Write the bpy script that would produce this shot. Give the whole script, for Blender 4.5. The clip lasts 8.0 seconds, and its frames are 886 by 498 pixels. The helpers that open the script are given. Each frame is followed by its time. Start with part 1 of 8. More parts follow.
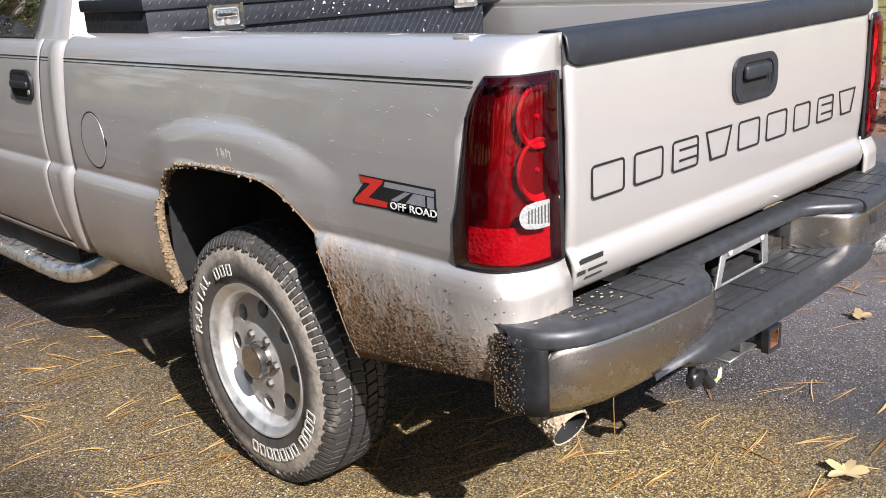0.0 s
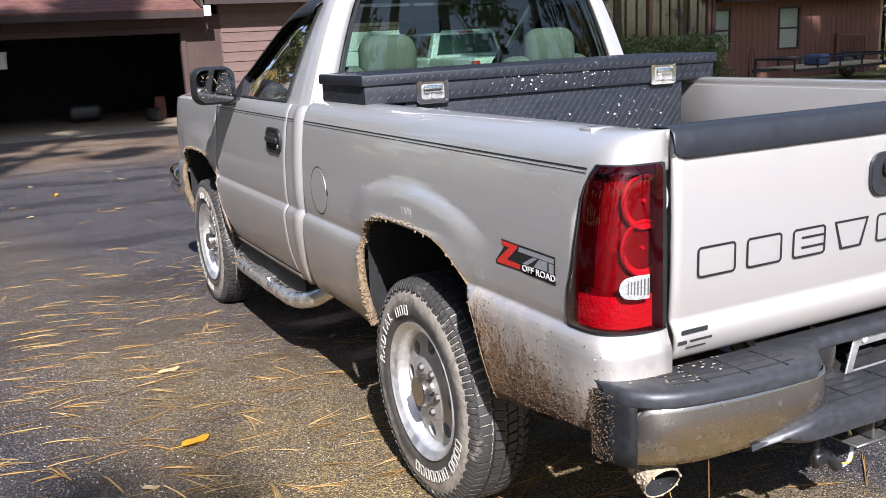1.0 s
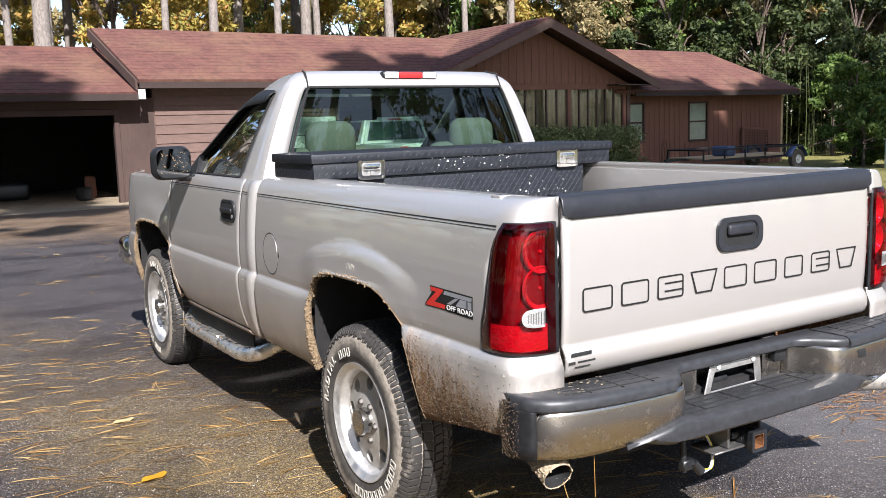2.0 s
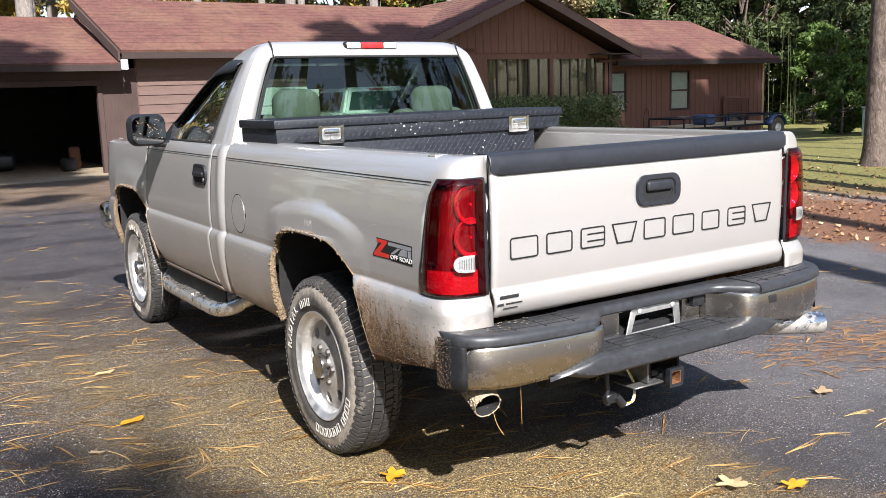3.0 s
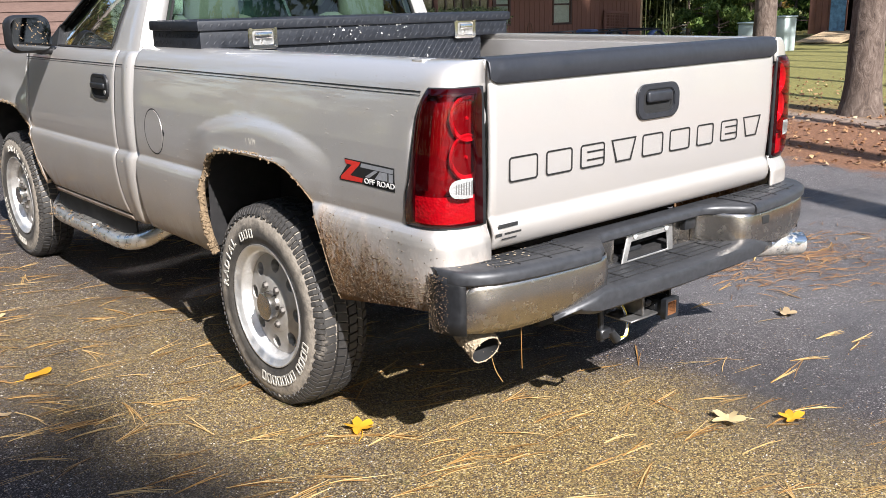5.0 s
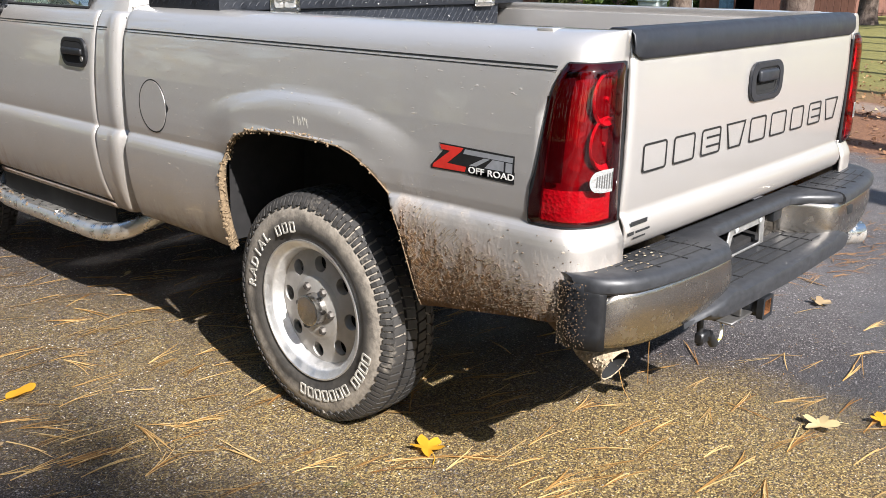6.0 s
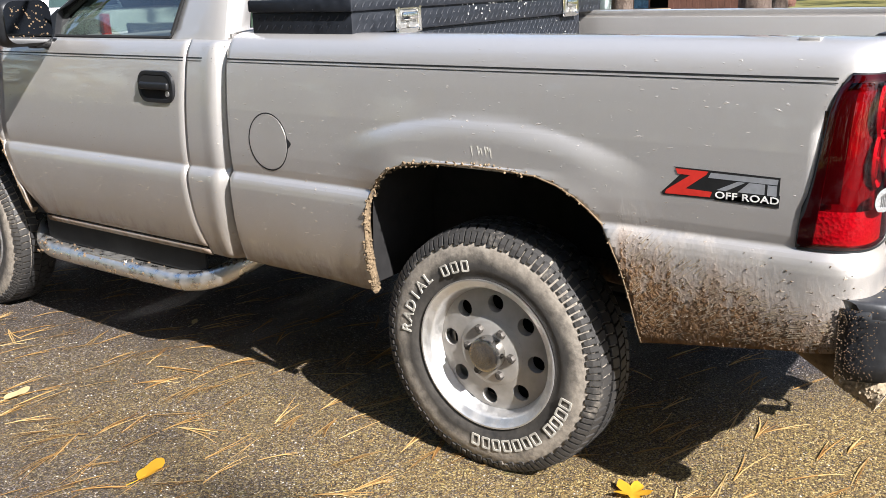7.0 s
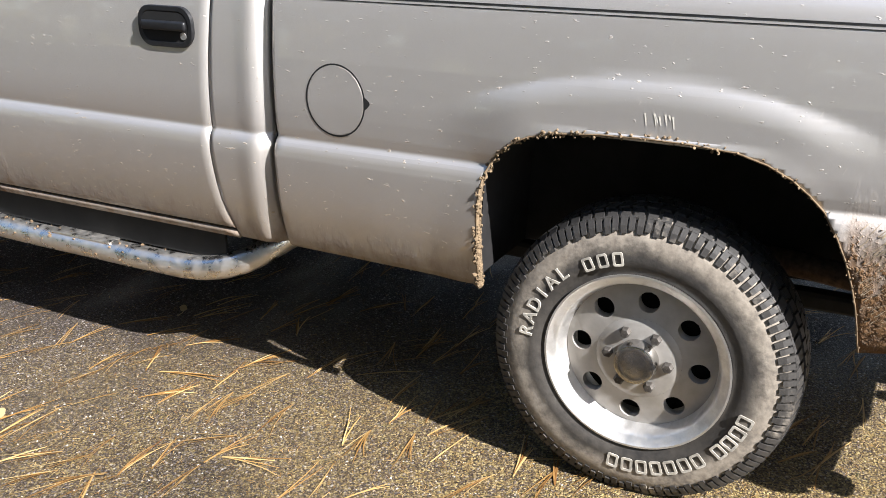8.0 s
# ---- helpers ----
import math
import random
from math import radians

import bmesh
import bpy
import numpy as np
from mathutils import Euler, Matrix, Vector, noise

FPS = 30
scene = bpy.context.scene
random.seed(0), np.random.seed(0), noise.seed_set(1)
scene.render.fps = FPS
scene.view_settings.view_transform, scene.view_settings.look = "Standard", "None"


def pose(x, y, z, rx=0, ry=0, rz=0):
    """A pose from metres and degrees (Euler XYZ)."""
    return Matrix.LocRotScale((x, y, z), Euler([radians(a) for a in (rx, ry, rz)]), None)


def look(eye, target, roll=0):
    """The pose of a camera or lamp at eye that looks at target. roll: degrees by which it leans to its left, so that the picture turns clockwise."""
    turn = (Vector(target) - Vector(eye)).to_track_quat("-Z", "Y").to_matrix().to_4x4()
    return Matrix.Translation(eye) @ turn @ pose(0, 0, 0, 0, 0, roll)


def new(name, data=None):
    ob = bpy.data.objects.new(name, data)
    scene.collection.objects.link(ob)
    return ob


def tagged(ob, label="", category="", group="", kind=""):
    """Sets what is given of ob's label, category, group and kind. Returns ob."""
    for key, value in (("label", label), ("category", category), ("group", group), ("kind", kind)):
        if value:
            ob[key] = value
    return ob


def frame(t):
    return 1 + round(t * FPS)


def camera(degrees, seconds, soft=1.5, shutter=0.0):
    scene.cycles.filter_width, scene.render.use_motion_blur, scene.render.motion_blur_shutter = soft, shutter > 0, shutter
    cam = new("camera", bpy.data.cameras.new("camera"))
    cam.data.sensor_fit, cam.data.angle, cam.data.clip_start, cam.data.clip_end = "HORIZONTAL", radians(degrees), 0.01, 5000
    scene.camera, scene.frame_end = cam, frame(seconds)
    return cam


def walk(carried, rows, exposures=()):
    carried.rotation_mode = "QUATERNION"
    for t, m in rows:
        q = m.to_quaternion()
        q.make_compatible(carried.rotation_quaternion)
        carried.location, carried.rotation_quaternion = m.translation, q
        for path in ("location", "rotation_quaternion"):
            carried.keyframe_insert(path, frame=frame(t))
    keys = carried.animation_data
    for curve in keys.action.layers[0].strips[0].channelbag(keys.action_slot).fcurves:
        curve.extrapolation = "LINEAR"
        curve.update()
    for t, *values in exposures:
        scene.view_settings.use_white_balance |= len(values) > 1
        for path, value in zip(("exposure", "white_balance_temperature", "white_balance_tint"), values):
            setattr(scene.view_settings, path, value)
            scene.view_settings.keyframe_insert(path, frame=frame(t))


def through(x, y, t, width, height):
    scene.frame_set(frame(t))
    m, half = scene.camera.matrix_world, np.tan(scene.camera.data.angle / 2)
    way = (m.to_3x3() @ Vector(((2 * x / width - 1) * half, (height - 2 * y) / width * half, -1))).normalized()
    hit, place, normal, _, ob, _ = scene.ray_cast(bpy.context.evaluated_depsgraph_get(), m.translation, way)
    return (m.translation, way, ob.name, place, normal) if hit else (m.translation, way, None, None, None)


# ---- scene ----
cam = camera(51.9, 8.0, soft=0.7)
PATH = [
    (0, (-2.276, -1.186, 1.466), (-0.958, 0.201, 0.885), -3.4),
    (0.5, (-2.189, -1.336, 1.502), (-1.155, 0.273, 0.918), -4.6),
    (1, (-2.213, -1.627, 1.564), (-1.327, 0.109, 1.114), -2.8),
    (1.5, (-2.345, -1.89, 1.586), (-1.388, -0.157, 1.301), -3.0),
    (2, (-2.529, -2.136, 1.565), (-1.481, -0.454, 1.291), -1.7),
    (2.2, (-2.555, -2.235, 1.575), (-1.493, -0.563, 1.296), -1.3),
    (3.3, (-2.572, -2.522, 1.539), (-1.509, -0.865, 1.187), -2.1),
    (3.5, (-2.581, -2.51, 1.538), (-1.511, -0.858, 1.183), -2.0),
    (4, (-2.563, -2.435, 1.512), (-1.483, -0.799, 1.112), -1.7),
    (4.5, (-2.567, -2.222, 1.484), (-1.431, -0.634, 1.049), -1.0),
    (4.7, (-2.581, -2.111, 1.494), (-1.411, -0.555, 1.036), -1.3),
    (5.8, (-2.69, -1.328, 1.471), (-1.26, -0.095, 0.809), 0.8),
    (6, (-2.78, -1.183, 1.464), (-1.356, 0.096, 0.884), 0.5),
    (6.5, (-3.041, -0.838, 1.523), (-1.544, 0.362, 0.958), -0.8),
    (7, (-3.107, -0.391, 1.488), (-1.563, 0.748, 0.922), -1.9),
    (7.5, (-3.145, 0.125, 1.437), (-1.545, 1.164, 0.838), -0.6),
    (8, (-3.015, 0.551, 1.489), (-1.349, 1.394, 0.77), -0.0),
]
# stops, kelvin and tint, as the clip's own camera shifts its picture
LOOK = [(0, 1.14, 6250, 14), (0.5, 1.16, 6050, 14), (1, 1.24, 5950, 15), (1.5, 1.24, 6050, 14), (2, 1.26, 6200, 13), (3.5, 1.32, 6200, 12), (4.5, 1.34, 6250, 12), (6, 1.28, 6350, 11), (8, 1.42, 6250, 11)]
walk(cam, [(t, look(eye, target, roll)) for t, eye, target, roll in PATH], LOOK)

# ---- world and light ----
SUN_AZ, SUN_EL = (-0.35, -1.19), 38.9
world = bpy.data.worlds.new("sky")
scene.world = world
world.use_nodes = True
wn = world.node_tree
sky = wn.nodes.new("ShaderNodeTexSky")
sky.sky_type = "NISHITA"
sky.sun_disc = False
sky.sun_elevation = radians(SUN_EL)
sky.sun_rotation = math.atan2(SUN_AZ[0], SUN_AZ[1])
wn.links.new(sky.outputs[0], wn.nodes["Background"].inputs[0])
wn.nodes["Background"].inputs[1].default_value = 0.093
sun_data = bpy.data.lights.new("sun", "SUN")
sun_data.energy = 5.0
sun_data.angle = radians(0.55)
sun_data.color = (1.0, 0.965, 0.925)
sun = new("sun", sun_data)
sun.matrix_world = look((SUN_AZ[0] * 20, SUN_AZ[1] * 20, 20), (0, 0, 0))



# ---- materials ----
class Nodes:
    """A small builder for node materials."""

    def __init__(self, name):
        self.m = bpy.data.materials.new(name)
        self.m.use_nodes = True
        self.t = self.m.node_tree
        self.bsdf = self.t.nodes["Principled BSDF"]
        self.out = self.t.nodes["Material Output"]
        self.co = self.add("ShaderNodeTexCoord").outputs["Object"]

    def add(self, kind):
        return self.t.nodes.new(kind)

    def link(self, a, b):
        self.t.links.new(a, b)

    def put(self, socket, value):
        if isinstance(value, bpy.types.NodeSocket):
            self.link(value, socket)
        elif isinstance(value, tuple) and len(value) == 3 and socket.type == "RGBA":
            socket.default_value = (*value, 1)
        else:
            socket.default_value = value

    def set(self, **values):
        for key, value in values.items():
            self.put(self.bsdf.inputs[key.replace("_", " ")], value)
        return self

    def noise(self, scale, detail=4.0, rough=0.55, stretch=None, co=None, warp=0.0):
        n = self.add("ShaderNodeTexNoise")
        n.inputs["Scale"].default_value = scale
        n.inputs["Detail"].default_value = detail
        n.inputs["Roughness"].default_value = rough
        n.inputs["Distortion"].default_value = warp
        src = co or self.co
        if stretch:
            mp = self.add("ShaderNodeMapping")
            mp.inputs["Scale"].default_value = stretch
            self.link(src, mp.inputs["Vector"])
            src = mp.outputs[0]
        self.link(src, n.inputs["Vector"])
        return n.outputs["Fac"]

    def cells(self, scale, co=None, feature="F1", out="Distance"):
        n = self.add("ShaderNodeTexVoronoi")
        n.feature = feature
        n.inputs["Scale"].default_value = scale
        self.link(co or self.co, n.inputs["Vector"])
        return n.outputs[out]

    def ramp(self, fac, stops):
        n = self.add("ShaderNodeValToRGB")
        els = n.color_ramp.elements
        while len(els) < len(stops):
            els.new(0.5)
        for e, (p, c) in zip(els, stops):
            e.position = p
            e.color = (*c, 1) if isinstance(c, tuple) else (c, c, c, 1)
        self.link(fac, n.inputs[0])
        return n.outputs[0]

    def mix(self, fac, a, b, how="MIX"):
        n = self.add("ShaderNodeMix")
        n.data_type = "RGBA"
        n.blend_type = how
        self.put(n.inputs[0], fac)
        self.put(n.inputs[6], a)
        self.put(n.inputs[7], b)
        return n.outputs[2]

    def math(self, op, a, b=0.0):
        n = self.add("ShaderNodeMath")
        n.operation = op
        self.put(n.inputs[0], a)
        self.put(n.inputs[1], b)
        n.use_clamp = False
        return n.outputs[0]

    def range(self, v, a, b, c=0.0, d=1.0):
        n = self.add("ShaderNodeMapRange")
        n.clamp = True
        self.put(n.inputs[0], v)
        for i, k in enumerate((a, b, c, d)):
            n.inputs[i + 1].default_value = k
        return n.outputs[0]

    def xyz(self, co=None):
        n = self.add("ShaderNodeSeparateXYZ")
        self.link(co or self.co, n.inputs[0])
        return n.outputs

    def world(self):
        return self.add("ShaderNodeNewGeometry").outputs["Position"]

    def bump(self, height, strength=0.3, distance=0.01):
        n = self.add("ShaderNodeBump")
        n.inputs["Strength"].default_value = strength
        n.inputs["Distance"].default_value = distance
        self.link(height, n.inputs["Height"])
        self.link(n.outputs[0], self.bsdf.inputs["Normal"])
        return self

    def island(self):
        return self.add("ShaderNodeNewGeometry").outputs["Random Per Island"]

    def each(self):
        return self.add("ShaderNodeObjectInfo").outputs["Random"]


def simple(name, color, rough=0.5, metal=0.0, vary=0.15, scale=30.0, bump=0.1, coat=0.0):
    n = Nodes(name)
    f = n.noise(scale, 5)
    dark = tuple(c * (1 - vary) for c in color)
    lite = tuple(min(1, c * (1 + vary)) for c in color)
    n.set(Base_Color=n.ramp(f, [(0.3, dark), (0.7, lite)]), Metallic=metal, Coat_Weight=coat, Coat_Roughness=0.05)
    n.set(Roughness=n.range(n.noise(scale * 0.3, 3), 0.3, 0.7, max(0, rough - 0.08), min(1, rough + 0.08)))
    n.bump(f, bump, 0.003)
    return n.m


def paint():
    """Pewter metallic paint with road dust, a painted ground reflection low down, and mud thrown up round the wheels.
    """
    n = Nodes("pewter_paint")
    pos = n.world()
    x, y, z = n.xyz(pos)
    flake = n.noise(900, 2, co=pos)
    base = n.ramp(flake, [(0.3, (0.560, 0.533, 0.504)), (0.7, (0.700, 0.668, 0.634))])
    film = n.noise(2.2, 5, 0.6, co=pos)
    streak = n.noise(16, 4, 0.7, stretch=(1.0, 1.0, 0.35), co=pos)
    speck = n.noise(75, 3, 0.6, co=pos)
    # mud stands highest just behind the wheels
    behind = n.range(y, 0.60, 0.66, 1.0, 0.0)
    front = n.range(n.math("ABSOLUTE", n.math("SUBTRACT", y, 3.50)), 0.05, 0.35, 0.10, 0.0)
    lift = n.math("ADD", n.math("MULTIPLY", behind, n.range(y, 0.0, 0.58, 0.17, 0.31)), front)
    low = n.math("SUBTRACT", n.math("ADD", 0.50, lift), z)
    rag = n.math("MULTIPLY", n.math("SUBTRACT", streak, 0.5), 0.24)
    mud = n.range(n.math("ADD", low, rag), -0.11, 0.12)
    clot = n.range(n.math("ADD", n.math("MULTIPLY", mud, 0.42), speck), 0.80, 0.90)
    haze = n.range(n.math("ADD", n.math("MULTIPLY", low, 0.55), n.math("MULTIPLY", film, 0.45)), 0.10, 0.46)
    mudcol = n.ramp(n.noise(40, 5, co=pos), [(0.25, (0.085, 0.042, 0.016)), (0.75, (0.21, 0.112, 0.044))])
    # browner towards the bottom: dust film plus the ground's reflection put into colour
    dust_reflect = n.math("MULTIPLY", n.range(z, 0.98, 0.52, 0.0, 1.0), n.range(film, 0.3, 0.7, 0.55, 1.0))
    dusty = n.mix(n.math("MAXIMUM", n.math("MULTIPLY", haze, 0.42), n.math("MULTIPLY", dust_reflect, 0.74)), base, (0.25, 0.190, 0.128))
    coat = n.range(n.math("MULTIPLY", mud, n.range(streak, 0.28, 0.60, 0.55, 1.0)), 0.02, 0.80, 0.0, 0.94)
    fleck = n.math("MULTIPLY", n.range(n.noise(95, 2, 0.5, stretch=(1.0, 0.4, 1.0), co=pos), 0.70, 0.73), n.math("MULTIPLY", n.range(z, 0.70, 1.20, 0.85, 0.30), n.range(n.math("ABSOLUTE", x), 0.90, 0.93)))
    cover = n.math("MAXIMUM", n.math("MAXIMUM", coat, clot), fleck)
    n.set(Base_Color=n.mix(cover, dusty, n.mix(fleck, mudcol, (0.46, 0.38, 0.28))))
    n.set(Metallic=n.range(cover, 0.0, 0.7, 0.66, 0.0))
    n.set(Roughness=n.range(n.math("ADD", cover, n.math("MULTIPLY", haze, 0.35)), 0, 1, 0.43, 0.95))
    n.set(Coat_Weight=n.range(n.math("ADD", cover, n.math("MULTIPLY", haze, 0.4)), 0.0, 0.6, 1.0, 0.0), Coat_Roughness=0.04, Coat_IOR=1.6)
    n.bump(n.math("MULTIPLY", n.math("ADD", cover, n.math("MULTIPLY", clot, 1.5)), speck), 0.6, 0.006)
    return n.m


PAINT = paint()
BLACK_PLASTIC = simple("black_plastic", (0.012, 0.0125, 0.014), 0.42, 0, 0.3, 60, 0.15)
CAP_PLASTIC = simple("dark_cap_plastic", (0.019, 0.0205, 0.025), 0.42, 0, 0.15, 45, 0.12)
PAD = simple("grey_step_pad", (0.026, 0.027, 0.030), 0.46, 0, 0.3, 45, 0.15)
# underbody black; also painted shade inside the garage and shed
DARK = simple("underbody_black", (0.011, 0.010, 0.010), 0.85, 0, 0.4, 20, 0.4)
# black of the seals; also painted shade in gaps and recesses
GAP = simple("seal_black", (0.008, 0.008, 0.008), 0.8, 0, 0.2, 30, 0.0)
RUSTY = simple("rusty_steel", (0.12, 0.075, 0.05), 0.8, 0.3, 0.5, 60, 0.5)
DULL_GREY = simple("dull_grey_metal", (0.16, 0.155, 0.15), 0.38, 0.6, 0.3, 30, 0.1)
DARK_NUT = simple("dark_nut_steel", (0.09, 0.08, 0.07), 0.6, 0.4, 0.4, 60, 0.2)
RUST_ORANGE = simple("orange_rust", (0.16, 0.065, 0.022), 0.85, 0.1, 0.5, 120, 0.5)
STEEL = simple("dull_steel", (0.50, 0.49, 0.47), 0.45, 0.8, 0.2, 40, 0.2)
SEAT = simple("grey_cloth", (0.15, 0.165, 0.14), 0.9, 0, 0.12, 150, 0.3)
DASH = simple("dash_vinyl", (0.06, 0.06, 0.06), 0.7, 0, 0.15, 80, 0.15)
WHITE_INK = simple("white_ink", (0.74, 0.73, 0.69), 0.7, 0, 0.18, 60, 0.1)
TYRE_WHITE = simple("dirty_white_rubber", (0.46, 0.43, 0.37), 0.8, 0, 0.45, 45, 0.2)
STICKER_INK = simple("worn_grey_ink", (0.02, 0.02, 0.02), 0.5, 0, 0.5, 200, 0.0)
BLACK_INK = simple("black_decal", (0.012, 0.012, 0.012), 0.45, 0, 0.2, 60, 0.0)
RED_INK = simple("red_decal", (0.55, 0.03, 0.02), 0.4, 0, 0.1, 60, 0.0)
SILVER_INK = simple("silver_decal", (0.42, 0.43, 0.45), 0.35, 0.5, 0.1, 60, 0.0)
LEAF_SCRAPE = simple("bare_scratch", (0.75, 0.71, 0.62), 0.6, 0, 0.1, 90, 0.1)


def chrome(name="chrome", dirt=0.35, color=(0.70, 0.69, 0.66), rough=0.12):
    n = Nodes(name)
    pos = n.world()
    z = n.xyz(pos)[2]
    f = n.noise(22, 5, 0.65, co=pos)
    g = n.range(n.math("ADD", f, n.range(z, 0.45, 0.75, 0.12, -0.1)), 0.52, 0.72, 0, dirt * 2)
    n.set(Base_Color=n.mix(g, color, (0.20, 0.145, 0.095)), Metallic=n.range(g, 0, 1, 1.0, 0.2))
    n.set(Roughness=n.range(g, 0, 0.8, rough, 0.8))
    n.bump(n.noise(90, 3, co=pos), 0.05, 0.002)
    return n.m


CHROME = chrome()
BAR_CHROME = chrome("filmed_chrome", 0.10, (0.82, 0.79, 0.74), 0.25)
# hazed, and its brown base paints in the ground's reflection
WING_CHROME = chrome("hazed_chrome", 0.04, (0.50, 0.46, 0.41), 0.26)
ALLOY = chrome("machined_alloy", 0.12, (0.80, 0.79, 0.77), 0.48)
HUB_CHROME = chrome("hub_chrome", 0.04, (0.50, 0.485, 0.46), 0.16)
ALLOY.node_tree.nodes["Principled BSDF"].inputs["Coat Weight"].default_value = 0.1


def dusty_alloy():
    n = Nodes("dusty_alloy")
    f = n.noise(18, 5, 0.6)
    n.set(Base_Color=n.ramp(f, [(0.3, (0.40, 0.375, 0.34)), (0.7, (0.54, 0.51, 0.475))]), Metallic=0.5)
    n.set(Roughness=n.range(f, 0.3, 0.7, 0.42, 0.6))
    n.bump(n.noise(120, 3), 0.08, 0.002)
    return n.m


ALLOY_DISC = dusty_alloy()


def tyre_mats():
    out = []
    for name, dust in (("tyre_sidewall", 0.92), ("tyre_tread", 0.12)):
        n = Nodes(name)
        f = n.noise(9, 5, 0.65)
        g = n.noise(60, 4, 0.6)
        d = n.range(n.math("ADD", f, n.math("MULTIPLY", g, 0.25)), 0.78 - dust * 0.55, 0.98 - dust * 0.35, 0.08, 0.95)
        oy, oz = n.xyz()[1], n.xyz()[2]
        rad = n.math("SQRT", n.math("ADD", n.math("MULTIPLY", oy, oy), n.math("MULTIPLY", oz, oz)))
        d = n.math("MULTIPLY", d, n.math("MULTIPLY", n.range(n.math("ADD", rad, n.math("MULTIPLY", f, 0.06)), 0.318, 0.352, 0.16, 1.0), n.range(rad, 0.385, 0.395, 1.0, 0.35)))
        n.set(Base_Color=n.mix(d, (0.022, 0.022, 0.023), n.ramp(g, [(0.3, (0.24, 0.205, 0.165)), (0.7, (0.40, 0.35, 0.285))])))
        n.set(Roughness=n.range(d, 0, 1, 0.55, 0.95))
        n.bump(g, 0.3, 0.003)
        out.append(n.m)
    return out


SIDEWALL, TREAD = tyre_mats()


def glass(name, tint, gloss=1.0):
    """A pane: tinted see-through with mirror gloss by Fresnel."""
    n = Nodes(name)
    tr = n.add("ShaderNodeBsdfTransparent")
    tr.inputs[0].default_value = (*tint, 1)
    gl = n.add("ShaderNodeBsdfGlossy")
    gl.inputs["Roughness"].default_value = 0.015
    lw = n.add("ShaderNodeLayerWeight")
    lw.inputs["Blend"].default_value = 0.5
    rim = n.math("POWER", lw.outputs["Facing"], 4.5)
    mx = n.add("ShaderNodeMixShader")
    n.link(n.math("MINIMUM", n.math("MULTIPLY", n.math("ADD", 0.043, n.math("MULTIPLY", rim, 0.95)), 1.5 * gloss), 0.95), mx.inputs[0])
    n.link(tr.outputs[0], mx.inputs[1])
    n.link(gl.outputs[0], mx.inputs[2])
    n.link(mx.outputs[0], n.out.inputs["Surface"])
    return n.m


GLASS = glass("tinted_glass", (0.25, 0.36, 0.29), 0.85)
SCREEN_GLASS = glass("windscreen_glass", (0.68, 0.78, 0.70), 0.8)
SIDE_GLASS = glass("side_glass", (0.22, 0.26, 0.24), 2.0)
RED_LENS = glass("red_lens", (0.80, 0.006, 0.018), 0.75)
HOUSE_GLASS = glass("house_glass", (0.86, 0.88, 0.86), 0.8)
MIRROR = simple("mirror_glass", (0.07, 0.073, 0.077), 0.04, 1.0, 0.03, 5, 0.0)


def reflector(name, color, rough, metal, fine=150, depth=0.35):
    n = Nodes(name)
    c = n.cells(fine)
    n.set(Base_Color=color, Metallic=metal, Roughness=rough)
    n.bump(c, depth, 0.006)
    return n.m


LAMP_SILVER = reflector("lamp_reflector", (0.72, 0.70, 0.68), 0.14, 0.55, 45, 0.5)
LAMP_WHITE = reflector("reverse_optic", (0.38, 0.38, 0.37), 0.2, 0.25)
LAMP_BRIGHT = reflector("reflex_panel", (0.42, 0.38, 0.38), 0.25, 0.2, 110, 0.35)
LAMP_RED = reflector("lamp_red_plastic", (0.34, 0.29, 0.29), 0.22, 0.7, 30, 0.45)
AMBER = simple("amber", (0.7, 0.28, 0.03), 0.3, 0, 0.1, 40, 0.0)


def tread_plate():
    n = Nodes("black_coated_plate")
    f = n.noise(35, 5, 0.6)
    chips = n.range(n.noise(28, 4, 0.75), 0.69, 0.73)
    n.set(Base_Color=n.mix(chips, n.ramp(f, [(0.3, (0.006, 0.0075, 0.011)), (0.7, (0.015, 0.018, 0.025))]), (0.55, 0.55, 0.53)))
    n.set(Metallic=n.range(chips, 0, 1, 0.15, 0.8), Roughness=n.range(f, 0.3, 0.7, 0.46, 0.62))
    n.bump(f, 0.15, 0.002)
    return n.m


PLATE = tread_plate()


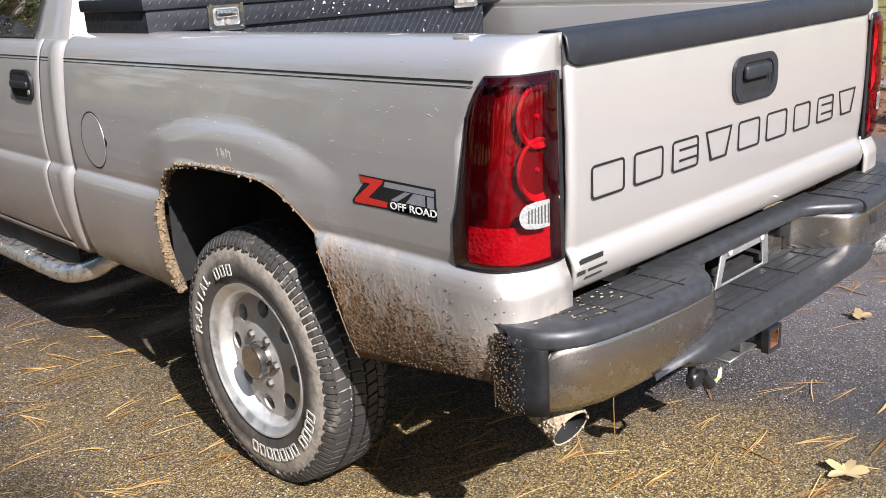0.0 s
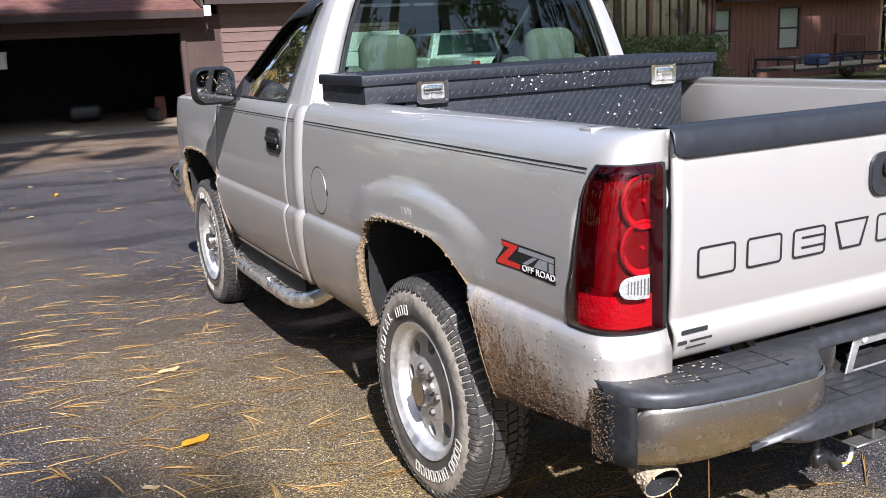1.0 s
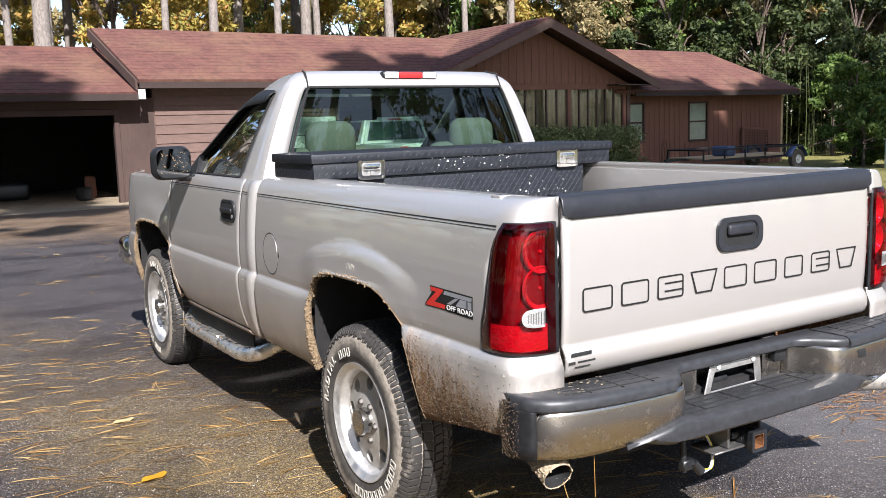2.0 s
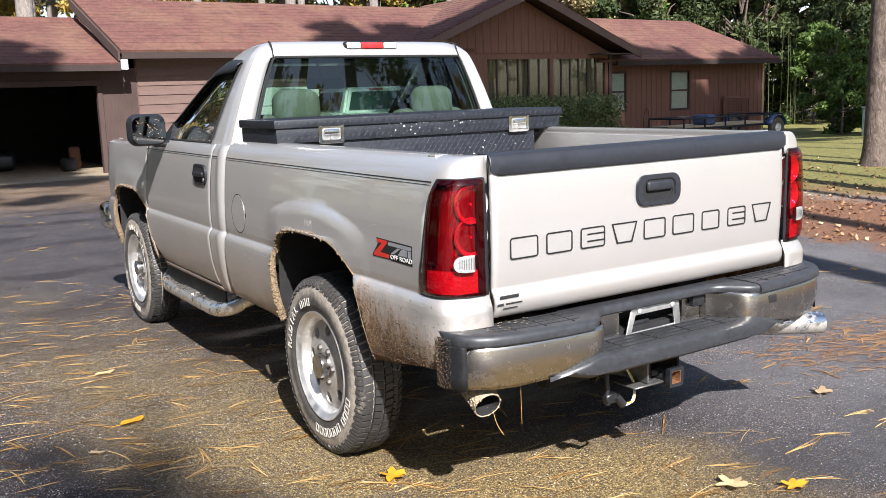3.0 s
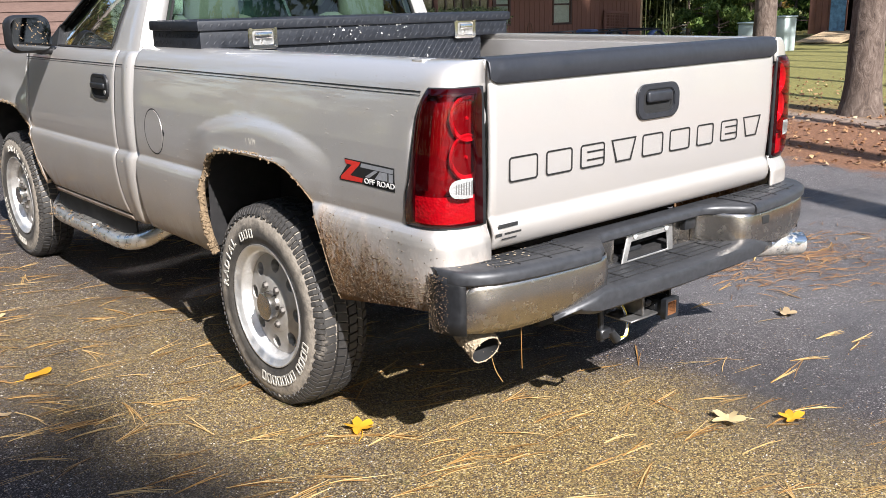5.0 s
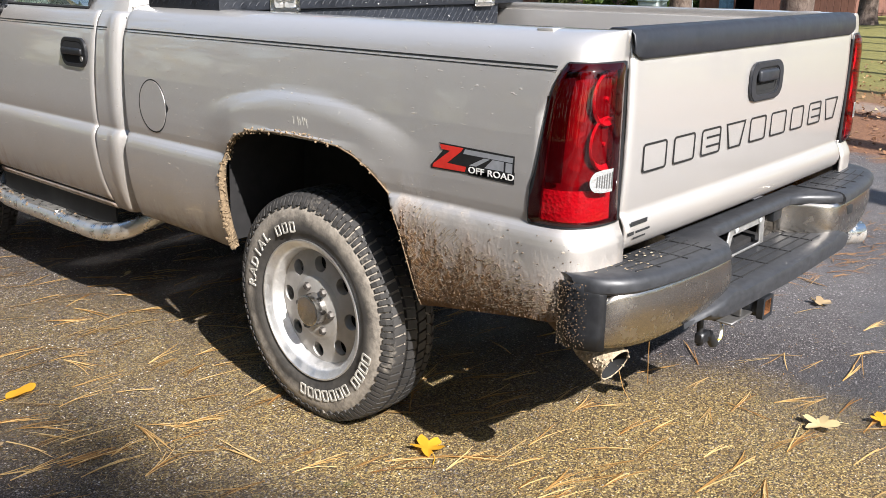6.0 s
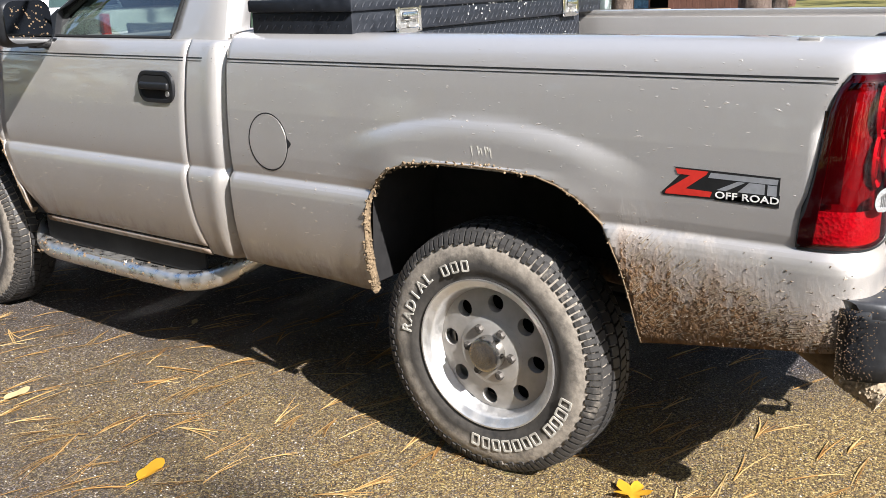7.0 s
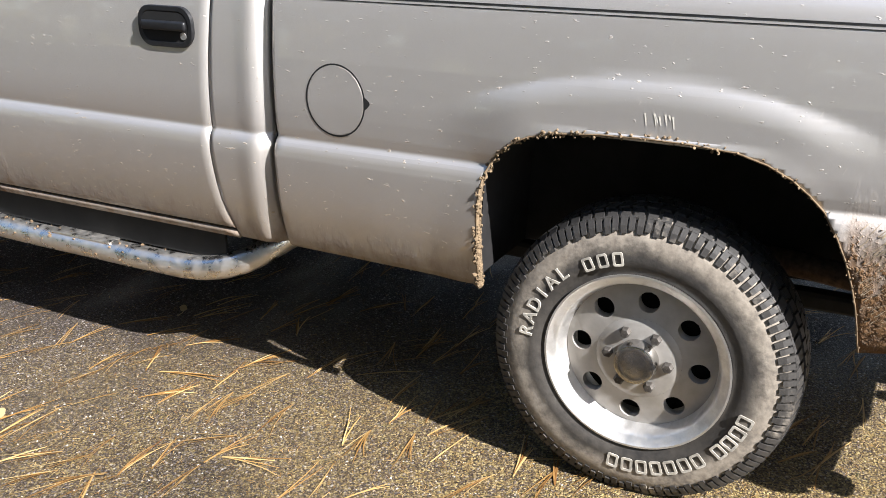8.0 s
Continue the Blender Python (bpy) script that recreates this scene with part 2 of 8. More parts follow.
def ground_mat():
    """Damp old asphalt, needle litter, lawn: by where it lies."""
    n = Nodes("yard_ground")
    pos = n.world()
    x, y, z = n.xyz(pos)
    big = n.noise(0.35, 5, 0.6, co=pos)
    mid = n.noise(2.6, 5, 0.6, co=pos)
    fine = n.noise(55, 5, 0.65, co=pos)
    # crushed stone in worn binder: two sizes of grain, some pale
    grit = n.cells(105, co=pos)
    small = n.cells(260, co=pos)
    kind = n.xyz(n.cells(105, co=pos, out="Color"))
    kind2 = n.xyz(n.cells(260, co=pos, out="Color"))
    stone = n.ramp(kind[0], [(0.0, (0.014, 0.012, 0.013)), (0.55, (0.042, 0.035, 0.040)), (0.84, (0.13, 0.115, 0.118)), (0.96, (0.56, 0.52, 0.50))])
    fines = n.ramp(kind2[1], [(0.0, (0.010, 0.009, 0.010)), (0.7, (0.032, 0.026, 0.029)), (0.95, (0.27, 0.24, 0.235))])
    damp = n.range(n.noise(0.9, 4, 0.55, stretch=(0.6, 1.6, 1), co=pos), 0.46, 0.60)
    # needle dust settles between the grains, moss in spots
    gather = n.range(n.math("ADD", n.math("MULTIPLY", big, 0.7), n.math("MULTIPLY", mid, 0.75)), 0.40, 0.80)
    patch = n.math("ADD", n.math("MULTIPLY", n.math("ADD", x, 0.45), n.math("ADD", x, 0.45)), n.math("MULTIPLY", 1.5, n.math("MULTIPLY", n.math("ADD", y, 0.10), n.math("ADD", y, 0.10))))
    heap = n.range(n.math("ADD", patch, n.math("MULTIPLY", mid, 0.8)), 0.65, 1.45, 1.0, 0.0)
    near = n.range(n.math("ABSOLUTE", n.math("ADD", 0.44, n.math("ADD", n.math("MULTIPLY", x, 0.75), n.math("MULTIPLY", y, 0.20)))), 0.26, 0.78, 1.0, 0.02)
    near = n.math("MULTIPLY", near, n.range(n.math("ADD", y, n.math("MULTIPLY", mid, 1.5)), 2.2, 4.6, 1.0, 0.30))
    near = n.math("MULTIPLY", near, n.range(n.math("ADD", y, mid), -2.4, -1.0, 0.06, 1.0))
    dust = n.math("MULTIPLY", n.math("MAXIMUM", heap, n.math("MULTIPLY", gather, near)), n.range(fine, 0.32, 0.60, 0.55, 1.0))
    crumb = n.xyz(n.cells(190, co=pos, out="Color"))
    fluff = n.ramp(crumb[0], [(0.0, (0.050, 0.031, 0.014)), (0.45, (0.19, 0.125, 0.050)), (0.82, (0.41, 0.290, 0.095)), (1.0, (0.66, 0.52, 0.24))])
    binder = n.mix(dust, fines, fluff)
    showing = n.math("MULTIPLY", n.range(grit, 0.34, 0.48, 1.0, 0.0), n.range(kind[1], 0.25, 0.30))
    stone = n.mix(n.math("MULTIPLY", dust, 0.90), stone, fluff)
    bare = n.range(dust, 0.0, 0.7, 1.0, 0.0)
    drive = n.mix(showing, binder, stone)
    drive = n.mix(n.math("MULTIPLY", bare, n.range(mid, 0.35, 0.7, 0.0, 0.35)), drive, (0.024, 0.019, 0.021))
    drive = n.mix(n.math("MULTIPLY", n.math("MULTIPLY", damp, bare), 0.42), drive, (0.024, 0.023, 0.027))
    # the open side is mixed towards a paler grey
    dry = n.math("MULTIPLY", n.range(n.math("ADD", n.math("SUBTRACT", x, n.math("MULTIPLY", y, 0.10)), n.math("MULTIPLY", mid, 1.6)), 1.1, 2.3), n.range(n.noise(0.6, 4, 0.6, co=pos), 0.38, 0.58, 1.0, 0.45))
    drive = n.mix(n.math("MULTIPLY", dry, 0.62), drive, n.mix(0.5, drive, (0.34, 0.325, 0.32)))
    moss = n.math("MULTIPLY", n.range(n.noise(7, 5, 0.7, co=pos), 0.62, 0.72), near)
    drive = n.mix(n.math("MULTIPLY", moss, 0.5), drive, (0.09, 0.11, 0.02))
    # far drive turns to worn red-brown
    drive = n.mix(n.range(n.math("ADD", y, n.math("MULTIPLY", mid, 3.0)), 13.5, 16.0, 0, 0.85), drive, n.ramp(mid, [(0.3, (0.13, 0.085, 0.055)), (0.7, (0.23, 0.16, 0.10))]))
    litter = n.ramp(n.noise(30, 6, 0.75, co=pos), [(0.25, (0.06, 0.030, 0.017)), (0.5, (0.20, 0.095, 0.05)), (0.75, (0.36, 0.20, 0.11))])
    grass = n.ramp(n.noise(14, 6, 0.75, co=pos), [(0.2, (0.075, 0.068, 0.020)), (0.55, (0.21, 0.19, 0.055)), (0.85, (0.36, 0.29, 0.12))])
    rag = n.math("ADD", n.math("MULTIPLY", mid, 1.6), n.math("MULTIPLY", fine, 0.5))
    right = n.math("ADD", n.math("SUBTRACT", x, n.math("MULTIPLY", y, 0.02)), rag)
    off = n.range(right, 6.15, 6.5)
    lawn = n.range(n.math("ADD", n.math("ADD", x, n.math("MULTIPLY", y, 0.25)), n.math("MULTIPLY", mid, 3.5)), 11.2, 13.6)
    track = n.math("MULTIPLY", n.range(n.math("ABSOLUTE", n.math("SUBTRACT", n.math("ADD", x, n.math("MULTIPLY", mid, 0.8)), 8.9)), 0.15, 0.5, 1.0, 0.0), 0.6)
    side = n.mix(lawn, n.mix(track, litter, (0.30, 0.26, 0.22)), grass)
    left = n.range(n.math("ADD", x, rag), -15.0, -14.0, 1.0, 0.0)
    col = n.mix(off, drive, side)
    col = n.mix(left, col, grass)
    n.set(Base_Color=col)
    wet = n.math("MULTIPLY", damp, n.range(off, 0, 0.2, 1, 0))
    n.set(Roughness=n.range(wet, 0, 1, 0.80, 0.33))
    n.set(Specular_IOR_Level=0.35)
    n.bump(n.math("SUBTRACT", n.noise(140, 4, 0.7, co=pos), n.math("ADD", n.math("MULTIPLY", n.math("MINIMUM", grit, 0.5), 1.6), n.math("MULTIPLY", small, 0.5))), 1.0, 0.008)
    return n.m


GROUND = ground_mat()


def wood_siding(name, dark, lite):
    n = Nodes(name)
    f = n.noise(6, 5, 0.65, stretch=(8, 8, 0.5))
    g = n.noise(0.8, 4, 0.6)
    c = n.ramp(f, [(0.25, dark), (0.75, lite)])
    c = n.mix(n.range(n.each(), 0, 1, 0.0, 0.35), c, tuple(k * 0.72 for k in lite))
    n.set(Base_Color=n.mix(n.range(g, 0.45, 0.75, 0, 0.5), c, tuple(k * 0.55 for k in dark)), Roughness=0.85)
    n.bump(f, 0.3, 0.006)
    return n.m


SIDING = wood_siding("rust_stained_boards", (0.105, 0.046, 0.032), (0.20, 0.090, 0.058))
TRIM = wood_siding("brown_trim", (0.040, 0.023, 0.018), (0.075, 0.044, 0.035))
# darker copy of the brown trim, with the eaves' shade in its colour
SHADED_FASCIA = wood_siding("dark_fascia", (0.022, 0.013, 0.011), (0.042, 0.025, 0.020))
LAPBOARD = wood_siding("tan_lap_boards", (0.095, 0.058, 0.047), (0.15, 0.094, 0.076))
SHED_WOOD = wood_siding("shed_boards", (0.10, 0.045, 0.03), (0.22, 0.10, 0.07))
PALE_WOOD = wood_siding("pale_planks", (0.32, 0.22, 0.12), (0.48, 0.36, 0.22))


def shingles():
    n = Nodes("red_brown_shingles")
    f = n.noise(7, 6, 0.7, co=n.world())
    g = n.noise(0.7, 5, 0.65, co=n.world())
    c = n.ramp(f, [(0.25, (0.065, 0.025, 0.020)), (0.75, (0.165, 0.066, 0.049))])
    c = n.mix(n.range(g, 0.44, 0.70, 0, 0.65), c, (0.17, 0.095, 0.055))
    c = n.mix(n.range(n.noise(2.6, 6, 0.75, co=n.world()), 0.48, 0.66, 0, 0.6), c, (0.050, 0.020, 0.017))
    c = n.mix(n.range(n.each(), 0, 1, 0, 0.10), c, (0.10, 0.05, 0.04))
    n.set(Base_Color=c, Roughness=0.95)
    n.bump(f, 0.5, 0.01)
    return n.m


SHINGLE = shingles()
WHITE_PAINT = simple("white_paint", (0.72, 0.73, 0.71), 0.5, 0, 0.06, 6, 0.05)
CURTAIN = simple("tan_curtain", (0.14, 0.113, 0.065), 0.9, 0, 0.2, 4, 0.2)
BLIND = simple("pale_blind", (0.55, 0.58, 0.50), 0.8, 0, 0.08, 8, 0.1)
CONCRETE = simple("concrete", (0.25, 0.195, 0.13), 0.9, 0, 0.25, 5, 0.3)
SHED_BLUE = simple("worn_blue_door", (0.10, 0.22, 0.34), 0.7, 0, 0.5, 6, 0.1)
UTILITY = simple("grey_green_box", (0.36, 0.42, 0.40), 0.6, 0.1, 0.08, 6, 0.1)
BLUE_PAINT = simple("faded_blue_paint", (0.055, 0.08, 0.16), 0.5, 0.1, 0.25, 12, 0.1)
BLACK_STEEL = simple("black_steel", (0.02, 0.022, 0.026), 0.5, 0.3, 0.25, 30, 0.1)


def bark(name="pine_bark", stops=((0.28, (0.040, 0.027, 0.021)), (0.46, (0.15, 0.11, 0.085)), (0.75, (0.33, 0.27, 0.225)))):
    n = Nodes(name)
    c = n.cells(7)
    f = n.noise(5, 6, 0.72, stretch=(2.2, 2.2, 0.9), warp=1.2)
    n.set(Base_Color=n.ramp(f, list(stops)), Roughness=0.95)
    n.bump(n.math("ADD", f, n.math("MULTIPLY", c, 0.4)), 0.9, 0.03)
    return n.m


BARK = bark("pine_bark", [(0.28, (0.026, 0.018, 0.015)), (0.46, (0.088, 0.062, 0.048)), (0.78, (0.21, 0.165, 0.135))])
BARK_PALE = bark("pale_pine_bark", [(0.28, (0.07, 0.056, 0.048)), (0.46, (0.19, 0.162, 0.14)), (0.75, (0.33, 0.29, 0.255))])


def leaf_mat(name, stops, through=0.35):
    n = Nodes(name)
    c = n.ramp(n.island(), stops)
    n.set(Base_Color=c, Roughness=0.6, Specular_IOR_Level=0.3)
    tl = n.add("ShaderNodeBsdfTranslucent")
    n.link(c, tl.inputs[0])
    mx = n.add("ShaderNodeMixShader")
    mx.inputs[0].default_value = through
    n.link(n.bsdf.outputs[0], mx.inputs[1])
    n.link(tl.outputs[0], mx.inputs[2])
    n.link(mx.outputs[0], n.out.inputs["Surface"])
    return n.m


LEAF_GREEN = leaf_mat("green_leaves", [(0.0, (0.045, 0.085, 0.020)), (0.5, (0.095, 0.150, 0.032)), (1.0, (0.18, 0.24, 0.06))])
# darker copy of the green leaves, the thicket's shade put into colour
LEAF_SHADED = leaf_mat("dark_leaves", [(0.0, (0.028, 0.046, 0.017)), (0.6, (0.062, 0.084, 0.028)), (1.0, (0.13, 0.15, 0.052))])
LEAF_AUTUMN = leaf_mat("autumn_leaves", [(0.0, (0.20, 0.20, 0.05)), (0.45, (0.44, 0.36, 0.09)), (0.8, (0.50, 0.33, 0.08)), (1.0, (0.38, 0.20, 0.07))])
LEAF_TAN = leaf_mat("tan_autumn_leaves", [(0.0, (0.12, 0.11, 0.05)), (0.5, (0.28, 0.23, 0.11)), (1.0, (0.42, 0.32, 0.16))])
LEAF_PINE = leaf_mat("pine_sprays", [(0.0, (0.03, 0.06, 0.015)), (0.6, (0.07, 0.10, 0.025)), (1.0, (0.16, 0.15, 0.05))])
HEDGE_LEAF = leaf_mat("hedge_leaves", [(0.0, (0.06, 0.09, 0.03)), (0.6, (0.15, 0.19, 0.07)), (1.0, (0.30, 0.29, 0.13))])
NEEDLE = leaf_mat("dry_needles", [(0.0, (0.19, 0.088, 0.025)), (0.5, (0.42, 0.245, 0.080)), (1.0, (0.64, 0.46, 0.21))], 0.15)
OLD_NEEDLE = leaf_mat("old_brown_needles", [(0.0, (0.10, 0.045, 0.02)), (0.5, (0.22, 0.115, 0.05)), (1.0, (0.36, 0.21, 0.10))], 0.1)
GRIT = leaf_mat("loose_grit", [(0.0, (0.03, 0.027, 0.027)), (0.5, (0.10, 0.088, 0.08)), (0.8, (0.30, 0.26, 0.20)), (1.0, (0.62, 0.58, 0.50))], 0.0)
FALLEN = leaf_mat("fallen_leaf", [(0.0, (0.30, 0.20, 0.10)), (0.5, (0.45, 0.34, 0.20)), (1.0, (0.55, 0.42, 0.12))], 0.2)
LITTER = leaf_mat("brown_leaf_litter", [(0.0, (0.10, 0.045, 0.022)), (0.6, (0.24, 0.12, 0.055)), (0.9, (0.36, 0.22, 0.11)), (1.0, (0.50, 0.40, 0.24))], 0.1)
YELLOW_LEAF = leaf_mat("yellow_leaf", [(0.0, (0.60, 0.29, 0.02)), (1.0, (0.74, 0.42, 0.03))], 0.25)
TAN_LEAF = leaf_mat("tan_leaf", [(0.0, (0.48, 0.36, 0.18)), (1.0, (0.62, 0.50, 0.28))], 0.2)
LIP_MUD = simple("caked_tan_mud", (0.20, 0.142, 0.083), 0.95, 0, 0.35, 80, 0.7)
DARK_MUD = simple("damp_mud", (0.085, 0.055, 0.030), 0.95, 0, 0.4, 60, 0.4)
MUD = simple("dried_mud", (0.15, 0.10, 0.055), 0.95, 0, 0.35, 60, 0.5)
CRUST = simple("pale_mud_crust", (0.33, 0.26, 0.175), 0.95, 0, 0.4, 90, 0.8)
CULM = simple("bamboo_culm", (0.075, 0.085, 0.03), 0.5, 0, 0.3, 8, 0.1)


# ---- mesh helpers ----
def mesh_of(name, verts, faces, material, smooth=False):
    me = bpy.data.meshes.new(name)
    me.from_pydata([tuple(v) for v in verts], [], [tuple(f) for f in faces])
    me.materials.append(material)
    if smooth:
        me.polygons.foreach_set("use_smooth", [True] * len(me.polygons))
    me.update()
    return me


def thing(name, label, category, at=(0, 0, 0), group="", kind=""):
    """An empty at the base of a thing with parts."""
    ob = new(name)
    ob.empty_display_size = 0.1
    ob.location = at
    return tagged(ob, label, category, group, kind)


def held(ob, parent):
    """Make ob a part of parent, in the world place where it stands."""
    if parent:
        ob.parent = parent
        ob.matrix_parent_inverse = parent.matrix_basis.inverted()
    return ob


def part(name, bm, material, parent=None, label="", smooth=None, angle=40):
    """One bmesh as one mesh object, under a thing or part."""
    me = bpy.data.meshes.new(name)
    bmesh.ops.recalc_face_normals(bm, faces=bm.faces[:])
    bm.to_mesh(me)
    bm.free()
    me.materials.append(material)
    if smooth is not False:
        me.polygons.foreach_set("use_smooth", [True] * len(me.polygons))
        me.set_sharp_from_angle(angle=radians(angle))
    ob = held(new(name, me), parent)
    return tagged(ob, label) if label else ob


def shell(name, verts, faces, material, parent=None, label="", thick=0.0, smooth=True, angle=50, offset=-1.0):
    me = mesh_of(name, verts, faces, material, smooth)
    if smooth:
        me.set_sharp_from_angle(angle=radians(angle))
    ob = held(new(name, me), parent)
    if thick:
        md = ob.modifiers.new("thickness", "SOLIDIFY")
        md.thickness, md.offset = thick, offset
    return tagged(ob, label) if label else ob


def add_box(bm, lo, hi, bevel=0.0, seg=2, m=None):
    """A box between two corners, bevelled, added to bm."""
    got = bmesh.ops.create_cube(bm, size=1.0)["verts"]
    c, s = [(a + b) / 2 for a, b in zip(lo, hi)], [b - a for a, b in zip(lo, hi)]
    bmesh.ops.transform(bm, matrix=Matrix.LocRotScale(c, None, s), verts=got)
    if bevel:
        edges = list({e for v in got for e in v.link_edges})
        new_geo = bmesh.ops.bevel(bm, geom=edges, offset=min(bevel, min(s) * 0.48), segments=seg, profile=0.5, affect="EDGES")
        got = list({v for f in new_geo["faces"] for v in f.verts} | {v for v in got if v.is_valid})
    if m is not None:
        bmesh.ops.transform(bm, matrix=m, verts=got)
    return got


def boxed(lo, hi, bevel=0.0, seg=2, m=None):
    bm = bmesh.new()
    add_box(bm, lo, hi, bevel, seg, m)
    return bm


def add_cyl(bm, a, b, r0, r1=None, n=16, caps=True):
    a, b = Vector(a), Vector(b)
    d = b - a
    got = bmesh.ops.create_cone(bm, cap_ends=caps, segments=n, radius1=r0, radius2=r0 if r1 is None else r1, depth=d.length)["verts"]
    bmesh.ops.transform(bm, matrix=Matrix.Translation((a + b) / 2) @ d.to_track_quat("Z", "Y").to_matrix().to_4x4(), verts=got)
    return got


def rod(a, b, r0, r1=None, n=16):
    bm = bmesh.new()
    add_cyl(bm, a, b, r0, r1, n)
    return bm


def add_lathe(bm, profile, n=48, axis="X", at=(0, 0, 0)):
    """Turn a profile of (along, radius) round an axis."""
    rings = []
    for s, r in profile:
        ring = []
        for i in range(n):
            a = 2 * math.pi * i / n
            c, d = r * math.cos(a), r * math.sin(a)
            p = {"X": (s, c, d), "Y": (c, s, d), "Z": (c, d, s)}[axis]
            ring.append(bm.verts.new(Vector(at) + Vector(p)))
        rings.append(ring)
    for r0, r1 in zip(rings, rings[1:]):
        for i in range(n):
            bm.faces.new((r0[i], r0[(i + 1) % n], r1[(i + 1) % n], r1[i]))
    return rings


def add_tube(bm, path, r, n=12, closed=False):
    """Sweep a round section along points; r may be a number or one a point."""
    pts = [Vector(p) for p in path]
    rs = r if isinstance(r, (list, tuple)) else [r] * len(pts)
    rings, up = [], Vector((0.13, 0.21, 0.97)).normalized()
    for i, p in enumerate(pts):
        a, b = (pts[i - 1], pts[(i + 1) % len(pts)]) if closed else (pts[max(i - 1, 0)], pts[min(i + 1, len(pts) - 1)])
        t = (b - a).normalized()
        side = t.cross(up)
        side = side.normalized() if side.length > 1e-4 else Vector((1, 0, 0))
        up = side.cross(t)
        rings.append([bm.verts.new(p + rs[i] * (math.cos(k * 2 * math.pi / n) * side + math.sin(k * 2 * math.pi / n) * up)) for k in range(n)])
    for r0, r1 in list(zip(rings, rings[1:])) + ([(rings[-1], rings[0])] if closed else []):
        for k in range(n):
            bm.faces.new((r0[k], r0[(k + 1) % n], r1[(k + 1) % n], r1[k]))
    if not closed:
        bm.faces.new(rings[0][::-1]), bm.faces.new(rings[-1])
    return bm


def curve_points(points, steps=8):
    """A smooth line (Catmull-Rom) through points."""
    ps = [Vector(p) for p in points]
    ps = [2 * ps[0] - ps[1]] + ps + [2 * ps[-1] - ps[-2]]
    out = []
    for i in range(1, len(ps) - 2):
        for k in range(steps):
            t = k / steps
            a, b, c, d = ps[i - 1 : i + 3]
            out.append(0.5 * (2 * b + (c - a) * t + (2 * a - 5 * b + 4 * c - d) * t * t + (3 * b - a - 3 * c + d) * t ** 3))
    return out + [ps[-2]]


def add_prism(bm, outline, m, depth):
    """A flat outline (u, v), set by the pose m, drawn out by depth along its normal."""
    lo = [bm.verts.new(m @ Vector((u, v, 0))) for u, v in outline]
    hi = [bm.verts.new(m @ Vector((u, v, depth))) for u, v in outline]
    n = len(lo)
    bm.faces.new(lo[::-1]), bm.faces.new(hi)
    for i in range(n):
        bm.faces.new((lo[i], lo[(i + 1) % n], hi[(i + 1) % n], hi[i]))


def rounded(w, h, r, n=5, at=(0, 0), slant=0.0):
    out = []
    for cx, cy, a0 in ((w / 2 - r, h / 2 - r, 0), (-w / 2 + r, h / 2 - r, 90), (-w / 2 + r, -h / 2 + r, 180), (w / 2 - r, -h / 2 + r, 270)):
        for k in range(n + 1):
            a = radians(a0 + 90 * k / n)
            u, v = cx + r * math.cos(a), cy + r * math.sin(a)
            out.append((at[0] + u + slant * v, at[1] + v))
    return out


def add_ring(bm, outer, inner, m, depth):
    """A flat ring between two outlines of equal count, drawn out by depth."""
    n = len(outer)
    o0, i0 = [[bm.verts.new(m @ Vector((u, v, 0))) for u, v in line] for line in (outer, inner)]
    o1, i1 = [[bm.verts.new(m @ Vector((u, v, depth))) for u, v in line] for line in (outer, inner)]
    for k in range(n):
        j = (k + 1) % n
        bm.faces.new((o1[k], o1[j], i1[j], i1[k]))
        bm.faces.new((o0[k], i0[k], i0[j], o0[j]))
        bm.faces.new((o0[k], o0[j], o1[j], o1[k]))
        bm.faces.new((i0[k], i1[k], i1[j], i0[j]))


def smoothstep(a, b, v):
    t = np.clip((v - a) / (b - a), 0, 1)
    return t * t * (3 - 2 * t)


REAR = Matrix(((1, 0, 0, 0), (0, 0, -1, 0), (0, 1, 0, 0), (0, 0, 0, 1)))  # u = x, v = z, normal = -y


def on_rear(x, y, z):
    return Matrix.Translation((x, y, z)) @ REAR


def on_left(x, y, z):
    """u runs towards the tail, v up, normal towards -x."""
    return Matrix.Translation((x, y, z)) @ Matrix(((0, 0, -1, 0), (-1, 0, 0, 0), (0, 1, 0, 0), (0, 0, 0, 1)))


def words(name, text, size, m, material, parent, label="", depth=0.0012, stretch=1.0, bold=0.0):
    cu = bpy.data.curves.new(name, "FONT")
    cu.body, cu.size, cu.extrude, cu.align_x, cu.align_y = text, size, depth, "CENTER", "CENTER"
    cu.offset = bold
    cu.space_character = 1.05
    tmp = bpy.data.objects.new(name, cu)
    me = bpy.data.meshes.new_from_object(tmp)
    bpy.data.objects.remove(tmp)
    me.transform(m @ Matrix.Diagonal((stretch, 1, 1, 1)))
    me.materials.append(material)
    ob = held(new(name, me), parent)
    return tagged(ob, label) if label else ob


# ---- the pickup ----
TRUCK = thing("pickup_truck", "muddy pewter regular-cab pickup truck parked on the drive", "pickup truck", (0, 2.4, 0))

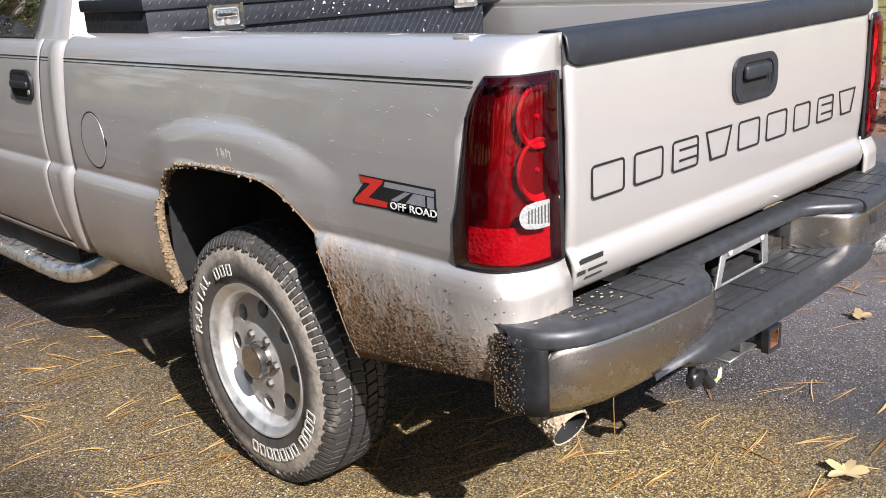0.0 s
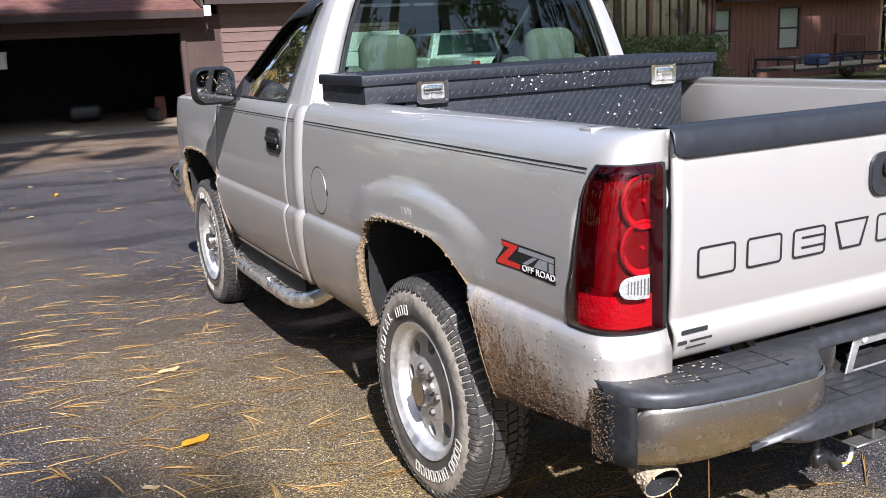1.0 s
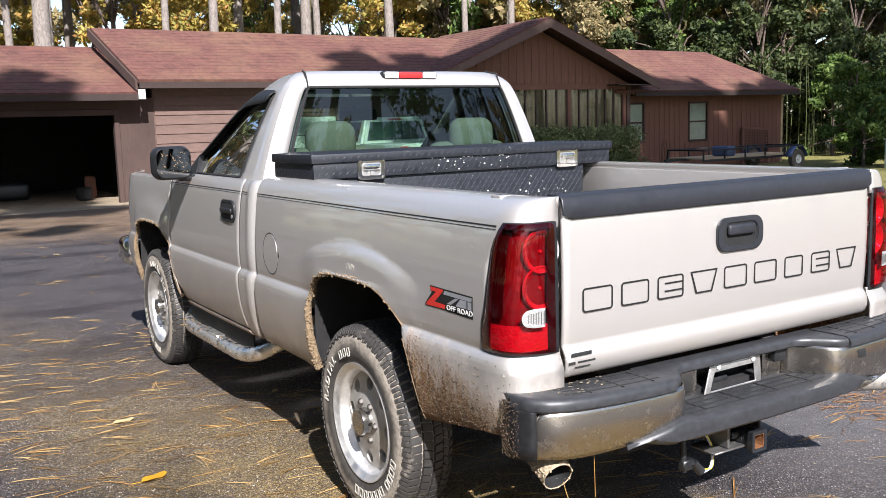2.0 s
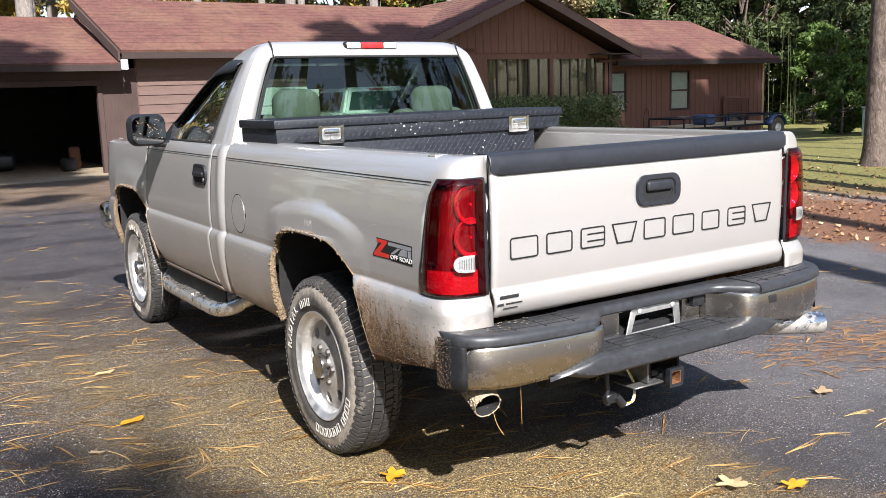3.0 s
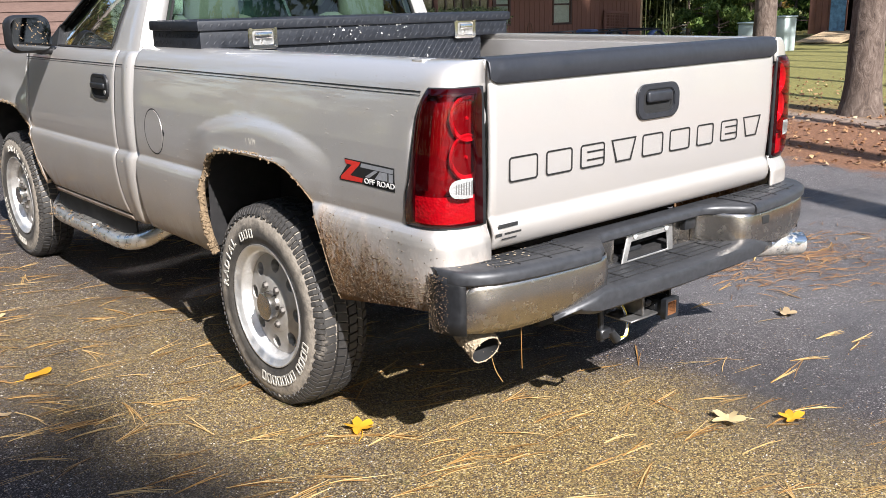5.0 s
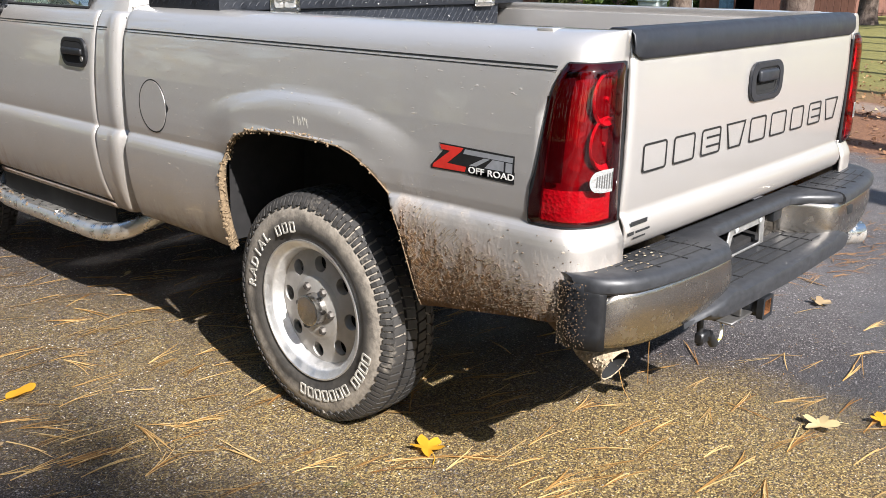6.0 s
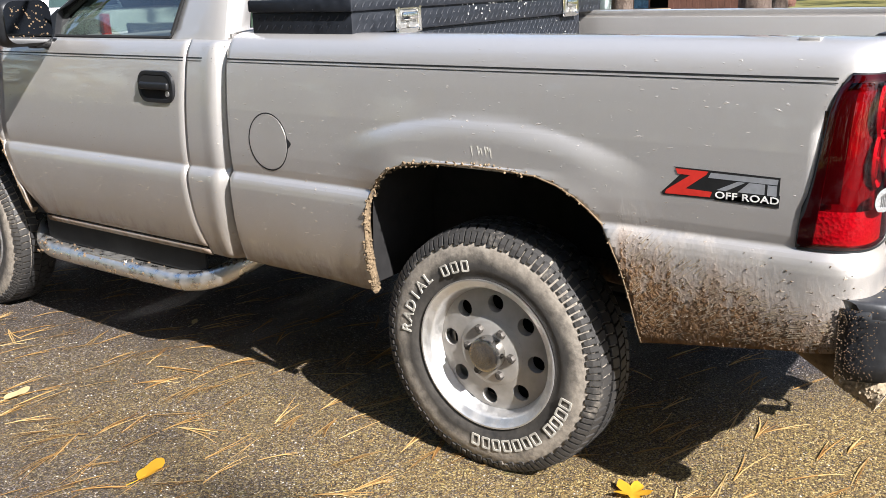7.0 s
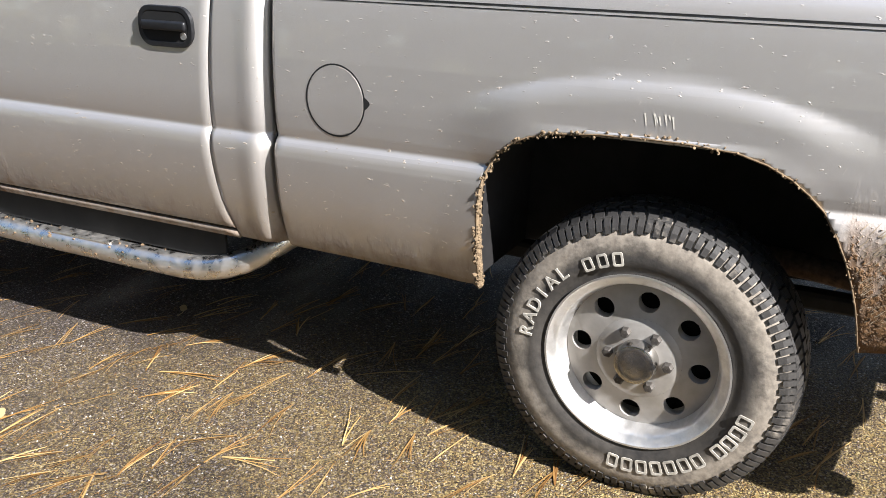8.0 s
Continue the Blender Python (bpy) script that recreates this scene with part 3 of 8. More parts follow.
PROFILE = [(0.500, 0.930), (0.530, 0.944), (0.560, 0.954), (0.600, 0.965), (0.640, 0.973), (0.690, 0.980), (0.740, 0.983), (0.780, 0.985),
           (0.805, 0.9845), (0.822, 0.982), (0.834, 0.978), (0.844, 0.972), (0.850, 0.9665), (0.854, 0.9625), (0.859, 0.9610), (0.866, 0.9625), (0.885, 0.9655), (0.93, 0.9675), (0.98, 0.9675),
           (1.03, 0.966), (1.08, 0.9635), (1.13, 0.959), (1.18, 0.9535), (1.215, 0.949), (1.243, 0.944), (1.265, 0.9385), (1.283, 0.932), (1.299, 0.923),
           (1.312, 0.912), (1.322, 0.899), (1.329, 0.884), (1.333, 0.868), (1.335, 0.850)]
PZ = np.array([p[0] for p in PROFILE])
PX = np.array([p[1] for p in PROFILE])


def side_x(y, z, arch_y):
    """Half width of the body at a height: shoulder, crease, and the brow over the wheel."""
    x = np.interp(z, PZ, PX)
    e = math.sqrt(((y - arch_y) / 1.0) ** 2 + ((z - 0.40) / 0.70) ** 2)
    brow = 0.019 * (1 - min(1.0, max(0.0, (e - 0.925) / 0.087)) ** 2) * (1 - smoothstep(0.30, 0.56, abs(y - arch_y))) * smoothstep(0.80, 0.93, z)
    lip = 0.008 * (1 - smoothstep(0.50, 0.60, math.hypot(y - arch_y, (z - 0.47) * 1.0)))
    return x + brow + lip * (z < 0.98)


REAR_ARCH = [(0.541, 0.53), (0.546, 0.555), (0.553, 0.60), (0.563, 0.65), (0.577, 0.70), (0.597, 0.755), (0.622, 0.805), (0.655, 0.853), (0.69, 0.890),
             (0.73, 0.922), (0.785, 0.949), (0.85, 0.968), (0.95, 0.976), (1.054, 0.978), (1.17, 0.975), (1.28, 0.964), (1.34, 0.950), (1.38, 0.933),
             (1.415, 0.908), (1.443, 0.877), (1.463, 0.842), (1.474, 0.80), (1.480, 0.75), (1.484, 0.66), (1.488, 0.57), (1.492, 0.512)]
ARCH_SHIFT = 3.015  # front axle from rear axle
FRONT_ARCH = [(y + ARCH_SHIFT if y > 1.05 else 1.05 + ARCH_SHIFT + (y - 1.05) * 1.06, z) for y, z in REAR_ARCH]


def panel(name, cols, zb, zt, xfun, sign, label="", thick=0.010, skip=None, yfun=None, extra=(), parent=None, fine=False):
    """A body side panel: columns along y, rows at the profile's heights, cut below by zb(y) and above by zt."""
    levels = [z for z in sorted(set(PZ) | (set(np.arange(0.80, 1.115, 0.009).round(4)) if fine else set())) if z <= zt + 1e-6]
    verts, faces, index = [], [], {}
    grid = []
    for y in cols:
        col = []
        low = zb(y)
        for z in levels:
            zz = max(z, low)
            yy = yfun(y, zz) if yfun else y
            x, yy = xfun(yy, zz)
            col.append((sign * x, yy, zz))
        for dx, dz in extra:
            x, yy = xfun(yfun(y, zt) if yfun else y, zt)
            col.append((sign * max(x - dx, 0.781), yy, zt + dz))
        grid.append(col)
    for i, col in enumerate(grid):
        for j, p in enumerate(col):
            key = (round(p[0], 5), round(p[1], 5), round(p[2], 5))
            if key not in index:
                index[key] = len(verts)
                verts.append(p)
    ids = [[index[(round(p[0], 5), round(p[1], 5), round(p[2], 5))] for p in col] for col in grid]
    for i in range(len(ids) - 1):
        for j in range(len(ids[0]) - 1):
            f = [ids[i][j], ids[i + 1][j], ids[i + 1][j + 1], ids[i][j + 1]]
            f = [a for k, a in enumerate(f) if a not in f[:k]]
            if len(f) < 3:
                continue
            c = np.mean([verts[a] for a in f], axis=0)
            if skip and skip(*c):
                continue
            faces.append(f if sign > 0 else f[::-1])
    return shell(name, verts, faces, PAINT, parent or TRUCK, label, thick, angle=35)


def steps(a, b, d):
    return list(np.linspace(a, b, max(2, int(abs(b - a) / d) + 1)))


# bed sides, wrapped round the rear corners
LAMP_Z = (0.868, 1.254)


def lamp_edge(z):
    """How far forward the lamp reaches on the side."""
    return float(np.interp(z, [0.862, 1.18, 1.23, 1.254], [0.142, 0.113, 0.100, 0.075]))


CORNER = 0.150


def bed_xy(y, z):
    """y below CORNER runs on round the corner (down to -0.15)."""
    if y >= CORNER:
        return side_x(y, z, 1.05), y
    a = (CORNER - y) / 0.30 * math.pi / 2
    full = side_x(CORNER, z, 1.05)
    p = 0.62
    x = 0.785 + (full - 0.785) * math.cos(a) ** p if a < math.pi / 2 - 1e-6 else 0.785
    yy = CORNER * (1 - math.sin(a) ** p)
    bulge = -0.020 * smoothstep(0.86, 0.80, z) * smoothstep(0.0, 0.6, a)
    return x, yy + bulge


def bed_low(y):
    if y < 0.541:
        return float(np.interp(y, [-0.15, 0.07, 0.541], [0.63, 0.61, 0.53]))
    if y > 1.492:
        return float(np.interp(y, [1.492, 2.08], [0.508, 0.516]))
    return float(np.interp(y, [p[0] for p in REAR_ARCH], [p[1] for p in REAR_ARCH]))


def in_lamp(x, y, z):
    return LAMP_Z[0] < z < LAMP_Z[1] and y < lamp_edge(z) and abs(x) > 0.80


for sign, name in ((-1, "bed_side"), (1, "bed_side")):
    cols = steps(-0.15, CORNER, 0.0125)[:-1] + [CORNER] + steps(0.165, 0.535, 0.025) + sorted({p[0] for p in REAR_ARCH} | set(np.arange(0.548, 1.49, 0.014).round(3))) + steps(1.52, 2.092, 0.035) + [2.110, 2.120, 2.126]

    def bed_point(y, z):
        x, yy = bed_xy(y, z)
        return x - 0.012 * smoothstep(2.103, 2.126, yy) ** 2, yy

    panel(name, cols, bed_low, 1.335, bed_point, sign, fine=True, skip=in_lamp, extra=((0.035, 0.001), (0.06, -0.003), (0.065, -0.03)))


def lip_mesh(sign, arch):
    """The rolled inner lip of an arch."""
    verts, faces = [], []
    for i, (y, z) in enumerate(arch):
        x = side_x(y, z, 1.05 if y < 2 else 1.05 + ARCH_SHIFT) + 0.002
        verts += [(sign * x, y, z), (sign * (x - 0.016), y, z + 0.002), (sign * (x - 0.030), y, z + 0.014)]
        if i:
            for k in (0, 1):
                a, b = 3 * (i - 1) + k, 3 * i + k
                faces.append((a, a + 1, b + 1, b))
    return verts, faces


for sign in (-1, 1):
    for arch in (REAR_ARCH, FRONT_ARCH):
        v, f = lip_mesh(sign, arch)
        shell("arch_lip", v, f, LIP_MUD if sign < 0 else PAINT, TRUCK, "arch lip caked in tan mud" if sign < 0 else "", thick=0.004)


def mud_clods(arch, sign, seed, front_bias):
    """Mud caked on the lip of an arch: hundreds of small lumps in one mesh."""
    r = random.Random(seed)
    bm = bmesh.new()
    ys, zs = [p[0] for p in arch], [p[1] for p in arch]
    lens = np.r_[0, np.cumsum([math.hypot(b[0] - a[0], b[1] - a[1]) for a, b in zip(arch, arch[1:])])]
    for _ in range(900):
        s = lens[-1] * (1 - r.random() ** front_bias)
        y, z = float(np.interp(s, lens, ys)), float(np.interp(s, lens, zs))
        k = s / lens[-1]
        size = r.uniform(0.0020, 0.0050) * (0.45 + 0.9 * k)
        x = side_x(y, z, 1.05 if y < 2 else 1.05 + ARCH_SHIFT)
        p = Vector((sign * (x - r.uniform(-0.003, 0.016 + 0.010 * k)), y + r.uniform(-0.006, 0.006), z + r.uniform(-0.010, 0.008)))
        got = bmesh.ops.create_icosphere(bm, subdivisions=1, radius=size)["verts"]
        for v in got:
            v.co = p + v.co * r.uniform(0.6, 1.4)
    return bm


tagged(part("mud", mud_clods(REAR_ARCH, -1, 3, 1.9), LIP_MUD, TRUCK, "tan mud caked along the arch lip"), kind="stuff")
tagged(part("mud", mud_clods(FRONT_ARCH, -1, 4, 1.4), LIP_MUD, TRUCK, "tan mud caked along the arch lip"), kind="stuff")


def mud_flecks():
    """Clods thrown on the flank behind the rear wheel and the bumper's end."""
    r = random.Random(9)
    bm = bmesh.new()
    for _ in range(520):
        y = r.uniform(0.03, 0.58)
        z = 0.56 + abs(r.gauss(0, 0.11))
        if z > 0.84 or z < bed_low(y):
            continue
        x, yy = bed_xy(y, z)
        p = Vector((-x - 0.001, yy, z))
        size = r.uniform(0.0009, 0.0026)
        got = bmesh.ops.create_icosphere(bm, subdivisions=1, radius=size)["verts"]
        for v in got:
            v.co = p + v.co * r.uniform(0.5, 1.3)
    for _ in range(420):
        k = r.random() ** 2
        p = Vector((-0.9765 - r.uniform(0.0, 0.003), 0.045 - 0.085 * k, r.uniform(0.56, 0.735)))
        got = bmesh.ops.create_icosphere(bm, subdivisions=1, radius=r.uniform(0.0008, 0.0024))["verts"]
        for v in got:
            v.co = p + v.co * r.uniform(0.5, 1.3)
    return bm


def mud_streaks():
    """Thin dried streaks fanned up and back from the tyre over the flank."""
    r = random.Random(31)
    bm = bmesh.new()
    for _ in range(620):
        y = 0.02 + 0.56 * r.random()
        reach = 0.60 + 0.20 * (y / 0.56) ** 0.8
        z = 0.57 + (reach + 0.03 - 0.57) * r.random() ** 0.75
        if z < bed_low(max(y, 0.0)) + 0.01:
            continue
        way = math.atan2(z - 0.22, 1.0 - y) + r.gauss(0, 0.10)
        l, w = r.uniform(0.006, 0.045) * (1.1 - 0.5 * r.random()), r.uniform(0.0005, 0.0013)
        dy, dz = -math.cos(way), math.sin(way)
        strip = []
        for k in range(4):
            t = k / 3
            yy, zz = y + dy * l * t, z + dz * l * t
            g = w * (1 - 0.8 * t)
            for e in (-1, 1):
                x, y2 = bed_xy(yy + e * g * dz, zz - e * g * dy)
                strip.append(bm.verts.new((-(x + 0.0012), y2, zz - e * g * dy)))
        for k in range(3):
            bm.faces.new((strip[2 * k], strip[2 * k + 1], strip[2 * k + 3], strip[2 * k + 2]))
    return bm


tagged(part("mud_spatter", mud_streaks(), CRUST, TRUCK, "dried tan streaks flung up behind the wheel"), kind="stuff")
tagged(part("mud_splash", mud_flecks(), DARK_MUD, TRUCK, "clods of mud splashed behind the wheel"), kind="stuff")

# double pinstripe
for y0, y1 in ((0.10, 2.11), (2.19, 2.325), (2.345, 3.62)):
    for dz, w in ((0.0, 0.0045), (-0.010, 0.0022)):
        v, f = [], []
        ys = steps(y0, y1, 0.05)
        for i, y in enumerate(ys):
            z = 1.2505 + dz + 0.004 * (y < 0.3) * (0.3 - y) * 8 * 0.1
            for zz in (z - w / 2, z + w / 2):
                x = side_x(y, zz, 1.05 if y < 2.1 else 1.05 + ARCH_SHIFT)
                v.append((-(x + 0.0012), y, zz))
            if i:
                f.append((2 * i - 2, 2 * i, 2 * i + 1, 2 * i - 1))
        shell("pinstripe", v, f, BLACK_INK, TRUCK, "thin double black pinstripe", smooth=True)


# fuel door
def fuel_door():
    bm = bmesh.new()
    n, cy, cz, ry, rz = 48, 1.914, 0.978, 0.093, 0.098
    rings = []
    for k in (1.0, 0.965, 0.955, 0.0):
        ring = []
        for i in range(n):
            a = 2 * math.pi * i / n
            y, z = cy + k * ry * math.cos(a), cz + k * rz * math.sin(a)
            x = side_x(y, z, 1.05) + (0.0015 if k < 0.96 else -0.002)
            ring.append(bm.verts.new((-x, y, z)))
            if k == 0:
                break
        rings.append(ring)
    for i in range(n):
        j = (i + 1) % n
        bm.faces.new((rings[1][i], rings[1][j], rings[2][j], rings[2][i]))
        bm.faces.new((rings[2][i], rings[2][j], rings[3][0]))
    return bm


def fuel_gap():
    bm = bmesh.new()
    n, cy, cz = 48, 1.914, 0.978
    rings = []
    for k in (1.0, 0.955):
        ring = []
        for i in range(n):
            a = 2 * math.pi * i / n
            y, z = cy + k * 0.095 * math.cos(a), cz + k * 0.100 * math.sin(a)
            ring.append(bm.verts.new((-(side_x(y, z, 1.05) + 0.0009), y, z)))
        rings.append(ring)
    for i in range(n):
        j = (i + 1) % n
        bm.faces.new((rings[0][i], rings[0][j], rings[1][j], rings[1][i]))
    notch = [bm.verts.new((-(side_x(y, z, 1.05) + 0.0012), y, z)) for y, z in ((1.825, 1.000), (1.807, 0.985), (1.804, 0.978), (1.810, 0.970), (1.824, 0.958))]
    bm.faces.new(notch)
    return bm


fd = part("fuel_door", fuel_door(), PAINT, TRUCK)
part("gap", fuel_gap(), GAP, fd)


# tail lamps
def lamp_point(u, z, out=0.006):
    """u: 0 at the inner edge on the tail, 1 at the front edge on the side."""
    y = max(-0.1495, -0.135 + u * (lamp_edge(z) + 0.135))
    x, yy = bed_xy(y, z)
    x2, y2 = bed_xy(y + 0.01, z)
    nx, ny = (y2 - yy), -(x2 - x)
    k = math.hypot(nx, ny) or 1
    return Vector((x + out * nx / k, yy + out * ny / k, z))


def lamp_grid(u0, u1, z0, z1, nu, nz, out, sign, bow=0.0, nose=False):
    v, f = [], []
    for j in range(nz + 1):
        for i in range(nu + 1):
            uu, zz = i / nu, j / nz
            b = bow * (1 - (2 * uu - 1) ** 8) * (1 - (2 * zz - 1) ** 12)
            um = u1 if not nose else u0 + (u1 - u0) * (0.45 + 0.55 * math.sqrt(max(0, 1 - (2 * zz - 1) ** 2)) ** 0.8)
            p = lamp_point(u0 + (um - u0) * uu, z0 + (z1 - z0) * zz, out + b)
            v.append((sign * p.x, p.y, p.z))
    for j in range(nz):
        for i in range(nu):
            a = j * (nu + 1) + i
            q = (a, a + 1, a + nu + 2, a + nu + 1)
            f.append(q if sign < 0 else q[::-1])
    return v, f


for sign in (-1, 1):
    lamp = held(thing("tail_lamp", "red tail lamp with a clear reverse lens", "", (sign * 0.9, 0.05, 1.06)), TRUCK)
    z0, z1 = LAMP_Z
    # black frame: four strips round the edge
    bm = bmesh.new()
    for (ua, ub, za, zb_) in ((-0.055, 0.015, z0 - 0.010, z1 + 0.008), (0.985, 1.064, z0 - 0.009, z1 + 0.008), (-0.04, 1.05, z0 - 0.012, z0 + 0.002), (-0.04, 1.05, z1 - 0.010, z1 + 0.010)):
        v, f = lamp_grid(ua, ub, za, zb_, 16, 16, 0.004, sign)
        vs = [bm.verts.new(p) for p in v]
        for q in f:
            bm.faces.new([vs[a] for a in q])
    fr = part("lamp_frame", bm, BLACK_PLASTIC, lamp, "black lamp surround")
    md = fr.modifiers.new("thickness", "SOLIDIFY")
    md.thickness, md.offset = 0.010, -1
    # housing behind the lens
    v, f = lamp_grid(-0.045, 1.05, z0 - 0.004, z1 + 0.004, 20, 30, -0.024, sign)
    back = shell("reflector", v, f, LAMP_RED, lamp)
    # reflex panel low down, just behind the lens
    v, f = lamp_grid(0.80, 1.04, z0 + 0.10, z1, 8, 24, -0.014, sign)
    shell("shroud", v, f, GAP, back)
    v, f = lamp_grid(-0.035, 1.03, z0 - 0.003, z0 + 0.084, 20, 8, -0.004, sign)
    shell("reflex_panel", v, f, LAMP_BRIGHT, back)
    # two bright reflector bowls with bulbs, towards the tail
    for zc in (1.172, 1.060):
        bm = bmesh.new()
        add_lathe(bm, [(-0.022, 0.006), (-0.020, 0.020), (-0.013, 0.036), (-0.003, 0.050), (0.008, 0.062), (0.011, 0.066), (0.004, 0.069)], 36, "Y")
        add_cyl(bm, (0, -0.03, 0), (0, 0.005, 0), 0.007, 0.005, 8)
        p = lamp_point(0.06, zc, -0.014)
        bmesh.ops.transform(bm, matrix=Matrix.Translation((sign * p.x, p.y + 0.010, zc)) @ pose(0, 0, 0, 0, 0, 180), verts=bm.verts[:])
        part("bulb_bowl", bm, LAMP_SILVER, back)
    lens = shell("red_lens", *lamp_grid(-0.040, 1.052, z0 - 0.007, z1 + 0.006, 36, 46, 0.004, sign, 0.014), RED_LENS, lamp, "glossy red lens")
    lens.visible_shadow = False
    # clear reverse lens low on the tail, with upright ribs
    v, f = lamp_grid(0.085, 0.40, 0.948, 1.006, 14, 14, 0.0186, sign, 0.0, True)
    rev = shell("reverse_lens", v, f, LAMP_WHITE, lamp, "clear ribbed reverse lens")
    for i in range(7):
        ua = 0.092 + i * 0.034
        v, f = lamp_grid(ua, ua + 0.012, 0.956 + 0.0012 * i, 0.998 - 0.0012 * i, 2, 6, 0.0200, sign)
        shell("rib", v, f, DULL_GREY, rev)

# tailgate
TG = 0.772
tailgate = held(thing("tailgate", "pewter tailgate, closed, with outlined raised shapes", "", (0, 0.02, 0.77)), TRUCK)


def tailgate_skin():
    rows = [(0.766, 0.012), (0.770, 0.002), (0.782, -0.010), (0.800, -0.017), (0.820, -0.0195), (0.838, -0.017), (0.852, -0.010), (0.862, -0.003), (0.869, 0.0015), (0.878, 0.0005),
            (0.93, -0.003), (1.0, -0.006), (1.08, -0.0075), (1.16, -0.007), (1.24, -0.004), (1.29, 0.0), (1.312, 0.006), (1.322, 0.018), (1.324, 0.035), (1.324, 0.06)]
    xs = [-TG, -TG + 0.003, -TG + 0.010] + steps(-TG + 0.03, TG - 0.03, 0.05) + [TG - 0.010, TG - 0.003, TG]
    v, f = [], []
    for z, y in rows:
        for x in xs:
            edge = max(0, abs(x) - (TG - 0.010)) / 0.010
            v.append((x, y - 0.006 * (1 - (x / TG) ** 2) + 0.012 * edge ** 2, z))
    n = len(xs)
    for j in range(len(rows) - 1):
        for i in range(n - 1):
            f.append((j * n + i, j * n + i + 1, (j + 1) * n + i + 1, (j + 1) * n + i))
    return v, f


shell("tailgate_skin", *tailgate_skin(), PAINT, tailgate, thick=0.012, angle=40)
part("inner_panel", boxed((-TG + 0.01, 0.045, 0.775), (TG - 0.01, 0.065, 1.318), 0.004), PAINT, tailgate)


def tailgate_cap():
    """Black cap over the top of the tailgate with a lip down the outside."""
    bm = bmesh.new()
    sect = [(-0.0075, 1.262), (-0.011, 1.268), (-0.011, 1.30), (-0.006, 1.325), (0.004, 1.335), (0.02, 1.339), (0.06, 1.339), (0.07, 1.333), (0.07, 1.300)]
    xs = [-TG - 0.004, -TG + 0.002, -TG + 0.014, -TG + 0.035] + steps(-0.68, 0.68, 0.08) + [TG - 0.035, TG - 0.014, TG - 0.002, TG + 0.004]
    rings = []
    for x in xs:
        e = TG - abs(x)
        lift = 0.0 if e > 0.04 else 0.018 * (1 - smoothstep(-0.004, 0.04, e)) ** 1.6
        ring = [bm.verts.new((x, y - 0.006 * (1 - (x / TG) ** 2), max(z, 1.262 + lift) if k < 3 else z)) for k, (y, z) in enumerate(sect)]
        rings.append(ring)
    for a, b in zip(rings, rings[1:]):
        for k in range(len(sect) - 1):
            bm.faces.new((a[k], b[k], b[k + 1], a[k + 1]))
    return bm


cap = part("tailgate_cap", tailgate_cap(), CAP_PLASTIC, tailgate, "black plastic tailgate cap")
md = cap.modifiers.new("thickness", "SOLIDIFY")
md.thickness, md.offset = 0.004, -1

# handle: bezel ring, flat near-black sheet painting the hollow's shade, and flap
bezel = bmesh.new()
mz = on_rear(0.010, -0.012, 1.155)
add_ring(bezel, rounded(0.235, 0.120, 0.044), rounded(0.172, 0.080, 0.030), mz, 0.012)
bmesh.ops.bevel(bezel, geom=bezel.edges[:], offset=0.003, segments=2, affect="EDGES")
bz = part("handle_bezel", bezel, CAP_PLASTIC, tailgate, "black plastic handle surround")
cup = bmesh.new()
add_ring(cup, rounded(0.174, 0.082, 0.030), rounded(0.150, 0.060, 0.022), on_rear(0.010, -0.0136, 1.155), 0.005)
add_prism(cup, rounded(0.152, 0.062, 0.014), on_rear(0.010, -0.0134, 1.155), 0.002)
part("cup", cup, GAP, bz)
flap = bmesh.new()
add_box(flap, (-0.058, -0.032, 1.152), (0.078, -0.013, 1.190), 0.012, 3)
part("flap", flap, CAP_PLASTIC, bz)


def outline_shape(bm, w, h, kind, m, t=0.0055):
    """A plain outlined block, open in the middle."""
    r = 0.012
    if kind == "wide":
        add_ring(bm, rounded(w, h, r), rounded(w - 2 * t, h - 2 * t, r * 0.6), m, 0.0014)
    elif kind == "barred":
        add_ring(bm, rounded(w, h, r), rounded(w - 2 * t, h - 2 * t, r * 0.6), m, 0.0014)
        for v in (-h / 6, h / 6):
            add_prism(bm, [(-w * 0.22, v - t / 2), (w / 2 - t, v - t / 2), (w / 2 - t, v + t / 2), (-w * 0.22, v + t / 2)], m, 0.0014)
    else:
        lo, hi = w * 0.30, w * 0.5
        o = [(-hi, h / 2), (-lo, -h / 2), (lo, -h / 2), (hi, h / 2)]
        i = [(-hi + t * 1.5, h / 2 - t), (-lo + t, -h / 2 + t), (lo - t, -h / 2 + t), (hi - t * 1.5, h / 2 - t)]
        add_ring(bm, o, i, m, 0.0014)


kinds = ["wide", "wide", "barred", "wedge", "wide", "wide", "wide", "barred", "wedge"]
widths = [0.125, 0.122, 0.120, 0.132, 0.118, 0.122, 0.105, 0.112, 0.125]
xs = np.linspace(-0.700 + 0.0625, 0.690 - 0.0625, 9)
for k, w, x in zip(kinds, widths, xs):
    bm = bmesh.new()
    y = -0.0062 - 0.006 * (1 - (x / TG) ** 2) - 0.0012
    outline_shape(bm, w, 0.078, k, on_rear(float(x), y, 1.006))
    part("outline_mark", bm, BLACK_INK, tailgate, "black outlined block of the maker's mark", smooth=False)

# dealer's sticker: bars only
bm = bmesh.new()
for (u0, u1, v0, v1) in ((-0.042, 0.040, 0.009, 0.021), (-0.052, -0.026, -0.015, -0.006), (-0.016, 0.055, -0.013, -0.007), (-0.028, 0.034, -0.027, -0.023)):
    add_prism(bm, [(u0, v0), (u1, v0), (u1, v1), (u0, v1)], Matrix.Translation((-0.715, -0.0215, 0.828)) @ REAR, 0.0008)
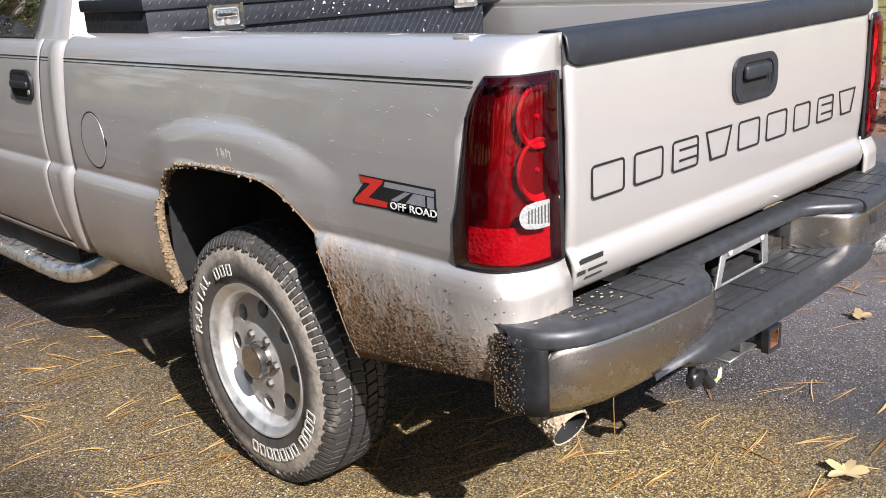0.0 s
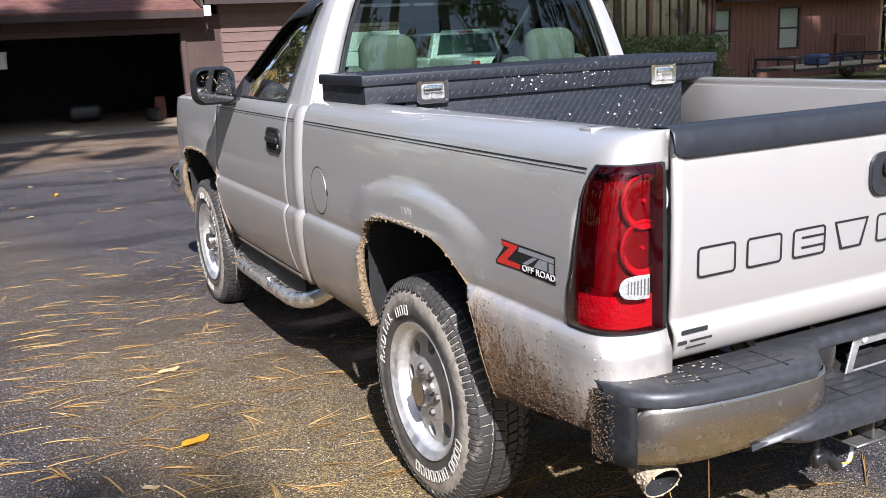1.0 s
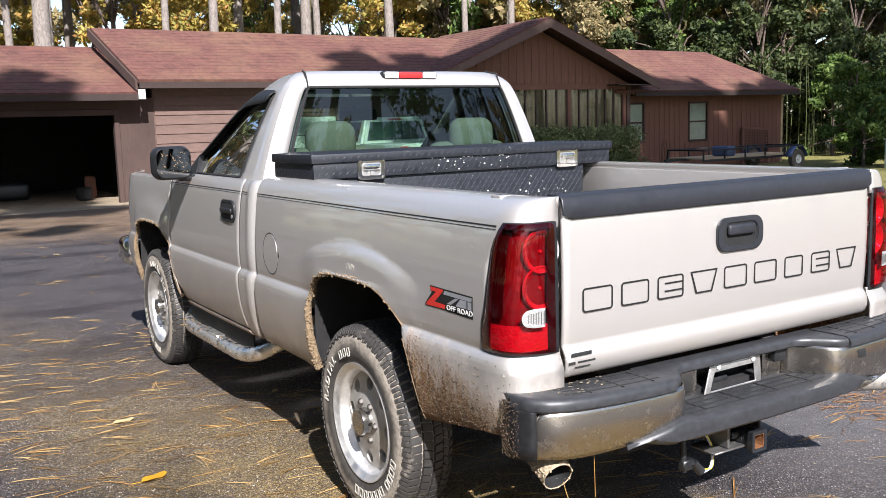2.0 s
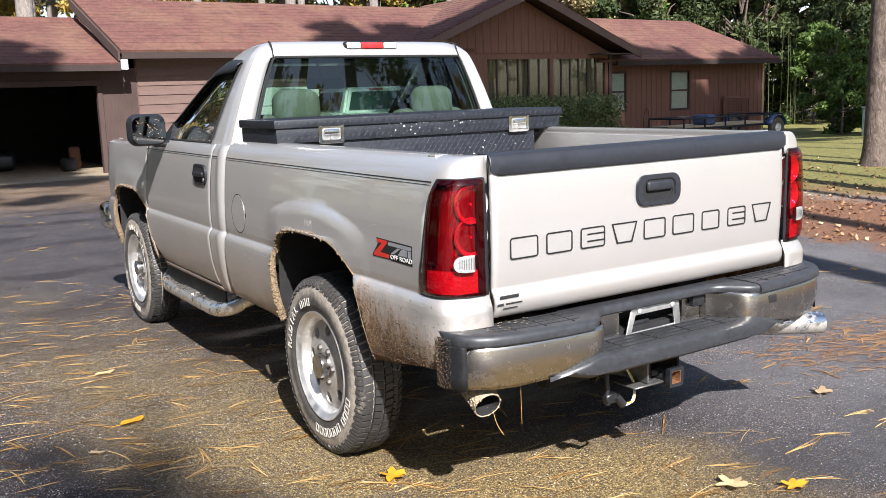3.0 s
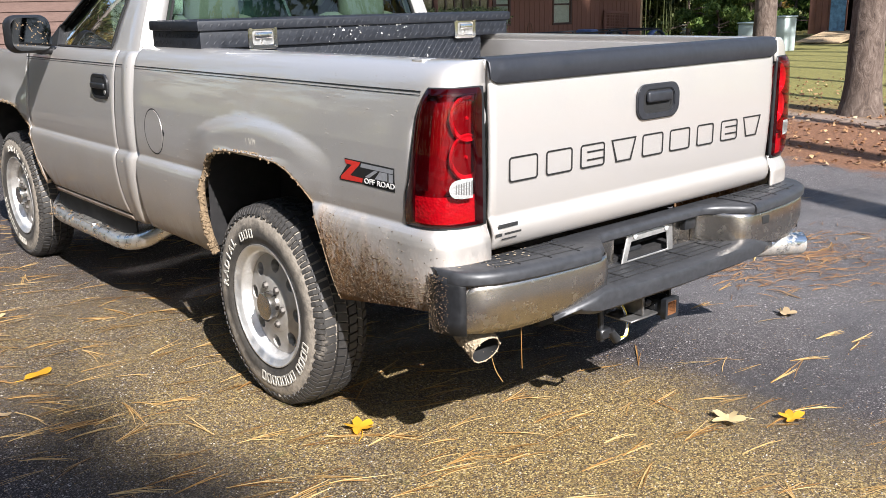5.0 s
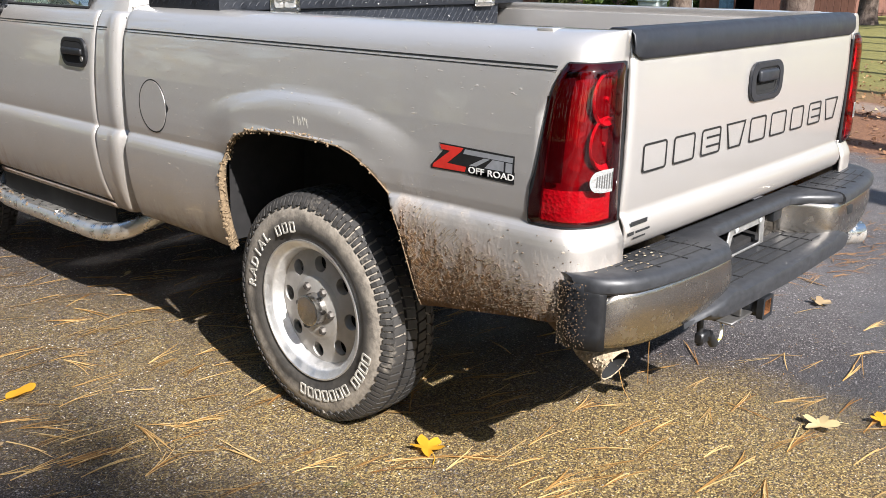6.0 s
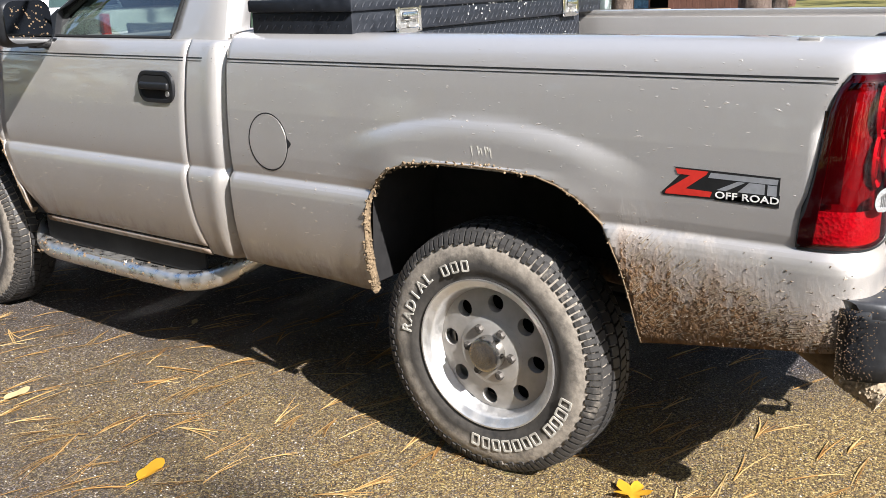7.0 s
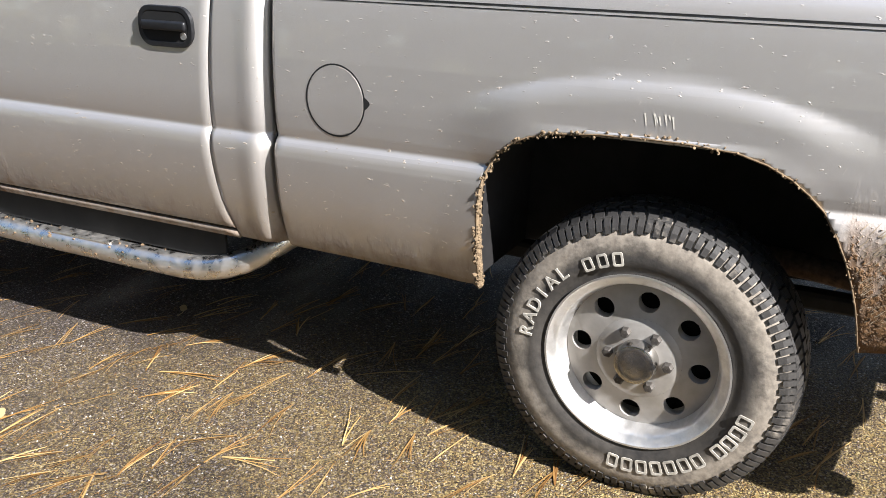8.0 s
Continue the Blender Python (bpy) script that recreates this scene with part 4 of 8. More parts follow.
part("dealer_sticker", bm, STICKER_INK, tailgate, "small dark dealer sticker of plain bars", smooth=False)

# flank decal: red and silver slabs on black, with two words below
decal = held(thing("flank_decal", "red and silver decal edged in black", "", (-0.966, 0.33, 0.98)), TRUCK)


def flank(bm, outline, lift):
    vs = [bm.verts.new((-(side_x(0.335 - u, 0.985 + v, 1.05) + lift), 0.335 - u, 0.985 + v)) for u, v in outline]
    bm.faces.new(vs)


for nm, mt, lift, shapes in (
    ("decal_edge", BLACK_INK, 0.0012, [[(-0.130, 0.040), (0.132, 0.036), (0.132, -0.012), (0.128, -0.030), (-0.155, -0.034), (-0.158, -0.026), (-0.105, 0.028)], [(-0.02, -0.006), (0.134, -0.006), (0.133, -0.037), (-0.022, -0.034)]]),
    ("decal_red", RED_INK, 0.0018, [[(-0.124, 0.036), (-0.040, 0.035), (-0.046, 0.026), (-0.096, -0.012), (-0.028, -0.014), (-0.033, -0.028), (-0.150, -0.030), (-0.146, -0.020), (-0.086, 0.022), (-0.118, 0.023)]]),
    ("decal_silver", SILVER_INK, 0.0018, [[(-0.034, 0.033), (0.128, 0.031), (0.126, 0.018), (-0.040, 0.020)], [(0.032, 0.017), (0.052, 0.017), (0.006, -0.008), (-0.018, -0.008)], [(0.104, 0.016), (0.126, 0.016), (0.126, -0.009), (0.104, -0.009)], [(0.060, 0.017), (0.098, 0.017), (0.098, -0.008), (0.034, -0.008)]]),
):
    bm = bmesh.new()
    for s in shapes:
        flank(bm, s, lift)
    part(nm, bm, mt, decal, smooth=False)
words("decal_words", "OFF ROAD", 0.0235, on_left(-0.9695, 0.335 - 0.056, 0.985 - 0.0205), WHITE_INK, decal, "white lettering", stretch=1.30, bold=0.0004, depth=0.0004)

# scrapes of bare paint on the brow
bm = bmesh.new()
r = random.Random(5)
for i in range(9):
    y, z, l = 1.03 + r.uniform(-0.035, 0.035), 1.032 + r.uniform(-0.004, 0.004), r.uniform(0.010, 0.03)
    q = [(y, z), (y + 0.004, z - 0.001), (y - 0.002, z - l), (y - 0.004, z - l)]
    bm.faces.new([bm.verts.new((-(side_x(a, b, 1.05) + 0.001), a, b)) for a, b in q])
for i in range(60):
    y, z = r.uniform(0.2, 2.0), r.uniform(0.6, 1.2)
    if bed_low(y) > z - 0.03:
        continue
    l, w = r.uniform(0.004, 0.016), 0.0007
    q = [(y, z), (y + w, z), (y + l * 0.4 + w, z - l), (y + l * 0.4, z - l)]
    bm.faces.new([bm.verts.new((-(side_x(a, b, 1.05) + 0.001), a, b)) for a, b in q])
tagged(part("paint_scrapes", bm, LEAF_SCRAPE, TRUCK, "pale scrapes in the paint", smooth=False), kind="stuff")

# the bed's inside
bed = held(thing("cargo_bed", "pewter painted cargo bed, empty behind the tool box", "", (0, 1.05, 0.8)), TRUCK)
bm = bmesh.new()
add_box(bm, (-0.59, 0.06, 0.78), (0.59, 2.06, 0.80))
for sx in (-1, 1):
    for ya, yb in ((0.06, 0.50), (1.52, 2.06)):
        add_box(bm, (sx * 0.69 - 0.10, ya, 0.78), (sx * 0.69 + 0.10, yb, 0.80))
for k in range(11):
    x = -0.55 + k * 0.110
    add_box(bm, (x - 0.03, 0.06, 0.80), (x + 0.03, 2.06, 0.812), 0.006, 1)
tagged(part("bed_floor", bm, PAINT, bed, "ribbed painted bed floor"), kind="stuff")
for sign in (-1, 1):
    bm = bmesh.new()
    add_box(bm, (sign * 0.785 - 0.008, 0.06, 1.035), (sign * 0.785 + 0.008, 2.06, 1.305), 0.004)
    for ya, yb in ((0.06, 0.50), (1.52, 2.06)):
        add_box(bm, (sign * 0.785 - 0.008, ya, 0.79), (sign * 0.785 + 0.008, yb, 1.035))
    part("bed_wall", bm, PAINT, bed)
    bm = bmesh.new()
    add_box(bm, (sign * 0.685 - 0.095, 0.50, 1.020), (sign * 0.685 + 0.095, 1.52, 1.034), 0.004)
    add_box(bm, (sign * 0.592 - 0.006, 0.50, 0.79), (sign * 0.592 + 0.006, 1.52, 1.025))
    for y in (0.50, 1.52):
        add_box(bm, (sign * 0.685 - 0.095, y - 0.006, 0.79), (sign * 0.685 + 0.095, y + 0.006, 1.025))
    part("wheel_housing", bm, PAINT, bed)
part("bed_front", boxed((-0.80, 2.03, 0.79), (0.80, 2.06, 1.325), 0.01), PAINT, bed)
for sign in (-1, 1):
    part("stake_pocket", boxed((sign * 0.855 - 0.03, 0.16, 1.325), (sign * 0.855 + 0.025, 0.21, 1.3365), 0.003), PAINT, bed)

# ---- cab ----
CAB_REAR = 2.146


def cab_xy(y, z, arch=1.05 + ARCH_SHIFT):
    x = side_x(y, z, arch)
    k = smoothstep(2.215, CAB_REAR, y)
    return x + 0.004 * smoothstep(2.26, 2.21, y) - 0.040 * k ** 2.2, y


def door_back(z):
    return float(np.interp(z, [0.5, 0.555, 0.62, 0.75, 0.851, 1.0, 1.263, 1.30], [2.303, 2.316, 2.335, 2.352, 2.358, 2.352, 2.333, 2.330]))


def door_front(z):
    return float(np.interp(z, [0.5, 0.555, 0.7, 0.85, 1.3], [3.40, 3.42, 3.56, 3.62, 3.60]))


def flat_low(v):
    return lambda y: v


for sign in (-1, 1):
    # corner behind the door: y runs 0..1 between the gap and the door's back edge
    panel("cab_corner", steps(0, 1, 0.07), flat_low(0.512), 1.312, cab_xy, sign, yfun=lambda u, z: CAB_REAR + u * (door_back(z) - 0.005 - CAB_REAR))
    door = panel("door", steps(0, 1, 0.03), flat_low(0.543), 1.312, cab_xy, sign, yfun=lambda u, z: door_back(z) + u * (door_front(z) - door_back(z)))
    if sign < 0:
        DOOR = door
    panel("rocker", steps(2.31, 3.42, 0.06), flat_low(0.505), 0.536, cab_xy, sign)

    def fender_low(y):
        if y < FRONT_ARCH[-1][0] and y > FRONT_ARCH[0][0]:
            return float(np.interp(y, [p[0] for p in FRONT_ARCH], [p[1] for p in FRONT_ARCH]))
        return 0.53

    def fender_xy(y, z):
        x = side_x(y, z, 1.05 + ARCH_SHIFT)
        return x - 0.17 * smoothstep(4.55, 5.06, y) ** 2, y

    fy = [p[0] for p in FRONT_ARCH]
    cols = steps(5.06, 4.57, 0.05)[::-1][1:-1]
    fcols = sorted(set([p for p in fy if p < 4.56] + steps(3.53, 3.56, 0.02) + cols + [5.06]))
    panel("fender", fcols, fender_low, 1.265, fender_xy, sign, yfun=lambda y, z: max(y, door_front(z) + 0.006) if y < 3.75 else y, extra=((0.03, 0.012), (0.07, 0.015)))
    # near-black boxes painting the shade in the door and cab-to-bed gaps
    bm = bmesh.new()
    add_box(bm, (sign * 0.885 - 0.02, 2.16, 0.52), (sign * 0.885 + 0.015, 3.7, 1.29))
    add_box(bm, (sign * 0.83 - 0.05, 2.112, 0.54), (sign * 0.83 + 0.05, 2.149, 1.30))
    part("door_jamb", bm, GAP, TRUCK)


# added dark plates that block a streak of sun under the truck
for sign in (-1, 1):
    part("sill_plate", boxed((sign * 0.895 - 0.005, 2.40, 0.400), (sign * 0.895 + 0.005, 3.50, 0.512)), GAP, TRUCK)
part("cab_back", boxed((-0.875, 2.150, 0.55), (0.875, 2.162, 1.33)), PAINT, TRUCK)


# greenhouse: rows of plan outlines with openings left out
def cab_row(z):
    w = float(np.interp(z, [1.29, 1.312, 1.40, 1.50, 1.60, 1.70, 1.745, 1.785, 1.815, 1.84, 1.853], [0.905, 0.900, 0.872, 0.836, 0.797, 0.752, 0.729, 0.702, 0.668, 0.625, 0.575]))
    back = float(np.interp(z, [1.29, 1.45, 1.77, 1.80, 1.825, 1.840, 1.853], [2.138, 2.155, 2.188, 2.200, 2.218, 2.236, 2.268]))
    front = float(np.interp(z, [1.18, 1.25, 1.30, 1.50, 1.70, 1.76, 1.80, 1.83, 1.853], [3.75, 3.66, 3.57, 3.20, 2.83, 2.71, 2.64, 2.58, 2.48]))
    return w, back, front


RU = [-1, -0.97, -0.93, -0.885] + list(np.linspace(-0.8, 0.8, 13)) + [0.885, 0.93, 0.97, 1]
SU = [0, 0.03, 0.07, 0.115, 0.16, 0.20, 0.24] + list(np.linspace(0.32, 0.80, 7)) + [0.865, 0.92, 0.96, 1.0]
WIN_SIDE = (0.20, 0.92)


def cab_ring(z, out=0.0):
    """One outline: tail from left to right, right side forward, screen right to left, left side back."""
    w, back, front = cab_row(z)
    w += out
    rc = 0.055
    pts, tag = [], []
    for u in RU:
        x = u * (w - rc * 0.35)
        y = back + 0.030 * abs(u) ** 5 + 0.012 * u * u - out
        pts.append((x, y, z)), tag.append(("tail", u))
    for u in SU:
        y = back + 0.055 + u * (front - back - 0.10)
        pts.append((w - 0.012 * (1 - min(1, u / 0.05)) ** 2 - 0.05 * u ** 6, y, z)), tag.append(("side", u))
    for u in np.linspace(0.95, -0.95, 15):
        pts.append((u * (w - 0.06), front + 0.16 * (1 - u * u) - 0.0, z)), tag.append(("screen", float(u)))
    for u in SU[::-1]:
        y = back + 0.055 + u * (front - back - 0.10)
        pts.append((-(w - 0.012 * (1 - min(1, u / 0.05)) ** 2 - 0.05 * u ** 6), y, z)), tag.append(("side", u))
    return pts, tag


CAB_Z = [1.29, 1.312, 1.345, 1.40, 1.46, 1.52, 1.58, 1.64, 1.70, 1.735, 1.765, 1.785, 1.80, 1.815, 1.829, 1.84, 1.848, 1.853]


def opening(tag, z):
    kind, u = tag
    if kind == "tail":
        return abs(u) < 0.86 and 1.345 < z < 1.768
    if kind == "side":
        return WIN_SIDE[0] < u < WIN_SIDE[1] and 1.312 < z < 1.736
    return abs(u) < 0.93 and z < 1.767


def greenhouse():
    rings = [cab_ring(z) for z in CAB_Z]
    n = len(rings[0][0])
    v = [p for pts, _ in rings for p in pts]
    f, panes = [], {"tail": [], "side": [], "screen": []}
    for j in range(len(CAB_Z) - 1):
        for i in range(n):
            k = (i + 1) % n
            ta, tb = rings[j][1][i], rings[j][1][k]
            zc = (CAB_Z[j] + CAB_Z[j + 1]) / 2
            q = (j * n + i, j * n + k, (j + 1) * n + k, (j + 1) * n + i)
            t = (ta[0], (ta[1] + tb[1]) / 2) if ta[0] == tb[0] else None
            if t and opening(t, zc):
                panes[t[0]].append((q, i > n // 2))
            else:
                f.append(q)
    top = len(CAB_Z) - 1
    c = len(v)
    w, back, front = cab_row(1.853)
    v.append((0, (back + front) / 2 + 0.05, 1.861))
    for i in range(n):
        f.append((top * n + i, top * n + (i + 1) % n, c))
    return v, f, panes


v, f, panes = greenhouse()
cab = shell("cab_shell", v, f, PAINT, TRUCK, "pewter cab roof and pillars", thick=0.03, angle=38)


def pane(name, quads, material, label, inset=0.006):
    used = sorted({a for q in quads for a in q})
    at = {a: i for i, a in enumerate(used)}
    cx = np.mean([v[a] for a in used], axis=0)
    vv = []
    for a in used:
        p = Vector(v[a])
        axis = Vector((0, cab_row(p.z)[1] + 0.5, p.z))
        d = (p - axis)
        d.z = 0
        vv.append(p - d.normalized() * inset)
    ob = shell(name, vv, [[at[a] for a in q] for q in quads], material, cab, label, angle=60)
    ob.visible_shadow = False
    return ob


inner = []
for p in v:
    q = Vector((p[0], p[1] - 2.75, 0))
    inner.append((p[0] * 0.945, 2.75 + q.y * 0.93, p[2] - 0.020 if p[2] > 1.76 else p[2]))
shell("headliner", inner, [q[::-1] for q in f], DASH, cab, "dark cabin lining", angle=40)
pane("rear_window", [q for q, _ in panes["tail"]], GLASS, "green-tinted rear window")
pane("side_window", [q for q, l in panes["side"] if l], SIDE_GLASS, "tinted door window, closed")
pane("side_window", [q for q, l in panes["side"] if not l], SIDE_GLASS, "tinted door window, closed")
pane("windscreen", [q for q, _ in panes["screen"]], SCREEN_GLASS, "green-tinted windscreen")


# black seal round the rear window, and round the side glass
def seal(points, r, parent, closed=True):
    bm = bmesh.new()
    add_tube(bm, points, r, 6, closed)
    return part("window_seal", bm, GAP, parent)


def tail_point(u, z, out=0.0):
    w, back, front = cab_row(z)
    return Vector((u * (w - 0.055 * 0.35), back + 0.030 * abs(u) ** 5 + 0.012 * u * u - out, z))


loop = [tail_point(u, 1.350) for u in np.linspace(-0.85, 0.85, 12)] + [tail_point(0.86, z) for z in np.linspace(1.37, 1.75, 8)]
loop += [tail_point(u, 1.765) for u in np.linspace(0.85, -0.85, 12)] + [tail_point(-0.86, z) for z in np.linspace(1.75, 1.37, 8)]
seal(loop, 0.007, cab)
# roof ditch seams that run from the roof down to the rear window
for sign in (-1, 1):
    seal([tail_point(sign * 0.865, 1.765, 0.001), tail_point(sign * 0.90, 1.80, 0.001), Vector((sign * 0.60, 2.245, 1.840)), Vector((sign * 0.575, 2.33, 1.856))], 0.005, cab, False)


def side_point(u, z, sign, out=0.0):
    w, back, front = cab_row(z)
    return Vector((sign * (w - 0.05 * u ** 6 + out), back + 0.055 + u * (front - back - 0.10), z))


for sign in (-1, 1):
    pts = [side_point(u, 1.316, sign, 0.002) for u in np.linspace(0.2, 0.9, 8)] + [side_point(0.92, z, sign, 0.002) for z in np.linspace(1.33, 1.72, 8)]
    pts += [side_point(u, 1.738, sign, 0.002) for u in np.linspace(0.9, 0.2, 8)] + [side_point(0.2, z, sign, 0.002) for z in np.linspace(1.72, 1.33, 8)]
    seal(pts, 0.008, cab)
    # smoked rain visor over the front and top of the door glass
    v2, f2 = [], []
    line = [(0.93, 1.40), (0.935, 1.50), (0.94, 1.60), (0.935, 1.68), (0.90, 1.735), (0.80, 1.755), (0.65, 1.762), (0.45, 1.762), (0.28, 1.758), (0.17, 1.752)]
    drop = [(0.93, 1.385), (0.86, 1.46), (0.84, 1.54), (0.815, 1.61), (0.775, 1.655), (0.70, 1.678), (0.60, 1.685), (0.44, 1.69), (0.29, 1.695), (0.185, 1.70)]
    for i, ((ua, za), (ub, zb_)) in enumerate(zip(line, drop)):
        v2 += [side_point(ua, za, sign, 0.010), side_point((ua + ub) / 2, (za + zb_) / 2, sign, 0.030), side_point(ub, zb_, sign, 0.030)]
        if i:
            for k in (0, 1):
                f2.append((3 * i - 3 + k, 3 * i + k, 3 * i + k + 1, 3 * i - 2 + k))
    shell("rain_visor", v2, f2, BLACK_PLASTIC, cab, "smoked black rain visor", thick=0.003)

# third brake lamp
lampbox = bmesh.new()
add_box(lampbox, (-0.172, 2.200, 1.806), (0.172, 2.245, 1.850), 0.016, 3, Matrix.Translation((0, 0, 0)))
third = part("brake_lamp", lampbox, BLACK_PLASTIC, cab, "high brake lamp with red middle and clear ends")
for x0, x1, mt, nm in ((-0.160, -0.075, WHITE_PAINT, "cargo_lens"), (-0.072, 0.072, simple("brake_red", (0.6, 0.03, 0.03), 0.2, 0, 0.1, 60, 0.1), "red_lens"), (0.075, 0.160, WHITE_PAINT, "cargo_lens")):
    part(nm, boxed((x0, 2.192, 1.811), (x1, 2.206, 1.845), 0.008, 2), mt, third)

# door handle, mirror
hd = bmesh.new()
mdoor = on_left(-0.957, 2.493, 1.142)
add_ring(hd, rounded(0.205, 0.118, 0.046), rounded(0.174, 0.086, 0.034), mdoor, 0.014)
bmesh.ops.bevel(hd, geom=hd.edges[:], offset=0.002, segments=1, affect="EDGES")
handle = part("door_handle", hd, BLACK_PLASTIC, DOOR, "black plastic pull handle")
# flat near-black sheet paints the shade of the handle's hollow
hc = bmesh.new()
add_prism(hc, rounded(0.176, 0.088, 0.034), on_left(-0.9675, 2.493, 1.142), 0.002)
part("cup", hc, GAP, handle)
part("pull", boxed((-0.985, 2.408, 1.132), (-0.968, 2.575, 1.160), 0.008, 3), BLACK_PLASTIC, handle)
part("lock", rod((-0.972, 2.425, 1.118), (-0.962, 2.425, 1.118), 0.011, n=14), STEEL, handle)
part("door_handle", boxed((0.962, 2.40, 1.11), (0.985, 2.60, 1.18), 0.01, 2), BLACK_PLASTIC, TRUCK)

for sign in (-1, 1):
    mirror = bmesh.new()
    add_box(mirror, (-1.158, 3.155, 1.283), (-0.928, 3.285, 1.478), 0.058, 5)
    add_box(mirror, (-1.00, 3.20, 1.272), (-0.90, 3.275, 1.312), 0.012, 2)
    add_box(mirror, (-0.925, 3.17, 1.268), (-0.875, 3.42, 1.31), 0.012, 2)
    tri = [(-0.905, 3.22, 1.30), (-0.905, 3.42, 1.30), (-0.868, 3.22, 1.425)]
    vs = [mirror.verts.new(p) for p in tri] + [mirror.verts.new((p[0] + 0.03, p[1], p[2])) for p in tri]
    for q in ((0, 1, 2), (5, 4, 3), (0, 3, 4, 1), (1, 4, 5, 2), (2, 5, 3, 0)):
        mirror.faces.new([vs[a] for a in q])
    if sign > 0:
        bmesh.ops.transform(mirror, matrix=Matrix.Diagonal((-1, 1, 1, 1)), verts=mirror.verts[:])
    mo = part("wing_mirror", mirror, BLACK_PLASTIC, TRUCK, "black wing mirror with a fleck-spotted back")
    gm = bmesh.new()
    add_prism(gm, rounded(0.198, 0.166, 0.048), on_rear(sign * 1.043, 3.1545, 1.381), 0.002)
    part("glass", gm, MIRROR, mo, "dark mirror glass spotted with dried mud")
    gm = bmesh.new()
    rs = random.Random(77)
    for k in range(60):
        u, w, q = rs.uniform(-0.075, 0.075), rs.uniform(-0.065, 0.065), rs.uniform(0.0012, 0.0045)
        add_prism(gm, [(u + q * math.cos(a), w + q * math.sin(a)) for a in np.linspace(0, 6.28, 8)[:-1]], on_rear(sign * 1.043, 3.1525, 1.381), 0.0008)
    tagged(part("spots", gm, MUD, mo), kind="stuff")

# bonnet, cowl, grille and front bumper
bm = bmesh.new()
rows = []
for y in steps(3.62, 5.02, 0.07):
    k = (y - 3.62) / 1.40
    z0 = 1.255 - 0.055 * k - 0.10 * max(0, k - 0.82) ** 2 * 20
    rows.append([bm.verts.new((u * (0.89 - 0.10 * smoothstep(0.6, 1.0, k)), y, z0 + 0.030 * (1 - abs(u) ** 3) - 0.02 * (abs(u) > 0.97))) for u in np.linspace(-1, 1, 21)])
for a, b in zip(rows, rows[1:]):
    for i in range(20):
        bm.faces.new((a[i], a[i + 1], b[i + 1], b[i]))
bonnet = part("bonnet", bm, PAINT, TRUCK)
md = bonnet.modifiers.new("thickness", "SOLIDIFY")
md.thickness, md.offset = 0.02, -1
part("grille", boxed((-0.80, 4.97, 0.80), (0.80, 5.04, 1.14), 0.03, 2), BLACK_PLASTIC, TRUCK)
part("front_bumper", boxed((-0.97, 4.86, 0.56), (0.97, 5.14, 0.78), 0.06, 3), CHROME, TRUCK, "muddy chrome front bumper")

# cabin
cabin = held(thing("cabin", "grey cloth cabin with two seats and dash", "", (0, 2.8, 0.9)), TRUCK)
part("cabin_floor", boxed((-0.86, 2.14, 0.60), (0.86, 3.75, 0.64)), DARK, cabin)
for x in (-0.44, 0.46):
    seat = bmesh.new()
    add_box(seat, (x - 0.27, 2.36, 0.86), (x + 0.27, 2.90, 1.02), 0.05, 3)
    add_box(seat, (x - 0.25, -0.08, 0.0), (x + 0.25, 0.08, 0.50), 0.06, 3, Matrix.Translation((0, 2.40, 0.96)) @ pose(0, 0, 0, 6, 0, 0))
    so = part("seat", seat, SEAT, cabin, "grey cloth seat")
    hr = bmesh.new()
    add_box(hr, (x - 0.142, 2.255, 1.40), (x + 0.142, 2.375, 1.592), 0.059, 5)
    for vv in hr.verts:
        k = max(0, vv.co.z - 1.50) / 0.09
        vv.co.x = x + (vv.co.x - x) * (1 - 0.13 * k * k)
    part("headrest", hr, SEAT, so)
part("console", boxed((-0.14, 2.35, 0.85), (0.15, 2.85, 1.16), 0.05, 3), SEAT, cabin)
db = bmesh.new()
add_box(db, (-0.86, 3.22, 0.95), (0.86, 3.62, 1.19), 0.07, 3)
add_box(db, (-0.66, 3.14, 1.08), (-0.24, 3.34, 1.22), 0.05, 3)
part("dashboard", db, DASH, cabin)
sw = bmesh.new()
add_tube(sw, [Vector((-0.44, 2.98, 1.14)) + 0.185 * Vector((math.cos(a), -0.35 * math.sin(a), 0.93 * math.sin(a))) for a in np.linspace(0, 2 * math.pi, 29)[:-1]], 0.014, 8, True)
add_cyl(sw, (-0.44, 3.0, 1.13), (-0.44, 3.22, 1.08), 0.04, n=10)
add_box(sw, (-0.60, 2.975, 1.125), (-0.28, 3.0, 1.155), 0.01, 1)
part("steering_wheel", sw, DASH, cabin)
rm = bmesh.new()
add_box(rm, (-0.125, 2.83, 1.595), (0.125, 2.86, 1.665), 0.028, 3)
add_cyl(rm, (0.0, 2.86, 1.65), (0.0, 2.93, 1.70), 0.010, n=8)
part("inside_mirror", rm, DASH, cabin, "black inside mirror on the windscreen")

# ---- underbody ----
under = held(thing("underbody", "dark frame rails, axles and inner wings", "", (0, 2.4, 0.4)), TRUCK)
bm = bmesh.new()
for sign in (-1, 1):
    add_box(bm, (sign * 0.44 - 0.05, 0.05, 0.50), (sign * 0.44 + 0.05, 4.9, 0.66), 0.01, 1)
add_box(bm, (-0.45, 0.02, 0.50), (0.45, 0.12, 0.62))
add_box(bm, (-0.45, 2.5, 0.45), (0.45, 2.9, 0.62))
add_box(bm, (-0.40, 3.4, 0.40), (0.40, 4.6, 0.80))
part("frame_rail", bm, DARK, under)
bm = bmesh.new()
